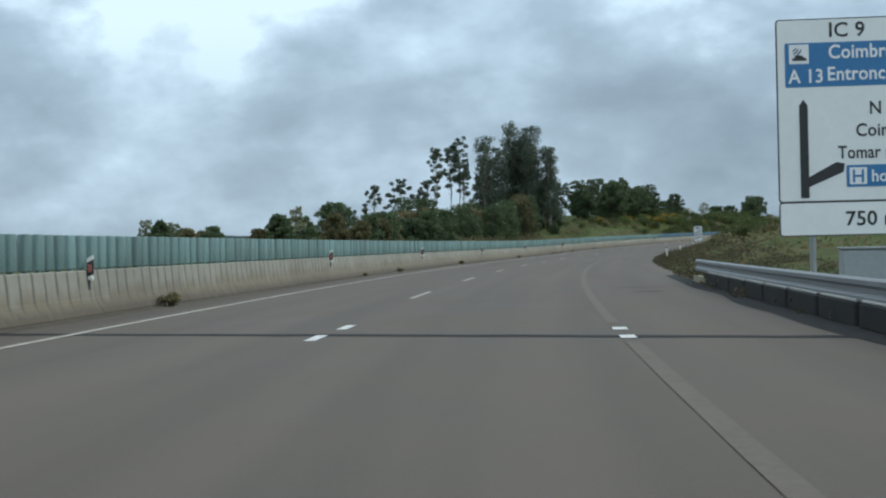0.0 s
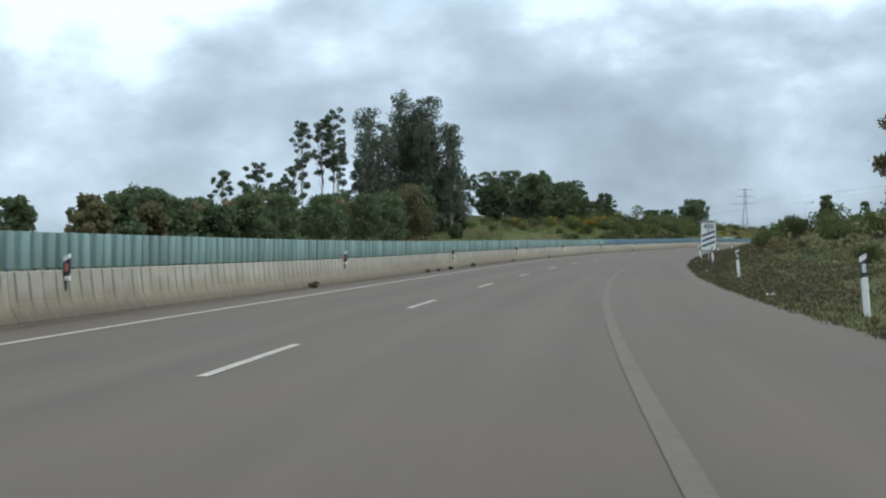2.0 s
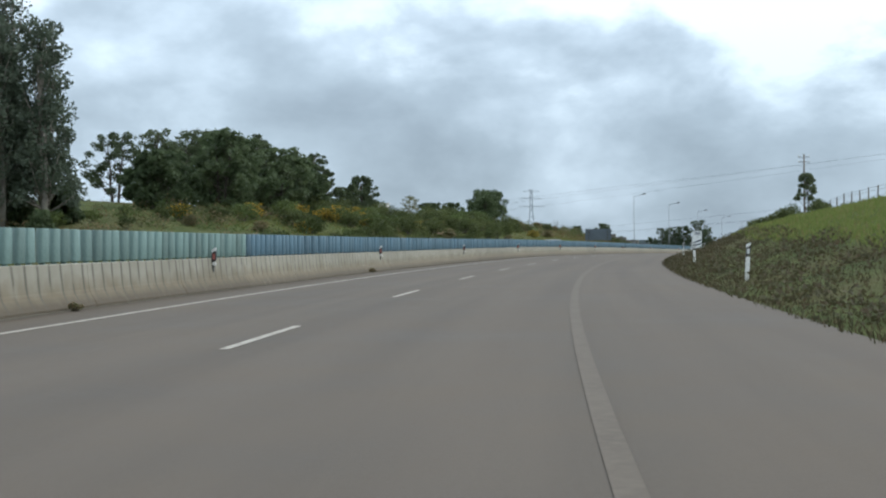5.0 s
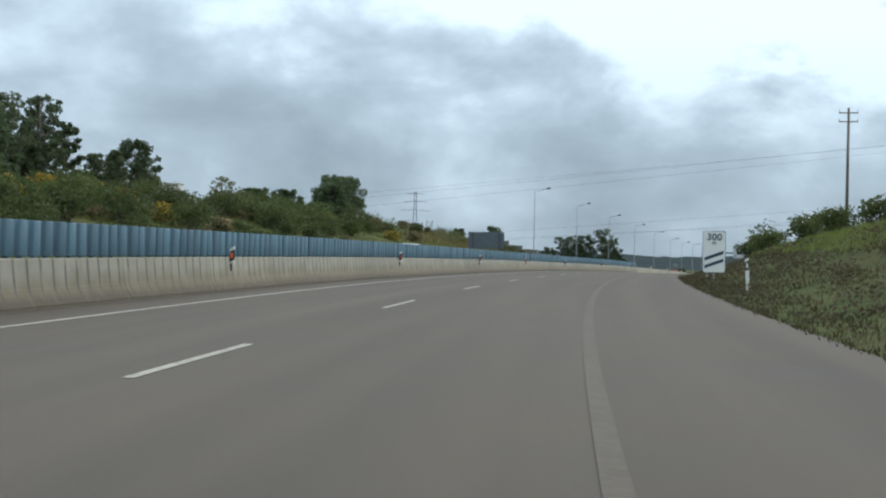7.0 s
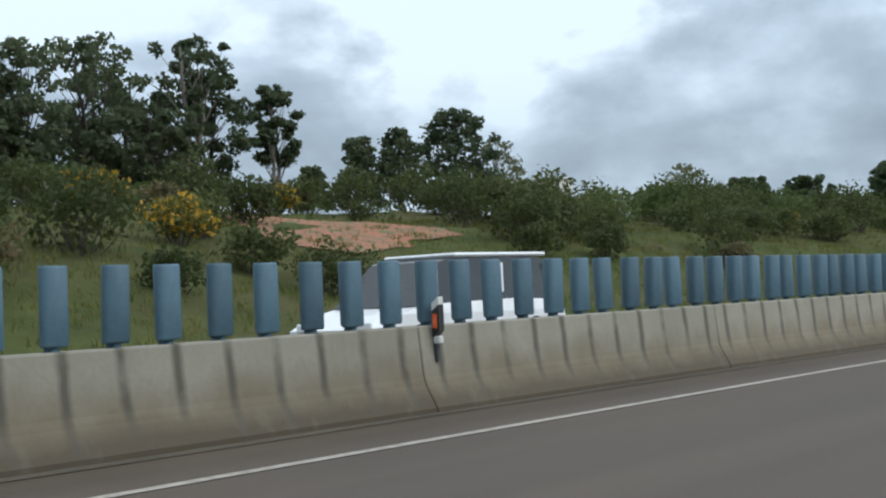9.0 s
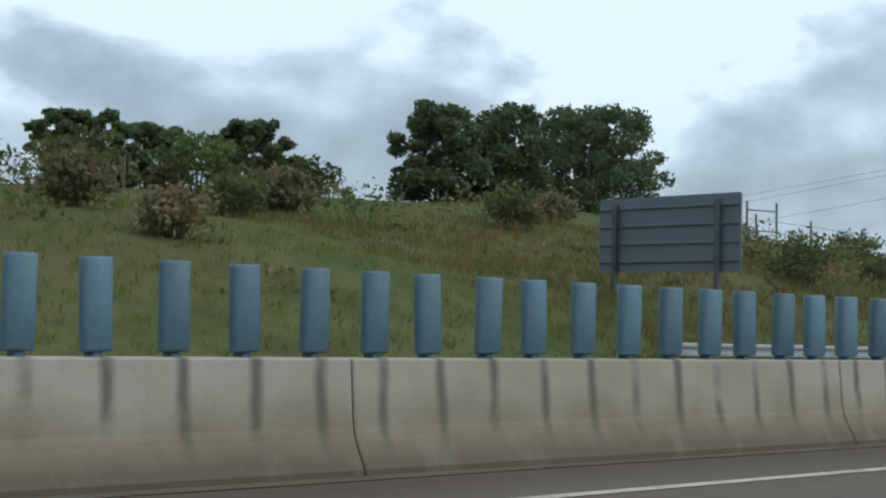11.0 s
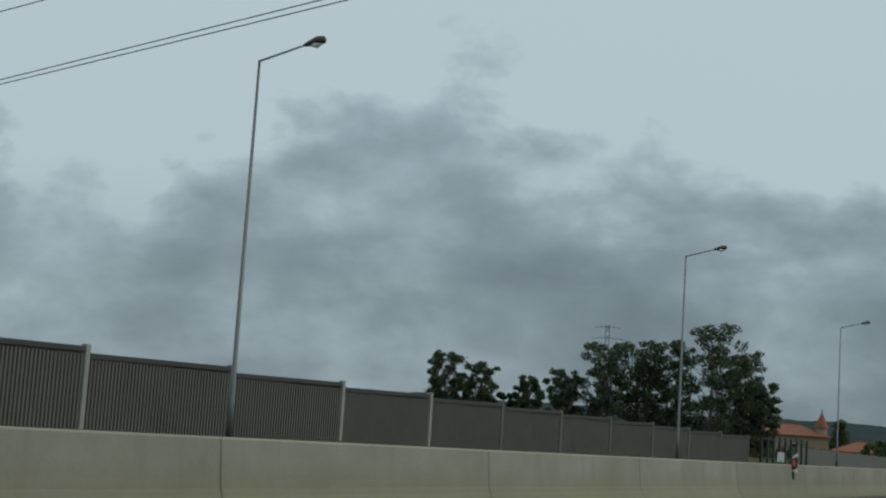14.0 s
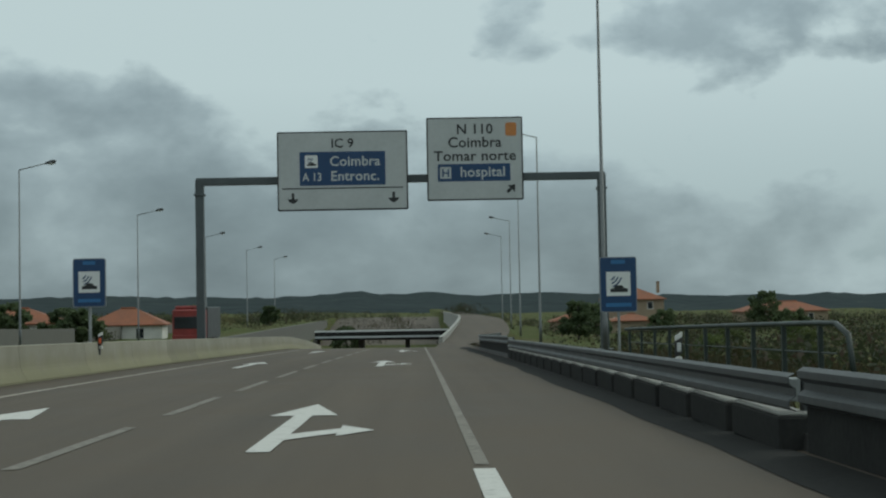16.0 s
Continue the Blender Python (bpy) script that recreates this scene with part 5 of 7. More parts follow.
for i in range(10):
    s = 609.6 + 2.6 * i
    part("rail_post", Geo().box((0, 0, 0.4), (0.09, 0.12, 1.3), bev=0.008), MAT_GREEN_RAIL, t).matrix_world = at(s, 8.1, 0.0)
g = Geo()
part("lower_rail", g.tube([P(608.6 + 3 * i, 8.1, 0.5) for i in range(9)], 0.02, 6), MAT_GREEN_RAIL, t)


# ---- underpass and bridge at the exit ----
g = Geo()
sweep(g, 786, 800, 7, [(-14.6, -1.75), (-14.6, -1.25), (6.3, -1.20), (6.3, -1.85)], closed=True)
solid("overbridge_deck", g, MAT_NEAR_BLACK, "dark concrete bridge deck across the sunken carriageway", "bridge", kind="structure")
t = thing("bridge_parapet", Matrix.Identity(4), "dark bridge parapet with pale edge beam and top rail", "parapet")
g = Geo()
sweep(g, 785.6, 785.9, 0.3, [(-14.6, -1.47), (-14.6, -1.20), (6.3, -1.14), (6.3, -1.41)], closed=True)
part("edge_beam", g, MAT_SIGN_GREY, t, "pale concrete edge beam")
g = Geo()
sweep(g, 785.7, 785.9, 0.2, [(-14.6, -1.22), (-14.6, -0.54), (6.3, -0.44), (6.3, -1.16)], closed=True)
part("railing_screen", g, MAT_NEAR_BLACK, t, "dark railing screen")
g = Geo()
sweep(g, 785.6, 785.9, 0.3, [(-14.6, -0.58), (-14.6, -0.36), (6.3, -0.26), (6.3, -0.48)], closed=True)
part("top_rail", g, MAT_SIGN_WHITE, t, "white painted top rail")
for n in (-14.9, -8.0, -1.0, 5.6):
    g = Geo()
    sweep(g, 790, 796, 3, [(n - 0.35, -6.4), (n - 0.35, -1.7), (n + 0.35, -1.7), (n + 0.35, -6.4)], closed=True)
    solid("bridge_pier", g, MAT_PANEL, "dark concrete bridge pier in the underpass", "bridge pier", "bridge piers")
for name, n0, n1, extra, mat in (("retaining_wall", -20.7, -20.2, 0.0, MAT_PANEL), ("retaining_wall", 1.15, 1.45, 1.0, MAT_PANEL_POST)):
    g = Geo()
    sweep(g, 690, 900, 6, lambda s: [(n0 + extra * veer(s), dip(s) - 0.4), (n1 + extra * veer(s), dip(s) - 0.4), (n1 + extra * veer(s), 0.04 + extra * (0.41 + ramp_level(s))), (n0 + extra * veer(s), 0.04 + extra * (0.41 + ramp_level(s)))], closed=True)
    solid(name, g, mat, "concrete retaining wall beside the sinking carriageway", "wall", kind="structure")


# ---- vegetation ----
def leaf_mesh(name, rng, clumps, per_clump, size, mat, narrow=0.55, droop=0.0):
    """Many small leaves spread through and over ellipsoid clumps (x, y, z, rx, ry, rz)."""
    c = np.array(clumps, float)
    vol = (c[:, 3] * c[:, 4] * c[:, 5]) ** (2 / 3)
    counts = np.maximum(6, (per_clump * vol / vol.mean()).astype(int))
    idx = np.repeat(np.arange(len(c)), counts)
    k = len(idx)
    d = rng.normal(size=(k, 3))
    d /= np.linalg.norm(d, axis=1)[:, None]
    r = 0.30 + 0.72 * rng.random(k) ** 0.55 + 0.16 * np.abs(rng.normal(size=k)) * (rng.random(k) < 0.35)
    pos = c[idx, :3] + d * c[idx, 3:6] * r[:, None]
    a = rng.normal(size=(k, 3)) + d * 0.3
    a[:, 2] -= droop
    a /= np.linalg.norm(a, axis=1)[:, None]
    b = np.cross(a, rng.normal(size=(k, 3)) + d * 0.8)
    b /= np.maximum(np.linalg.norm(b, axis=1)[:, None], 1e-6)
    L = size * (0.6 + 0.8 * rng.random(k))[:, None]
    a, b = a * L, b * L * narrow
    vs = np.stack([pos - a, pos + b - a * 0.1, pos + a, pos - b - a * 0.1], 1).reshape(-1, 3)
    me = bpy.data.meshes.new(name)
    me.vertices.add(4 * k)
    me.vertices.foreach_set("co", vs.astype(np.float32).ravel())
    me.loops.add(4 * k)
    me.loops.foreach_set("vertex_index", np.arange(4 * k, dtype=np.int32))
    me.polygons.add(k)
    me.polygons.foreach_set("loop_start", np.arange(0, 4 * k, 4, dtype=np.int32))
    me.materials.append(mat)
    me.update(calc_edges=True)
    return me


def limb(g, a, b, r0, r1, rng, wob=0.08, sides=7, steps=4):
    a, b = Vector(a), Vector(b)
    ln = (b - a).length
    pts, rads = [], []
    for i in range(steps + 1):
        f = i / steps
        w = 0 if i in (0, steps) else wob * ln
        pts.append(a.lerp(b, f) + Vector((rng.normal() * w * 0.5, rng.normal() * w * 0.5, 0)))
        rads.append(r0 + (r1 - r0) * f)
    g.tube(pts, rads, sides)


def tree(name, m, seed, height, spread, crown_from, label, leaf_mat, bark, clumps=26, per=130, leaf=0.28, trunks=1, lump=0.2, top=0.35, group="", sparse=False, trunk_r=None, shape="round"):
    """A tapered trunk with limbs that carry clumps of leaves; the crown starts at crown_from of the height."""
    rng = np.random.default_rng(seed)
    t = thing(name, m, label, "tree", group)
    g = Geo()
    tr = trunk_r or height * 0.016 + 0.05
    cl = []
    stems = []
    for i in range(trunks):
        a = 2 * math.pi * (i + rng.random() * 0.6) / max(trunks, 1)
        off = 0 if trunks == 1 else spread * 0.22
        tip = Vector((math.cos(a) * off * 1.5 + rng.normal() * spread * 0.06, math.sin(a) * off * 1.5 + rng.normal() * spread * 0.06, height * (0.93 if i == 0 else rng.uniform(0.7, 0.9))))
        foot = Vector((math.cos(a) * off * 0.4, math.sin(a) * off * 0.4, -0.4))
        limb(g, foot, tip, tr, tr * 0.22, rng, 0.02, 8, 6)
        stems.append((foot, tip))
    for i in range(clumps):
        foot, tip = stems[i % trunks]
        f = crown_from + (1 - crown_from) * ((i + 0.5) / clumps) ** (0.85 if not sparse else 0.6)
        z = height * f
        u = (f - crown_from) / (1 - crown_from)
        if shape == "round":
            reach = spread * (0.55 + 0.45 * math.sin(math.pi * min(u * 0.85 + 0.12, 1.0))) * (1 - top * u * u)
        elif shape == "spire":
            reach = spread * (0.22 + 0.85 * (1 - u) ** 0.6)
        elif shape == "cone":
            reach = spread * (1.05 - 0.8 * u)
        else:
            reach = spread * (0.55 + 0.45 * math.sin(math.pi * (0.15 + 0.75 * u)))
        a = i * 2.39996 + rng.random() * 0.9
        rr = reach * math.sqrt(rng.uniform(0.12, 1.0)) * 0.85
        base = foot.lerp(tip, min(f * 0.98, 1.0))
        c = Vector((base.x + math.cos(a) * rr, base.y + math.sin(a) * rr, z + rng.normal() * height * 0.02))
        lr = height * lump * rng.uniform(0.6, 1.15) * (0.62 if sparse else 1.0) * (1 - 0.3 * u)
        cl.append((c.x, c.y, min(c.z, height - lr * 0.5), lr * rng.uniform(0.85, 1.2), lr * rng.uniform(0.85, 1.2), lr * (rng.uniform(0.55, 0.85) if shape != "spire" else rng.uniform(0.8, 1.2))))
        start = foot.lerp(tip, max(min(f - 0.16, 0.92), 0.12))
        limb(g, start, c, tr * 0.34 * (1 - 0.5 * u), tr * 0.07, rng, 0.07, 4, 2)
    part("trunk", g, bark, t, "trunk and bare limbs", True)
    part("crown", leaf_mesh("crown", rng, cl, per, leaf, leaf_mat), leaf_mat, t, "uneven leafy crown with gaps")
    return t


def stand(s, n, turn=0.0, sink=0.0):
    return at(s, n, gz(s, n) - sink, turn)


def topped(s, n, z):
    """Height of a tree whose tip stands z above the road."""
    return z - gz(s, n)


# tall eucalyptus group with dense crowns, and thin ones beside it
EUC_DENSE = "tall dark eucalyptus with a dense ragged crown"
EUC_THIN = "tall thin eucalyptus with bare stems and sparse tufts of leaves"
for s, n, z, sp, seed in ((294.6, -60.0, 27.2, 3.4, 21), (295, -56.1, 26.0, 3.4, 22), (286.5, -63, 23.6, 3.3, 23), (292.3, -50.4, 20.8, 3.0, 24), (291, -53.8, 21.0, 3.2, 25), (297, -58.5, 19.0, 4.2, 26), (290, -64.8, 15.0, 4.2, 27), (295, -52.2, 14.0, 3.6, 28), (290, -61.3, 21.0, 4.4, 29), (293.5, -57.8, 23.6, 3.6, 30)):
    tree("eucalyptus_tree", stand(s, n, seed * 40), seed, topped(s, n, z), sp, 0.14, EUC_DENSE, MAT_EUC, MAT_BARK, clumps=64, per=120, leaf=0.19, lump=0.070, group="eucalyptus group", trunks=2, shape="spire")
for s, n, z, sp, seed in ((286.5, -69.2, 23.9, 1.9, 31), (285.5, -71.0, 22.0, 1.7, 32), (280.6, -72.3, 21.4, 1.7, 35), (283, -66.8, 18.0, 1.6, 36)):
    tree("eucalyptus_tree", stand(s, n, seed * 40), seed, topped(s, n, z), sp * 1.25, 0.52, EUC_THIN, MAT_EUC, MAT_BARK, clumps=26, per=70, leaf=0.22, lump=0.066, group="thin eucalyptus trees", sparse=True, trunk_r=0.17, shape="tall")
for s, n, h, sp, seed in ((290, -86, 12.5, 4.2, 41), (288, -92, 11.5, 4.0, 42), (296, -82, 11.5, 4.0, 43), (284, -78, 9.5, 3.4, 44)):
    tree("eucalyptus_tree", stand(s, n, seed * 40), seed, h, sp, 0.45, "young eucalyptus with an open flat crown", MAT_EUC, MAT_BARK, clumps=18, per=95, leaf=0.24, lump=0.10, group="young eucalyptus trees", sparse=True)
# evergreen oaks
for s, n, z, sp, seed in ((312, -50.0, 11.2, 3.8, 51), (318, -45.0, 13.6, 4.6, 52), (325, -46.0, 13.3, 4.6, 53), (333, -45.0, 12.7, 4.4, 54), (341, -44.0, 12.2, 3.8, 55), (348, -46.0, 11.0, 3.4, 56), (330, -56.0, 12.6, 5.0, 57)):
    tree("evergreen_oak", stand(s, n, seed * 33, 0.2), seed, topped(s, n, z), sp, 0.10, "broad dark evergreen oak with a domed crown", MAT_OAK, MAT_BARK_DARK, clumps=56, per=110, leaf=0.235, lump=0.135, top=0.5, group="evergreen oaks", trunks=2)
# mixed wood along the left side
rng = random.Random(77)
for i in range(46):
    s = 118 + 4.0 * i + rng.uniform(-3, 3)
    n = -rng.uniform(34, 47) - 0.10 * max(s - 180, 0)
    h = (3.0 + 0.030 * max(s - 120, 0)) * rng.uniform(0.8, 1.15) + (1.5 if s > 255 else 0)
    if s > 272:
        h = rng.uniform(2.6, 4.2)
    tree("wood_tree", stand(s, n, rng.uniform(0, 360), 0.3), 100 + i, h, h * 0.42, 0.08, "bushy brownish tree in a mixed wood" if i % 3 == 1 else "bushy dull-green tree in a mixed wood", MAT_HEDGE if i % 3 == 1 else MAT_OAK, MAT_BARK_DARK, clumps=28, per=105, leaf=0.215, lump=0.18, top=0.4, group="mixed wood")
for s, n, h, sp, seed in ((190, -80, 4.2, 3.0, 61), (198, -84, 4.0, 2.6, 62), (123.5, -32.2, 4.1, 1.6, 63), (180, -74, 4.6, 1.6, 64), (230, -70, 8.0, 4.5, 65), (245, -76, 8.4, 4.2, 66), (262, -66, 9.0, 4.2, 67), (268, -74, 9.5, 4.2, 68)):
    tree("wood_tree", stand(s, n, seed * 20), seed, h, sp, 0.2, "dark spreading tree behind the median", MAT_OAK, MAT_BARK_DARK, clumps=22, per=120, leaf=0.24, lump=0.16, group="mixed wood")
for s, n, h, seed in ((183, -78, 4.9, 71), (187, -77, 4.6, 72), (193, -79, 4.4, 73), (141, -37, 5.2, 74)):
    tree("bare_tree", stand(s, n, seed * 20), seed, h, 1.8, 0.3, "leafless grey tree with fine twigs", MAT_PALE_TREE, MAT_BARK, clumps=30, per=16, leaf=0.2, lump=0.10, group="bare trees")
# wood on top of the cutting
for s, n, z, sp, seed, lab in ((338, -57, 15.6, 3.8, 81, 0), (344, -58, 16.0, 3.8, 82, 0), (349.5, -57, 15.6, 3.4, 83, 0), (355.4, -56, 16.6, 2.3, 84, 1), (358.2, -56.5, 16.0, 2.0, 85, 1), (352.8, -56, 15.4, 3.0, 86, 0), (364.6, -56, 14.1, 2.8, 87, 0), (368.6, -56, 14.8, 2.8, 88, 0), (374.0, -56, 15.4, 3.2, 89, 1), (375.8, -57.4, 14.0, 2.8, 80, 0), (379.5, -56.2, 13.4, 1.7, 90, 1), (333, -60, 15.2, 4.2, 91, 0), (327, -62, 14.6, 4.4, 92, 0), (350, -64, 15, 4.4, 93, 0), (365, -63, 14, 4.4, 94, 0), (372, -60, 14, 3.6, 79, 0), (362.5, -54.5, 11.0, 2.4, 78, 0), (370.5, -54, 11.0, 2.8, 77, 0), (345, -54, 12.0, 3.4, 76, 0), (353, -53.5, 11.0, 3.0, 75, 0)):
    tree("hill_tree", stand(s, n, seed * 31, 0.1), seed, topped(s, n, z), sp, 0.12 if not lab else 0.40, "tall open tree with pale leaning stems on the cutting" if lab else "dark bushy tree on top of the cutting", MAT_PINE, MAT_BARK if lab else MAT_BARK_DARK, clumps=56 if not lab else 32, per=85, leaf=0.165, lump=0.10 if not lab else 0.075, trunks=2, group="wood on the cutting")
for s, n, h, sp, seed in ((385.8, -56.8, 4.6, 2.3, 95), (388.0, -55.6, 5.1, 2.4, 96), (382.4, -56.7, 2.8, 1.8, 97)):
    tree("young_pine", stand(s, n), seed, h, sp, 0.12, "small dark pine on top of the cutting", MAT_PINE, MAT_BARK_DARK, clumps=44, per=70, leaf=0.15, lump=0.12, group="young pines", shape="cone")
tree("round_tree", stand(393.3, -56.1), 98, 7.0, 3.7, 0.12, "rounded dark evergreen tree on the skyline", MAT_PINE, MAT_BARK_DARK, clumps=60, per=100, leaf=0.16, lump=0.115)
tree("bare_tree", stand(399.3, -58.5), 99, 5.4, 2.4, 0.25, "pale budding tree with fine bare twigs", MAT_PALE_TREE, MAT_BARK, clumps=34, per=26, leaf=0.16, lump=0.12)
tree("bare_tree", stand(421.5, -59.1), 199, 4.6, 2.2, 0.25, "pale budding tree with fine bare twigs", MAT_PALE_TREE, MAT_BARK, clumps=30, per=24, leaf=0.16, lump=0.12)
for s, n, h, sp, seed in ((443.3, -52.1, 4.9, 3.0, 111), (448.2, -53.1, 5.6, 3.4, 112), (455.5, -55.0, 6.6, 4.4, 113), (459.5, -57.5, 7.0, 4.8, 117), (435, -55.4, 3.4, 2.6, 114), (426.8, -56.6, 3.3, 2.6, 115), (431.6, -59.1, 3.2, 2.4, 116)):
    tree("hill_tree", stand(s, n, seed * 17, 0.1), seed, h, sp, 0.08, "dark spreading tree at the end of the cutting", MAT_OAK, MAT_BARK_DARK, clumps=60, per=170, leaf=0.14, lump=0.145, trunks=2, group="trees at the cutting's end")
for s, n, h, sp, seed in ((483.7, -37.2, 5.3, 1.9, 121), (481.3, -36.3, 4.4, 1.6, 122), (486, -38.5, 4.6, 1.7, 123), (495.5, -50, 5.6, 2.2, 124), (477, -41, 3.4, 1.6, 125)):
    tree("small_tree", stand(s, n, seed * 23, 0.1), seed, h, sp, 0.15, "small dark bushy tree before the noise wall", MAT_PINE, MAT_BARK_DARK, clumps=36, per=170, leaf=0.115, lump=0.14, group="small trees by the wall", trunks=2)
# group of eucalyptus behind the noise wall, near the exit
for s, n, h, sp, seed in ((652, -43.3, 13.6, 3.0, 131), (655, -41.0, 11.2, 2.4, 132), (657, -39.8, 8.0, 2.0, 133), (651, -47.5, 11.6, 2.6, 134), (650, -50.5, 11.4, 2.4, 135), (648, -54.0, 10.8, 2.6, 136), (646, -57.5, 7.6, 2.2, 137), (646.8, -72.8, 9.0, 2.4, 138), (649, -69.8, 8.2, 2.2, 139), (652.6, -64.9, 7.2, 2.0, 140), (652, -67.2, 5.0, 1.8, 141)):
    tree("eucalyptus_tree", stand(s, n, seed * 29), seed, h, sp, 0.12, "bushy green eucalyptus behind the noise wall", MAT_EXIT_TREE, MAT_BARK, clumps=54, per=180, leaf=0.14, lump=0.092, group="eucalyptus by the exit", trunks=2, shape="tall")
tree("small_tree", stand(505.8, -41.6), 146, topped(505.8, -41.6, 5.3), 2.5, 0.1, "dark tree top rising behind the noise wall", MAT_PINE, MAT_BARK_DARK, clumps=34, per=150, leaf=0.095, lump=0.115)
# right side
for s, n, h, sp, seed in ((146, 18.5, 6.4, 3.2, 151), (152, 16.5, 5.6, 2.6, 152), (140, 21.0, 6.6, 3.0, 153), (136, 16.5, 3.4, 2.4, 156), (130, 18.5, 3.8, 2.6, 157)):
    tree("verge_tree", stand(s, n, seed * 19), seed, h, sp, 0.12, "olive-brown budding tree on the verge, half bare", MAT_VERGE_TREE, MAT_BARK, clumps=48, per=110, leaf=0.15, lump=0.14, trunks=3, group="verge trees")
tree("verge_tree", stand(315.5, 14.8), 154, 4.2, 1.5, 0.3, "small dark tree with an open crown standing alone on the knoll", MAT_PINE, MAT_BARK_DARK, clumps=30, per=40, leaf=0.15, lump=0.12, sparse=True)
tree("verge_tree", stand(205, 14.2), 155, 3.4, 1.1, 0.15, "small pine among the shrubs of the verge", MAT_PINE, MAT_BARK_DARK, clumps=20, per=90, leaf=0.15, lump=0.14, shape="cone")
for s, n, h, sp, seed in ((560, 34, 3.4, 2.2, 161), (640, 30, 4.2, 2.4, 162), (738, 18.6, 4.2, 2.2, 163), (752, 22.6, 4.0, 2.2, 164), (706, -29.4, 3.0, 2.4, 178), (714, -33.0, 3.0, 3.0, 179), (764, 33, 3.2, 2.6, 180), (742, 44, 2.8, 2.6, 181), (690, 56, 4.6, 3.0, 165), (700, 64, 4.4, 3.0, 166), (720, 72, 4.4, 3.2, 167), (770, 48, 5.0, 3.0, 168), (660, 46, 3.6, 2.2, 169), (700, -34.5, 3.4, 3.6, 170), (706, -37, 3.0, 3.2, 171), (790, -33, 3.4, 2.4, 172), (640, 75, 4.2, 3.0, 173), (820, -12, 5.4, 3.4, 174), (812, -24, 3.2, 2.2, 175), (690, -62, 4.4, 2.4, 176), (735, -48.0, 6.0, 1.1, 177)):
    tree("garden_tree", stand(s, n, seed * 19), seed, h, sp, 0.12, "dark rounded garden tree among the houses", MAT_OAK, MAT_BARK_DARK, clumps=24, per=110, leaf=0.22, lump=0.19, group="garden trees")


# shrubs: a few grown forms, set again and again
def shrub_form(seed, w, h, mat, stems_mat, label, leaf=0.115, per=64, lumps=15):
    rng = np.random.default_rng(seed)
    t = thing("shrub", Matrix.Identity(4), label, "shrub", "shrubs of the cutting and verge")
    cl = [(0, 0, h * 0.45, w * 0.38, w * 0.38, h * 0.40)]
    g = Geo()
    for i in range(lumps):
        a, r = i * 2.39996, w * 0.40 * math.sqrt((i + 0.5) / lumps)
        z = h * rng.uniform(0.45, 0.9) * (1 - 0.35 * (r / (w * 0.4)) ** 2)
        c = (math.cos(a) * r, math.sin(a) * r, z)
        k = rng.uniform(0.13, 0.24)
        cl.append((*c, w * k, w * k, h * k * 0.95))
        limb(g, (c[0] * 0.1, c[1] * 0.1, -0.25), c, 0.035, 0.008, rng, 0.05, 4, 2)
    part("stem", g, stems_mat, t, "thin woody stems")
    part("foliage", leaf_mesh("foliage", rng, cl, per * 1.0, leaf, mat, 0.5), mat, t)
    return t


forms = [
    shrub_form(1, 3.0, 2.2, MAT_SHRUB, MAT_BARK_DARK, "rounded green shrub in rough grass"),
    shrub_form(2, 2.6, 1.9, MAT_SHRUB_DARK, MAT_BARK_DARK, "rounded dark-green shrub in rough grass"),
    shrub_form(3, 2.4, 1.7, MAT_GORSE, MAT_BARK_DARK, "yellow-flowering gorse bush in rough grass"),
    shrub_form(4, 2.2, 1.4, MAT_HEDGE, MAT_BARK_DARK, "brownish bramble mound in rough grass"),
    shrub_form(5, 3.4, 2.6, MAT_SHRUB_DARK, MAT_BARK_DARK, "large dark broom bush in rough grass"),
]
rng = random.Random(4)
used = [False] * len(forms)


def put_shrub(kind, s, n, k, sink=0.1):
    m = stand(s, n, rng.uniform(0, 360), sink * k) @ Matrix.Scale(k, 4)
    if not used[kind]:
        used[kind] = True
        forms[kind].matrix_world = m
        return
    ob = copy_thing(forms[kind], m)
    ob.matrix_basis = m


for kind, s, n, k in ((4, 371.0, -31.6, 0.95), (1, 373.0, -32.6, 1.15), (4, 375.2, -31.2, 0.9), (1, 369.6, -29.8, 0.8), (1, 377.5, -33, 1.0), (1, 372.2, -28.6, 0.8), (4, 383.5, -30.5, 0.95), (1, 389, -32.5, 1.05), (4, 392.5, -35.5, 1.1), (1, 398, -33.2, 1.1), (4, 403.5, -34.5, 1.2), (1, 409.5, -35, 1.0), (4, 342, -28, 1.0), (1, 346.5, -29.5, 1.15), (4, 351, -31, 1.05), (1, 355.5, -29, 0.9), (1, 337, -30, 1.0), (4, 331, -28, 1.1), (1, 325, -29, 1.1), (4, 319, -28, 1.0), (2, 348, -38, 1.1), (2, 339, -36, 1.1), (1, 303, -25.5, 0.8), (4, 308, -26.5, 0.75), (1, 313, -25, 0.7), (4, 317, -26.5, 0.8), (1, 322, -25.2, 0.75), (4, 327, -25.4, 0.7), (1, 333, -25, 0.7), (3, 338, -25.6, 0.8), (1, 344, -25.4, 0.7), (1, 350, -26, 0.7), (4, 356, -25.6, 0.6), (1, 447, -30, 0.5), (4, 441, -29, 0.7), (1, 453, -28.5, 0.6), (1, 461, -29, 0.6), (1, 468, -27.5, 0.5)):
    put_shrub(kind, s, n, k)
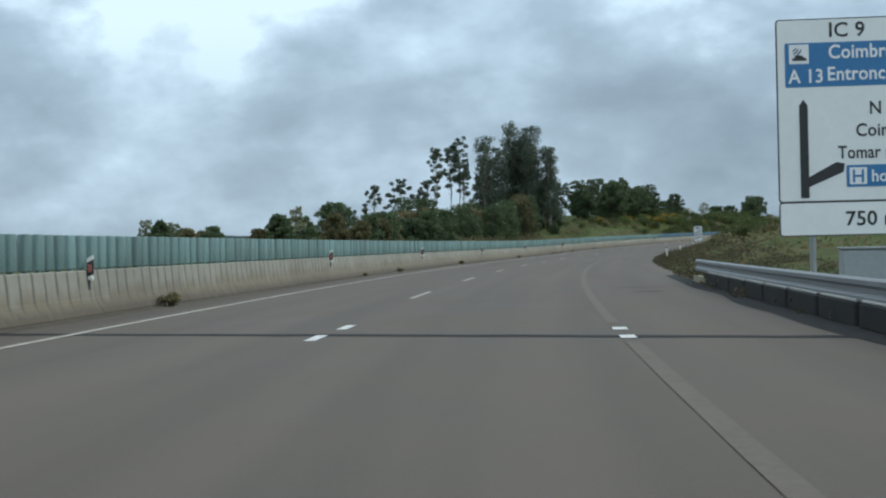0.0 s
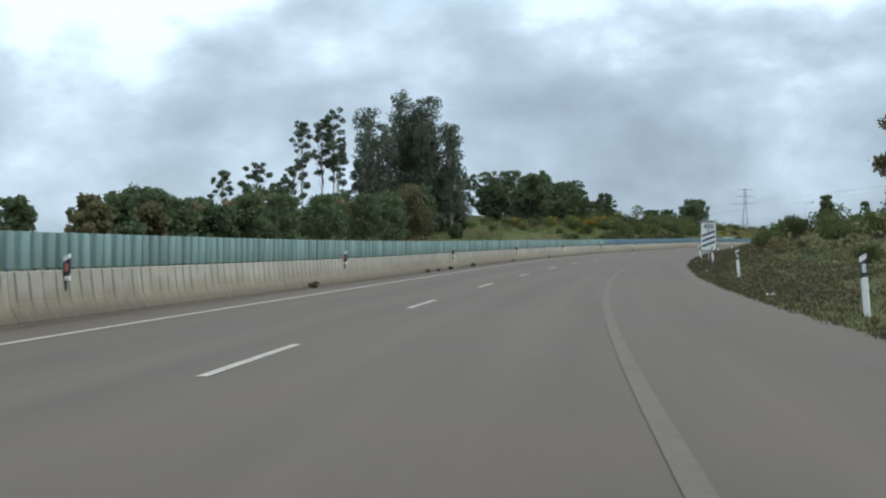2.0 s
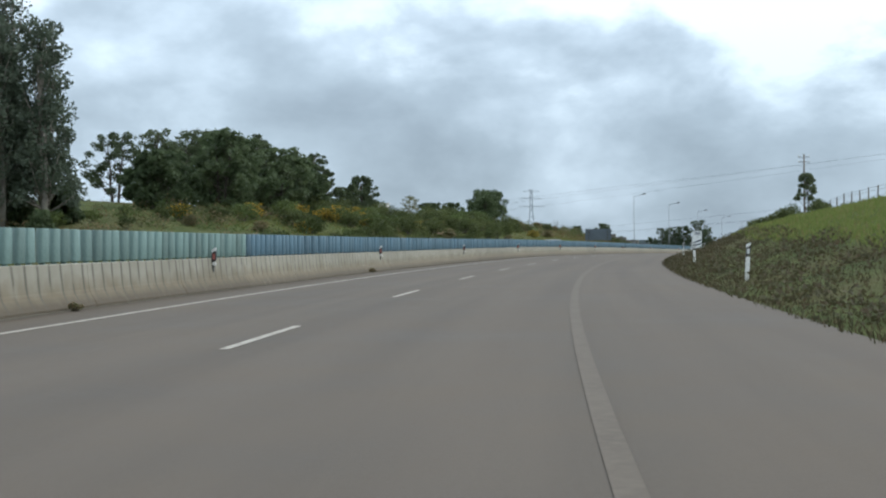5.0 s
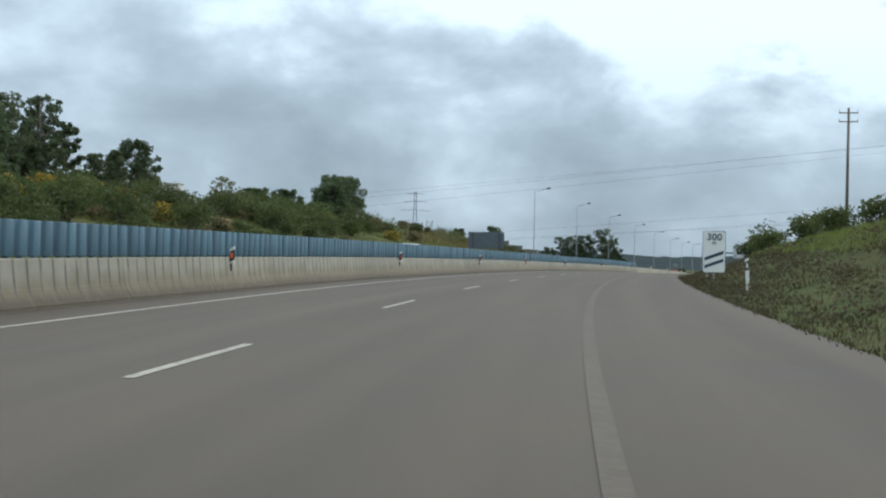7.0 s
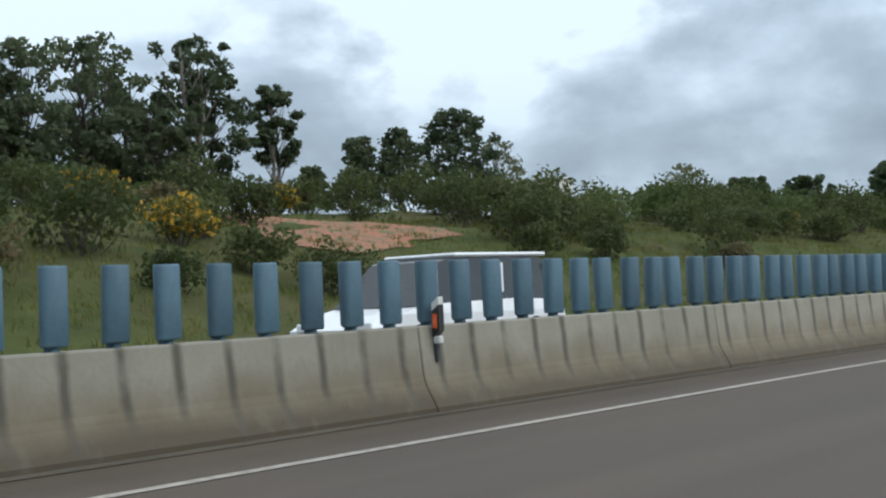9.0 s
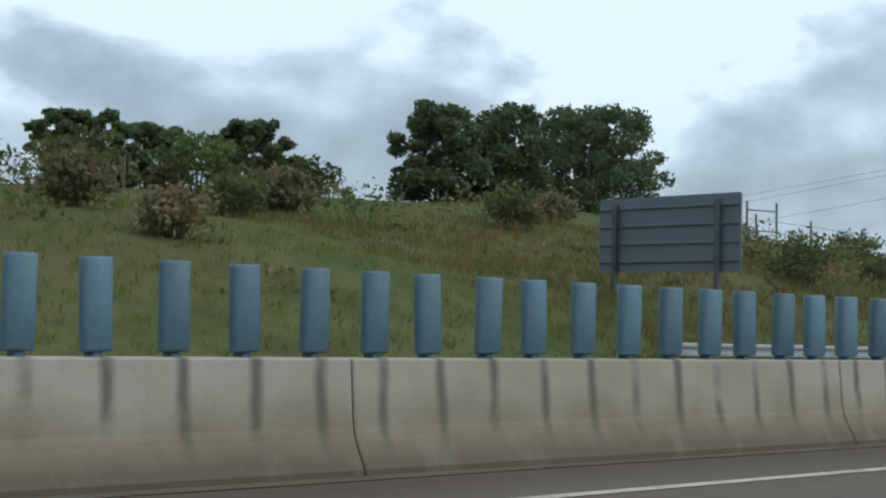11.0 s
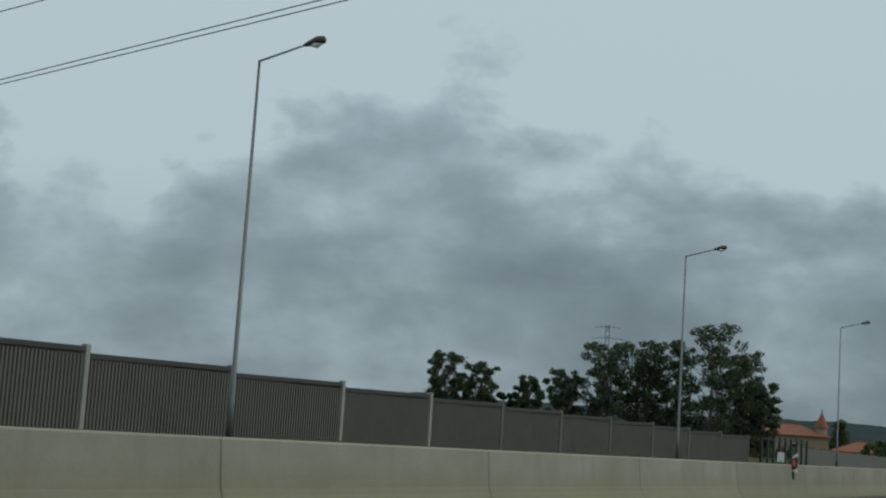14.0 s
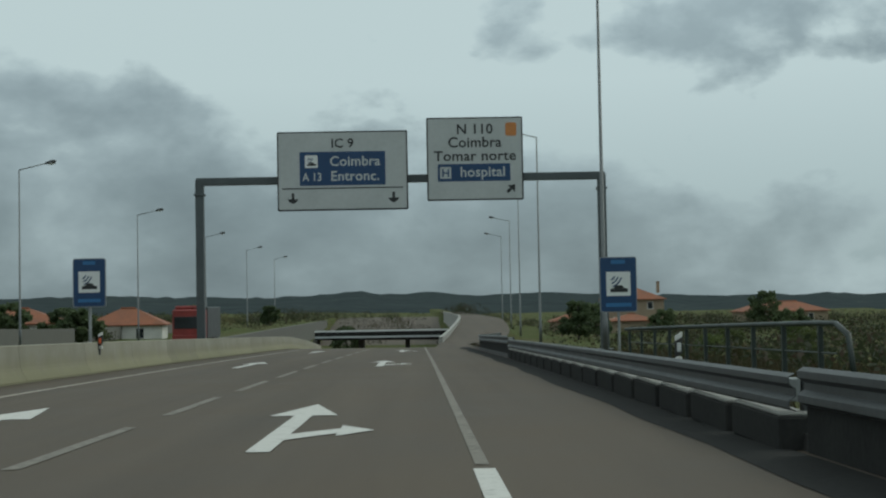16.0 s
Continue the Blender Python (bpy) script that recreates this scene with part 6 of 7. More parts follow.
for kind, s, n, k in ((4, 381.6, -39.2, 1.05), (0, 391.9, -39.3, 1.2), (4, 388.9, -41.6, 1.0), (1, 387.7, -35.5, 0.95), (4, 398.4, -40.4, 1.1), (0, 403.6, -38.8, 1.0), (2, 360.5, -44, 1.2), (2, 355.5, -45, 1.2), (2, 356.0, -33.0, 1.0), (2, 371, -46, 1.0), (2, 349, -42, 1.1), (1, 362.5, -37.5, 1.1), (4, 376.2, -46.5, 1.0), (1, 358, -34.5, 0.9), (4, 383.6, -46.8, 1.0), (2, 408.1, -42.8, 0.9), (1, 412.6, -37.2, 1.0), (3, 417.6, -36.6, 1.1), (4, 407.7, -46.7, 1.0), (1, 420.2, -41.9, 0.9), (3, 426.4, -39.5, 1.2), (0, 345, -37, 1.0), (4, 340, -42, 1.1), (2, 336, -38, 1.0), (1, 395.5, -34.6, 0.9), (1, 433.8, -36.2, 0.8), (3, 439.5, -39.7, 0.9), (1, 450, -31, 0.7), (1, 455, -33, 0.6), (3, 446, -38, 0.6), (4, 460, -34.5, 0.5), (4, 467, -33.5, 0.5), (1, 472, -31, 0.7), (4, 478, -33, 0.8), (0, 484, -32, 0.8), (3, 490, -30, 0.7), (1, 495, -28, 0.6), (4, 476, -37, 0.9), (3, 487, -34, 0.9), (4, 373.8, -37.4, 1.05), (1, 376.6, -38.4, 1.5), (4, 380.2, -38.0, 1.2), (1, 378.6, -35.4, 1.2), (0, 383.0, -36.5, 1.1), (4, 386, -44, 0.9), (1, 389, -43, 0.8), (4, 393, -44.5, 0.65), (0, 398, -45, 0.9), (4, 403, -45, 1.35), (1, 408, -46, 1.35), (4, 413, -47.5, 1.3), (0, 418, -48, 1.3), (1, 423, -48, 1.3), (4, 405, -49.5, 1.3), (1, 411, -51, 1.3), (4, 401, -48, 0.9), (0, 428, -48, 1.2), (4, 383, -49, 1.2), (1, 434, -49, 1.1), (1, 376, -50, 1.2), (4, 369, -49, 1.2), (0, 362, -48.5, 1.1)):
    put_shrub(kind, s, n, k)
for i in range(84):
    s, n = rng.uniform(292, 476), -rng.uniform(24.5, 52)
    if abs(s - 363) < 7.5 and -43 < n < -29:
        continue
    if n > -31 and rng.random() < 0.55:
        continue
    put_shrub(rng.choice((0, 1, 1, 1, 2, 3, 3, 4, 4)), s, n, rng.uniform(0.45, 1.0) * (0.55 if s > 428 else 1.0))
for i in range(24):
    s, n = rng.uniform(300, 345), -rng.uniform(30, 44)
    put_shrub(rng.choice((0, 1, 2, 3)), s, n, rng.uniform(0.7, 1.1))
for i in range(42):
    s = rng.uniform(88, 204)
    n = rng.uniform(7.6, 17)
    put_shrub(rng.choice((1, 1, 1, 3, 3)), s, n, rng.uniform(0.3, 0.65))
for kind, s, n, k in ((1, 150, 9.6, 0.75), (1, 158, 9.8, 0.7), (1, 166, 10.2, 0.85), (4, 176, 10.6, 0.7), (0, 186, 9.8, 0.65), (1, 194, 10.4, 0.7), (4, 141, 10.5, 0.7), (1, 132, 9.6, 0.7), (1, 352, 9.8, 1.0), (4, 360, 10.2, 1.0), (1, 368, 9.4, 1.0), (4, 345, 13, 0.9), (4, 313, 13.2, 0.7), (1, 310, 12.6, 0.75), (1, 317, 12.0, 0.8), (4, 306, 15.4, 0.6), (1, 303, 15.2, 0.65), (1, 322, 10.8, 0.8), (1, 326, 9.8, 0.8), (1, 311, 16, 0.7)):
    put_shrub(kind, s, n, k)
for i in range(22):
    s = rng.uniform(338, 430)
    put_shrub(rng.choice((0, 1, 3, 4)), s, rng.uniform(8, 18), rng.uniform(0.5, 1.0))
for i in range(26):
    s = rng.uniform(560, 760)
    put_shrub(rng.choice((0, 1, 1, 3)), s, rng.uniform(14, 60), rng.uniform(0.5, 1.1))
for i in range(14):
    put_shrub(rng.choice((0, 1, 3)), rng.uniform(690, 830), -rng.uniform(29, 50), rng.uniform(0.5, 0.9))
for s in (18, 24, 31, 36, 40, 44):
    put_shrub(rng.choice((0, 3)), s, rng.uniform(3.9, 4.5), rng.uniform(0.22, 0.36), 0.05)
# bramble and heath between the shrubs of the cutting
def undergrowth(name, seed, spots, mat, label, leaf):
    rg = np.random.default_rng(seed)
    cl = []
    for s, n, w, h in spots:
        p = P(s, n, gz(s, n) + h * 0.3)
        cl.append((p.x, p.y, p.z, w, w, h))
    solid(name, leaf_mesh(name, rg, cl, 75, leaf, mat, 0.5), mat, label, "undergrowth", kind="stuff")


rg = random.Random(71)
spots_a, spots_b, spots_x = [], [], []
for i in range(330):
    s, n = rg.uniform(296, 486), -rg.uniform(26, 54)
    if abs(s - 363) < 7.5 and -43 < n < -29:
        continue
    if noise.noise(Vector((s * 0.07, n * 0.11, 3.0))) < -0.06 and n > -45:
        continue
    k = rg.uniform(0.5, 1.25) * (1.25 if n < -46 else 1.0) * (0.6 if n > -31 else 1.0)
    (spots_a if rg.random() < 0.55 else spots_b).append((s, n, k, k * rg.uniform(0.6, 0.95)))
for i in range(120):
    s = rg.uniform(150, 330)
    n = -rg.uniform(28, 44) - 0.10 * max(s - 180, 0)
    k = rg.uniform(0.8, 1.7)
    spots_b.append((s, n, k, k * 0.8))
for i in range(130):
    s, n = rg.uniform(276, 348), -rg.uniform(25, 46)
    k = rg.uniform(0.6, 1.3) * (0.6 if n > -29 else 1.0)
    (spots_a if i % 3 == 0 else spots_b).append((s, n, k, k * 0.75))
for i in range(270):
    s = rg.uniform(440, 506)
    n = -rg.uniform(23, 40) + 0.13 * max(s - 470, 0)
    k = rg.uniform(0.55, 1.25) * (0.6 if n > -27 else 1.0)
    (spots_b if rg.random() < 0.65 else spots_a).append((s, n, k, k * 0.75))
for i in range(150):
    s, n = rg.uniform(46, 150), 5.6 + 11 * rg.random() ** 0.8
    k = rg.uniform(0.35, 0.9) * (0.55 if n < 7.5 else 1.0)
    spots_b.append((s, n, k, k * 0.8))
for i in range(330):
    s = rg.uniform(590, 900)
    n = rg.uniform(12, 85) if s < 690 else rg.uniform(18, 85)
    k = rg.uniform(0.5, 1.5) * (1 + (s - 590) / 400)
    spots_x.append((s, n, k, k * 0.55))
for i in range(170):
    s, n = rg.uniform(690, 920), -rg.uniform(29, 90)
    k = rg.uniform(0.6, 1.5) * (1 + (s - 690) / 300)
    (spots_a if i % 3 == 0 else spots_b).append((s, n, k, k * 0.6))
spots_v = []
for i in range(760):
    s = rg.uniform(40, 345)
    n = 4.0 + 5.5 * rg.random() ** 1.3
    k = rg.uniform(0.32, 0.7) * (0.5 if n < 4.6 else 1.0)
    spots_v.append((s, n, k, k * rg.uniform(0.3, 0.48)))
for i in range(60):
    s = rg.uniform(4, 46)
    k = rg.uniform(0.14, 0.34)
    spots_v.append((s, 3.05 + 0.012 * max(s, 0) + rg.uniform(0, 0.35), k, k * 0.8))
undergrowth("verge_herbs", 9, spots_v, MAT_VERGE_HERB, "low olive-brown herbs covering the verge", 0.055)
spots_c = spots_x
for i in range(460):
    s = rg.uniform(588, 870)
    n = rg.uniform(9.5, 24) + (s - 588) * rg.uniform(0.0, 0.25)
    k = rg.uniform(0.5, 1.3) * (1 + (s - 588) / 300)
    spots_c.append((s, n + 5.5 * ease(s, 650, 800), k, k * 0.7))
for i in range(240):
    s = rg.uniform(640, 900)
    n = -rg.uniform(29.2 if s < 770 else 22, 60)
    k = rg.uniform(0.6, 1.2) * (1 + max(s - 720, 0) / 150)
    spots_c.append((s, n, k, k * 0.8))
for i in range(40):
    k = rg.uniform(0.7, 1.1)
    spots_c.append((rg.uniform(712, 722), -rg.uniform(29.5, 38), k, k * 0.8))
for i in range(60):
    spots_c.append((rg.uniform(704, 709), -rg.uniform(43, 58), rg.uniform(1.2, 1.7), rg.uniform(1.1, 1.5)))
for i in range(220):
    s = rg.uniform(735, 930)
    k = rg.uniform(1.0, 2.2)
    spots_c.append((s, -rg.uniform(36, 125), k, k * 0.8))
for i in range(70):
    k = rg.uniform(1.6, 2.8)
    spots_c.append((rg.uniform(850, 960), rg.uniform(-34, 24), k, k * 0.8))
for i in range(120):
    s, n = rg.uniform(560, 640), rg.uniform(9.0, 22)
    k = rg.uniform(0.4, 0.9)
    spots_c.append((s, n, k, k * 0.8))
undergrowth("hedge_thicket", 7, spots_c, MAT_EXIT_SCRUB, "dark overgrown hedges and scrub beside the exit", 0.16)
undergrowth("bramble_thicket", 5, spots_a, MAT_SHRUB, "low green brambles spread over the cutting", 0.12)
undergrowth("heath_thicket", 6, spots_b, MAT_HEDGE, "low brownish heath and brambles on the cutting", 0.12)
# weeds along the barrier's foot
weed = shrub_form(9, 0.5, 0.30, MAT_HEDGE, MAT_BARK_DARK, "small brown weed at the barrier's foot", leaf=0.04, per=40, lumps=8)
tagged(weed, category="weed", group="weeds along the barrier")
weed.name = "weed"
spots = [52.6, 60.5, 83, 112.0, 133.5, 136.2, 139.5, 146.5, 163.5, 181.5, 205, 236, 512, 560, 574]
weed.matrix_world = at(27.0, barrier_n(27) + 0.22, 0)
for s in spots:
    copy_thing(weed, at(s, barrier_n(s) + rng.uniform(0.1, 0.3), 0, rng.uniform(0, 360)) @ Matrix.Scale(rng.uniform(0.6, 1.3), 4)).matrix_basis = at(s, barrier_n(s) + rng.uniform(0.1, 0.3), 0, rng.uniform(0, 360)) @ Matrix.Scale(rng.uniform(0.35, 0.8), 4)


def blades(name, seed, count, pick, height, width, mat, label):
    """Tufts of upright blades spread over the ground."""
    rg = random.Random(seed)
    vs, fs = [], []
    for i in range(count):
        s, n = pick(rg)
        base = P(s, n, gz(s, n) - 0.03)
        for j in range(5):
            a = rg.uniform(0, 2 * math.pi)
            h = height * rg.uniform(0.4, 1.2)
            b = base + Vector((rg.uniform(-0.13, 0.13), rg.uniform(-0.13, 0.13), 0))
            w = Vector((math.cos(a), math.sin(a), 0)) * width
            out = Vector((rg.uniform(-1, 1), rg.uniform(-1, 1), 0)) * h * 0.5
            k = len(vs)
            vs += [b, b + out * 0.4 + w + Vector((0, 0, h * 0.5)), b + out + Vector((0, 0, h)), b + out * 0.4 - w + Vector((0, 0, h * 0.5))]
            fs.append((k, k + 1, k + 2, k + 3))
    return solid(name, Geo().add(vs, fs), mat, label, "grass", kind="stuff")


def verge_pick(rg):
    s = rg.uniform(34, 340)
    return s, 3.75 + 5.2 * rg.random() ** 1.5


def knoll_pick(rg):
    s = rg.uniform(200, 345)
    return s, rg.uniform(8, 22)


def bank_pick(rg):
    return rg.uniform(300, 432), -21 - 20 * rg.random()


def dry_pick(rg):
    return rg.uniform(424, 506), -21 - 17 * rg.random()


blades("verge_grass", 1, 17000, verge_pick, 0.12, 0.011, MAT_VERGE, "dry brownish verge grass beside the asphalt")
blades("knoll_grass", 2, 13000, knoll_pick, 0.30, 0.019, MAT_KNOLL_GRASS, "long green grass on the knoll")
blades("bank_grass", 3, 11000, bank_pick, 0.26, 0.02, MAT_GRASS, "long green and straw-coloured grass on the cutting")
blades("dry_grass", 8, 10000, dry_pick, 0.34, 0.02, MAT_DRY_GRASS, "tall straw-brown grass at the end of the cutting")
blades("exit_grass", 4, 9000, lambda rg: (rg.uniform(545, 680), rg.uniform(4.2, 18)), 0.38, 0.016, MAT_VERGE, "rough grass behind the guard rail")

# bare red soil on the cutting
for s0, n0, rs, rn, seed in ((365.0, -37.6, 4.6, 6.6, 1),):
    rg = random.Random(seed)
    ring = [1 + 0.28 * math.sin(3 * a + seed) + rg.uniform(-0.12, 0.12) for a in np.linspace(0, 2 * math.pi, 28, endpoint=False)]
    vs, fs = [P(s0, n0, gz(s0, n0) + 0.10)], []
    for lay in (0.35, 0.7, 1.0):
        for i in range(28):
            a = 2 * math.pi * i / 28
            s, n = s0 + rs * ring[i] * lay * math.cos(a), n0 + rn * ring[i] * lay * math.sin(a)
            vs.append(P(s, n, gz(s, n) + (0.12 if lay < 1 else 0.0)))
    for i in range(28):
        j = (i + 1) % 28
        fs.append((0, 1 + i, 1 + j))
        for lay in range(2):
            fs.append((1 + lay * 28 + i, 1 + (lay + 1) * 28 + i, 1 + (lay + 1) * 28 + j, 1 + lay * 28 + j))
    solid("bare_soil", Geo().add(vs, fs), MAT_SOIL, "patch of bare reddish soil on the grassy cutting", "soil", kind="structure", smooth=True)

# litter on the verge
for s, n in ((104.6, 4.3), (160.5, 4.1), (131.5, 4.3)):
    solid("litter", Geo().box((0, 0, 0.05), (0.3, 0.22, 0.1), Matrix.Rotation(0.5, 3, "Z"), 0.02).box((0.16, 0.05, 0.05), (0.18, 0.2, 0.07), Matrix.Rotation(1.1, 3, "Z"), 0.02), MAT_LITTER, "scrap of pale litter in the verge", "litter", "litter", m=stand(s, n) @ Matrix.Scale(0.55, 4))


# ---- fences on the skyline ----
def post_fence(spots, height, label, rails, lean=2.0):
    t = thing("wire_fence", Matrix.Identity(4), label, "fence", "wire fences")
    rg = random.Random(3)
    tops = []
    for s, n in spots:
        m = at(s, n, gz(s, n) - 0.3, 0, rg.uniform(-lean, lean), rg.uniform(-lean, lean))
        part("fence_post", Geo().tube([(0, 0, 0), (0, 0, height + 0.3)], [0.06, 0.05], 7), MAT_WOOD, t).matrix_world = m
        tops.append(m)
    for f in rails:
        part("wire", Geo().tube([m @ Vector((0, 0, 0.3 + height * f)) for m in tops], 0.012, 4), MAT_DULL_STEEL, t)


post_fence([(326 - 2.8 * i, 14.3 + 0.46 * i) for i in range(20)], 1.3, "row of thin wooden posts with wire on the knoll", (0.4, 0.75, 0.95))
post_fence([(150 + 3.6 * i, 20.0) for i in range(24)], 1.15, "row of thin wooden posts with wire on the verge", (0.4, 0.75, 0.95))
post_fence([(354 + 5.5 * i, -49.5) for i in range(14)], 1.3, "grey wooden posts with wire before the wood", (0.5, 0.9))
post_fence([(440 + 3.9 * i, -39.5 + 0.12 * i) for i in range(11)], 1.25, "grey wooden posts with wire along the top of the cutting", (0.4, 0.8))
t = thing("field_gate", at(452.5, -39.5, gz(452.5, -39.5), turn=80), "weathered metal gate frame on top of the cutting", "gate")
for x in (-0.9, 0.9):
    part("gate_post", Geo().tube([(x, 0, -0.3), (x, 0, 1.7)], 0.05, 8), MAT_WOOD, t)
for z in (1.3, 0.35):
    part("gate_bar", Geo().tube([(-0.9, 0, z), (0.9, 0, z)], 0.035, 6), MAT_WOOD, t)


# ---- houses ----
def house(m, w, d, wall_h, roof_h, label, wall_mat, hip=True, chimney=None, windows=(), tower=False):
    t = thing("house", m, label, "house", "village houses")
    body = part("house_wall", Geo().box((0, 0, wall_h / 2 - 0.3), (w, d, wall_h + 0.6), bev=0.03), wall_mat, t)
    x, y, e = w / 2 + 0.4, d / 2 + 0.4, wall_h
    r = w / 2 - (d / 2 if hip else 0)
    vs = [(-x, -y, e), (x, -y, e), (x, y, e), (-x, y, e), (-r, 0, e + roof_h), (r, 0, e + roof_h), (-x, -y, e - 0.12), (x, -y, e - 0.12), (x, y, e - 0.12), (-x, y, e - 0.12)]
    roof = part("roof", Geo().add(vs, [(0, 1, 5, 4), (1, 2, 5), (2, 3, 4, 5), (3, 0, 4), (6, 7, 1, 0), (7, 8, 2, 1), (8, 9, 3, 2), (9, 6, 0, 3), (9, 8, 7, 6)]), MAT_ROOF, t, "orange clay-tile roof")
    part("ridge", Geo().tube([(-r, 0, e + roof_h + 0.02), (r, 0, e + roof_h + 0.02)], 0.12, 6), MAT_ROOF, roof)
    if chimney is not None:
        part("chimney", Geo().box((chimney, 0.4, e + roof_h * 0.9), (0.5, 0.5, 1.7), bev=0.03).box((chimney, 0.4, e + roof_h * 0.9 + 0.9), (0.62, 0.62, 0.12), bev=0.02), MAT_OCHRE, roof)
    for wx, wz in windows:
        win = part("window", Geo().box((wx, -d / 2 - 0.02, wz), (0.95, 0.1, 1.2), bev=0.01), MAT_PLASTER, t, "pale window surround")
        part("pane", Geo().box((wx, -d / 2 - 0.06, wz), (0.75, 0.06, 1.0)), MAT_WINDOW, win)
    if tower:
        part("turret", Geo().tube([(w * 0.42, -d * 0.3, 0), (w * 0.42, -d * 0.3, e + roof_h * 0.8)], 0.85, 12), wall_mat, t, "round turret")
        part("turret_roof", Geo().tube([(w * 0.42, -d * 0.3, e + roof_h * 0.8), (w * 0.42, -d * 0.3, e + roof_h * 0.8 + 2.4)], [1.1, 0.05], 12), MAT_ROOF, t, "pointed orange turret roof")
        part("finial", Geo().tube([(w * 0.42, -d * 0.3, e + roof_h * 0.8 + 2.35), (w * 0.42, -d * 0.3, e + roof_h * 0.8 + 3.0)], [0.12, 0.03], 6), MAT_BARK_DARK, t)
    return t


house(at(725, -53.6, gz(725, -53.6), 20), 11, 8, 3.4, 1.6, "low ochre house with an orange hipped roof and a pointed turret", MAT_OCHRE, windows=((-3, 1.6), (0.5, 1.6)), tower=True)
house(at(722, -40.5, -0.3, 8), 11, 7, 2.2, 1.5, "low whitewashed house with an orange tiled roof", MAT_PLASTER, windows=((-3, 1.0), (3, 1.0)))
house(at(728, -29.8, -0.3, 5), 7.5, 6, 1.9, 1.7, "low whitewashed house with an orange tiled roof", MAT_PLASTER, windows=((-1.5, 1.0), (1.5, 1.0)))
house(at(800, 34.5, -0.8, -6), 9.5, 9, 4.6, 2.0, "ochre two-storey house with an orange hipped roof", MAT_OCHRE, chimney=4.2, windows=((-2.6, 3.6), (0, 3.6), (2.6, 3.6), (-2.6, 1.3)))
house(at(792, 25.5, -0.8, 0), 9, 6, 1.4, 1.3, "low outbuilding with an orange tiled roof", MAT_OCHRE)
house(at(775, 30.5, -0.8, 0), 6, 5, 1.6, 0.9, "low outbuilding with a faded tiled roof", MAT_OCHRE)
house(at(815, 62, -0.8, 4), 14, 8, 2.4, 1.6, "long house with a dull orange roof behind trees", MAT_OCHRE, windows=((-4, 1.4), (0, 1.4), (4, 1.4)))
for s, n, w, d, top_z in ((402.2, -57.0, 3.2, 2.2, 8.75),):
    t = thing("white_shed", at(s, n, gz(s, n) - 0.3, 12), "low whitewashed shed half hidden by shrubs", "shed", "sheds on the cutting")
    h = top_z - gz(s, n) + 0.3
    part("shed_wall", Geo().box((0, 0, h / 2), (w, d, h), bev=0.03), MAT_PLASTER, t)
    part("flat_roof", Geo().box((0, 0, h + 0.05), (w + 0.3, d + 0.3, 0.1), bev=0.02), MAT_PLASTER, t, "thin pale roof slab")
    part("door", Geo().box((w * 0.2, -d / 2 - 0.01, 1.1), (0.8, 0.06, 1.8), bev=0.01), MAT_WOOD, t, "weathered wooden door")
house(at(481, -62, gz(481, -62), 10), 4.0, 3.4, 1.4, 1.1, "small house with a dull tiled gable beyond the cutting", MAT_OCHRE, hip=False)


# ---- power lines and masts ----
def pylon(m, height, label):
    t = thing("lattice_pylon", m, label, "pylon", "lattice pylons")
    w = height * 0.09
    g = Geo()
    for i in (-1, 1):
        for j in (-1, 1):
            g.tube([(i * w, j * w, -1), (i * w * 0.22, j * w * 0.22, height * 0.7), (i * w * 0.18, j * w * 0.18, height)], 0.11, 4)
    steps = 11
    for k in range(steps):
        z0, z1 = height * k / steps, height * (k + 1) / steps
        f = lambda z: w * (1 - 0.78 * min(z / (height * 0.7), 1))
        a, b = f(z0), f(z1)
        for sx in (-1, 1):
            g.tube([(-a, sx * a, z0), (b, sx * b, z1)], 0.05, 3)
            g.tube([(a, sx * a, z0), (-b, sx * b, z1)], 0.05, 3)
            g.tube([(sx * a, -a, z0), (sx * b, b, z1)], 0.05, 3)
    part("lattice", g, MAT_DULL_STEEL, t)
    for z, ln in ((0.74, 0.2), (0.86, 0.16), (0.97, 0.12)):
        part("cross_arm", Geo().tube([(-height * ln, 0, height * z), (0, 0, height * z + 0.6), (height * ln, 0, height * z)], 0.12, 4), MAT_DULL_STEEL, t)
    return t


pylon(at(1090, -228, 1, 20), 46, "grey lattice pylon beyond the trees")


def wooden_pole(m, height, label):
    t = thing("utility_pole", m, label, "utility pole", "utility poles")
    part("pole", Geo().tube([(0, 0, -0.5), (0, 0, height)], [0.13, 0.08], 9), MAT_WOOD, t, smooth=True)
    for z in (0.35, 0.95):
        part("cross_arm", Geo().box((0, 0, height - z), (1.3, 0.07, 0.07), bev=0.01), MAT_WOOD, t)
        for x in (-0.6, 0, 0.6):
            part("insulator", Geo().tube([(x, 0, height - z + 0.05), (x, 0, height - z + 0.25)], [0.05, 0.03], 6), MAT_POST_WHITE, t)
    return t


wooden_pole(at(352.5, 15, gz(352, 15)), 9.2, "tall dark wooden utility pole with cross arms")


def cable(a, b, sag, r, label):
    a, b = Vector(a), Vector(b)
    pts = [a.lerp(b, i / 30) - Vector((0, 0, sag * 4 * (i / 30) * (1 - i / 30))) for i in range(31)]
    solid("overhead_cable", Geo().tube(pts, r, 5), MAT_CABLE, label, "cable", "overhead cables", smooth=True)


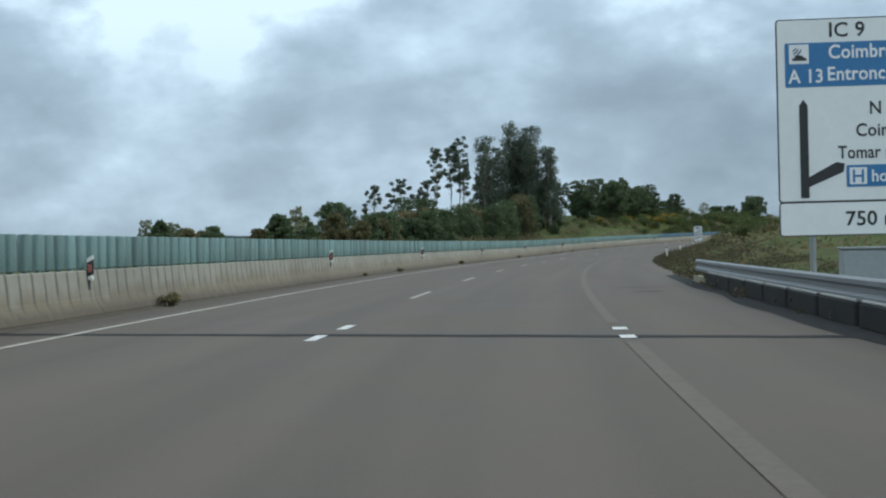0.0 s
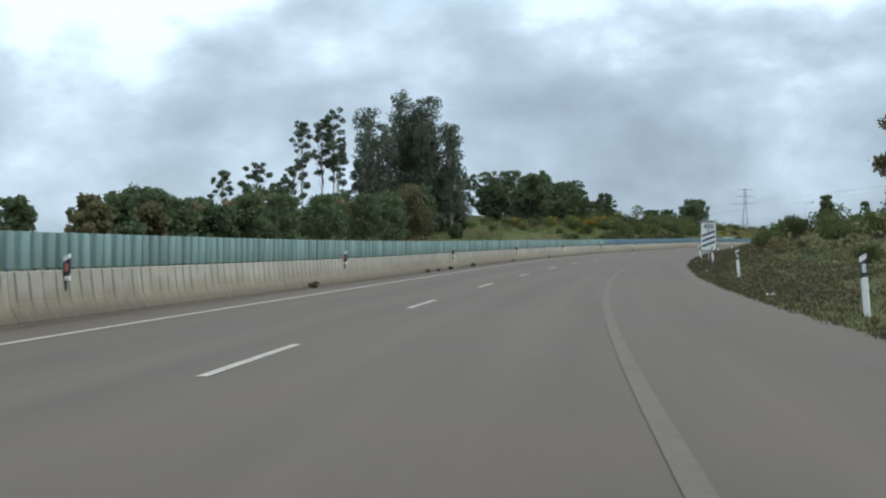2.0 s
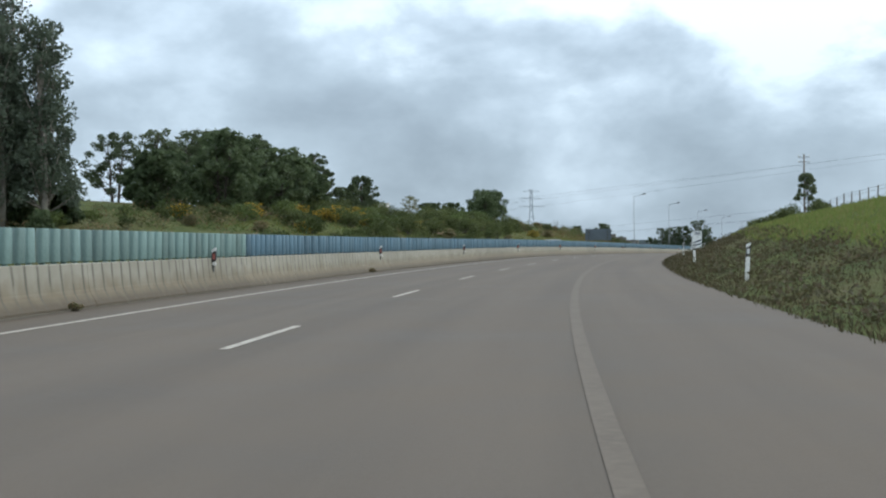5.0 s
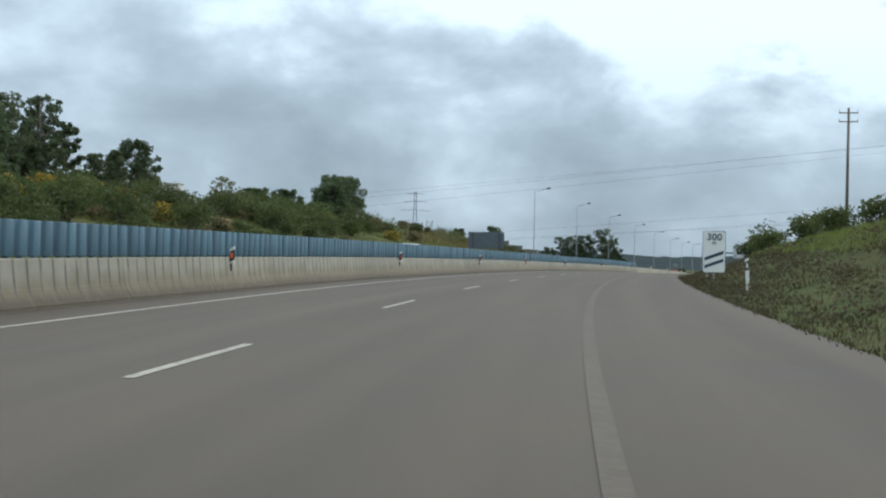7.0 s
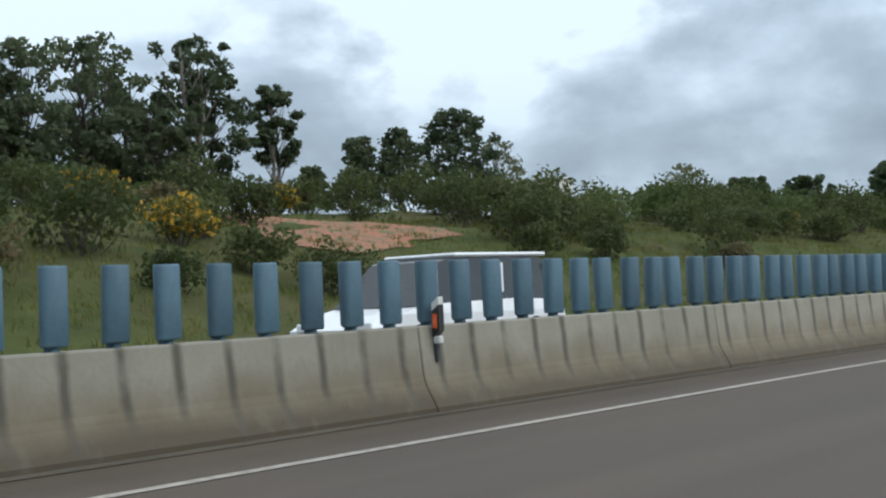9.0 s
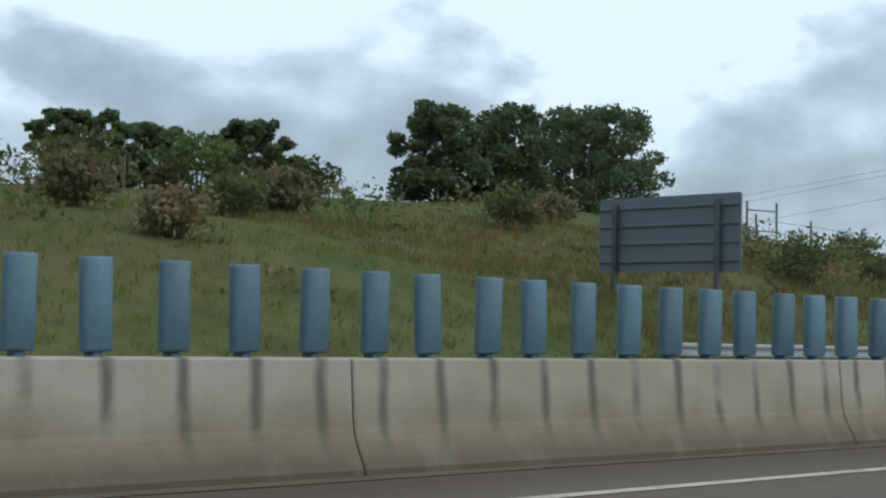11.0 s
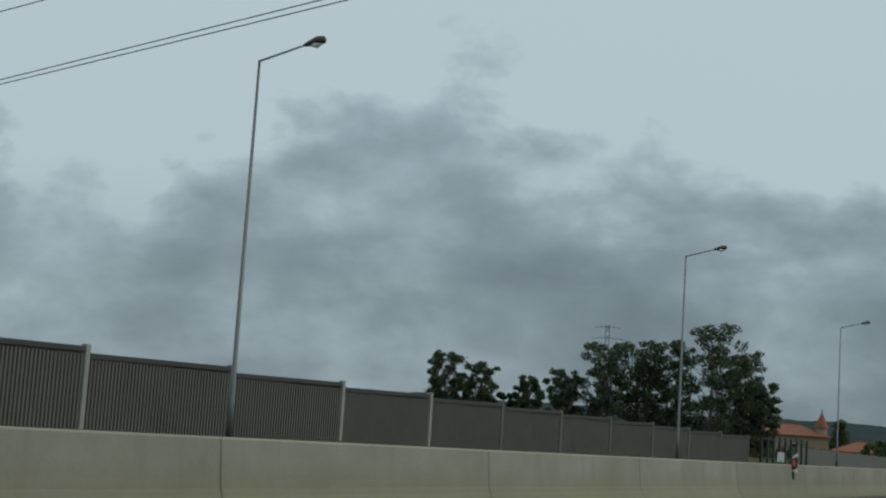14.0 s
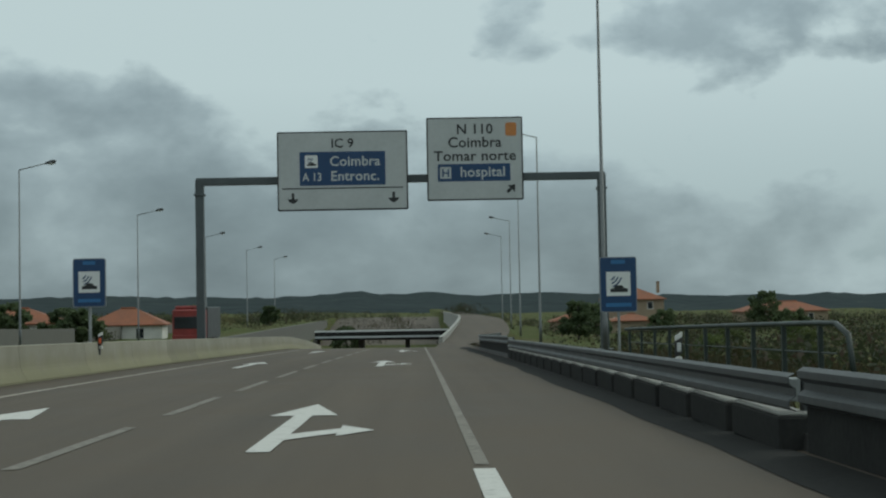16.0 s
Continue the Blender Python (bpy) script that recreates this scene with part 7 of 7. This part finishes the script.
for a, b in (((490.0, -118, 7.0), (489.2, 62, 26.4)), ((494.9, -118, 8.9), (488.6, 62, 25.8)), ((489.6, -118, 5.0), (492.8, 62, 25.8)), ((541.5, -120, 3.2), (526.8, 62, 18.0)), ((545.4, -120, 2.0), (522.4, 62, 15.4)), ((548.5, -120, 3.5), (520.4, 62, 14.2))):
    cable(P(*a), P(*b), 0.5, 0.013, "thin dark power cable crossing above the road")


# ---- vehicles ----
def wheel(parent, x, y, r, w):
    tyre = part("wheel", Geo().disc((0, 0), r, -w / 2, w / 2, 20), MAT_RUBBER, parent)
    tyre.matrix_basis = Matrix.Translation((x, y, r)) @ Matrix.Rotation(radians(90), 4, "Z")
    rim = part("rim", Geo().disc((0, 0), r * 0.62, -w / 2 - 0.01, w / 2 + 0.01, 14), MAT_GALV, tyre)


def estate_car(m, label, long=4.5, wide=1.78, high=1.62):
    """Body of stacked rings along the car, with glass band and roof."""
    t = thing("car", m, label, "car", "passing vehicles")
    h = long / 2
    x = wide / 2
    low = [(-h, 0.45), (-h + 0.08, 0.75), (-h + 0.15, 0.92), (-h * 0.45, 0.98), (h * 0.55, 0.95), (h - 0.5, 0.82), (h, 0.62), (h, 0.32), (-h, 0.3)]
    g = Geo()
    k = len(low)
    vs = [(sx * (x - (0.05 if z > 0.85 else 0.0)), y, z) for sx in (-1, 1) for y, z in low]
    g.add(vs, [tuple(range(k)), tuple(range(2 * k - 1, k - 1, -1))] + [(i, i + k, (i + 1) % k + k, (i + 1) % k) for i in range(k)])
    part("car_body", g, MAT_CAR_WHITE, t)
    cabin = [(-h + 0.1, 0.92), (-h + 0.28, high - 0.1), (-h + 0.8, high - 0.03), (h * 0.12, high - 0.02), (h * 0.30, high - 0.1), (h * 0.62, 0.93)]
    g = Geo()
    k = len(cabin)
    vs = [(sx * (x - 0.06 - 0.16 * (z - 0.92) / 0.7), y, z) for sx in (-1, 1) for y, z in cabin]
    g.add(vs, [tuple(range(k)), tuple(range(2 * k - 1, k - 1, -1))] + [(i, i + k, (i + 1) % k + k, (i + 1) % k) for i in range(k)])
    part("window_band", g, MAT_WINDOW, t, "dark window band")
    part("roof", Geo().box((0, -h * 0.36, high), (wide - 0.36, long * 0.52, 0.07), bev=0.03), MAT_CAR_WHITE, t, "white roof")
    for y in (-h + 0.32, -h * 0.30, h * 0.40):
        for sx in (-1, 1):
            part("pillar", Geo().box((sx * (x - 0.13), y, 1.25), (0.06, 0.09, 0.66), bev=0.01), MAT_CAR_WHITE, t)
    for y in (-h * 0.62, h * 0.62):
        for sx in (-1, 1):
            wheel(t, sx * (x - 0.1), y, 0.33, 0.2)
    for sx in (-1, 1):
        part("headlight", Geo().box((sx * 0.62, h, 0.66), (0.34, 0.05, 0.14), bev=0.02), MAT_LAMP_GLASS, t)
    return t


estate_car(at(346.0, -14.5, 0, 180), "white people carrier driving on the opposite carriageway", 4.9, 1.9, 1.72)
estate_car(at(776.0, -4.6, dip(776), 0), "small white car far ahead in the underpass", 4.0, 1.7, 1.5)

t = thing("lorry", at(694, -17.4, 0, 180), "red lorry coming along the opposite carriageway", "lorry", "passing vehicles")
part("cab", Geo().box((0, 2.4, 1.75), (2.4, 2.0, 2.5), bev=0.12), MAT_CAR_RED, t, "red cab")
part("windscreen", Geo().box((0, 3.39, 1.95), (2.1, 0.06, 0.95), bev=0.02), MAT_WINDOW, t, "dark windscreen")
part("bumper", Geo().box((0, 3.42, 0.75), (2.4, 0.1, 0.5), bev=0.04), MAT_CAR_RED, t)
part("roof_spoiler", Geo().box((0, 2.2, 3.12), (2.2, 1.2, 0.3), bev=0.1), MAT_CAR_RED, t)
part("cargo_box", Geo().box((0, -2.4, 1.9), (2.45, 7.0, 2.5), bev=0.05), MAT_DULL_STEEL, t, "grey cargo box")
for y in (2.3, -3.2, -4.6):
    for sx in (-1, 1):
        wheel(t, sx * 1.05, y, 0.48, 0.3)

# ---- wooded hills all round ----
centre = P(700, 0)
ahead = heading(600)
g = Geo()
az_n, rows_h = 900, 10
vs, fs = [], []
for j in range(rows_h):
    f = j / (rows_h - 1)
    for i in range(az_n):
        a = 2 * math.pi * i / az_n
        c, d = math.cos(a), math.sin(a)
        off = math.degrees((a - ahead + math.pi) % (2 * math.pi) - math.pi)
        near = 330 + 570 * ease(abs(off), 60, 100)
        rad = near + (1320 - near) * f + 60 * noise.noise(Vector((c * 2, d * 2, 1)))
        ridge = 17.0 - 8 * ease(off, 3, 17) + 3 * ease(-off, 8, 30) + 4 * noise.noise(Vector((c * 9, d * 9, 4.0))) + 2.5 * noise.noise(Vector((c * 30, d * 30, 8.0))) + 1.2 * noise.noise(Vector((c * 150, d * 150, 2.0))) + 1.3 * noise.noise(Vector((c * 330, d * 330, 6.0)))
        rise = math.sin(f * math.pi * 0.5) ** 1.4
        vs.append((centre.x + d * rad, centre.y + c * rad, -7 + ridge * rise + 2.0 * noise.noise(Vector((c * 40, d * 40, f * 9)))))
for j in range(rows_h - 1):
    for i in range(az_n):
        k = (i + 1) % az_n
        fs.append((j * az_n + i, j * az_n + k, (j + 1) * az_n + k, (j + 1) * az_n + i))
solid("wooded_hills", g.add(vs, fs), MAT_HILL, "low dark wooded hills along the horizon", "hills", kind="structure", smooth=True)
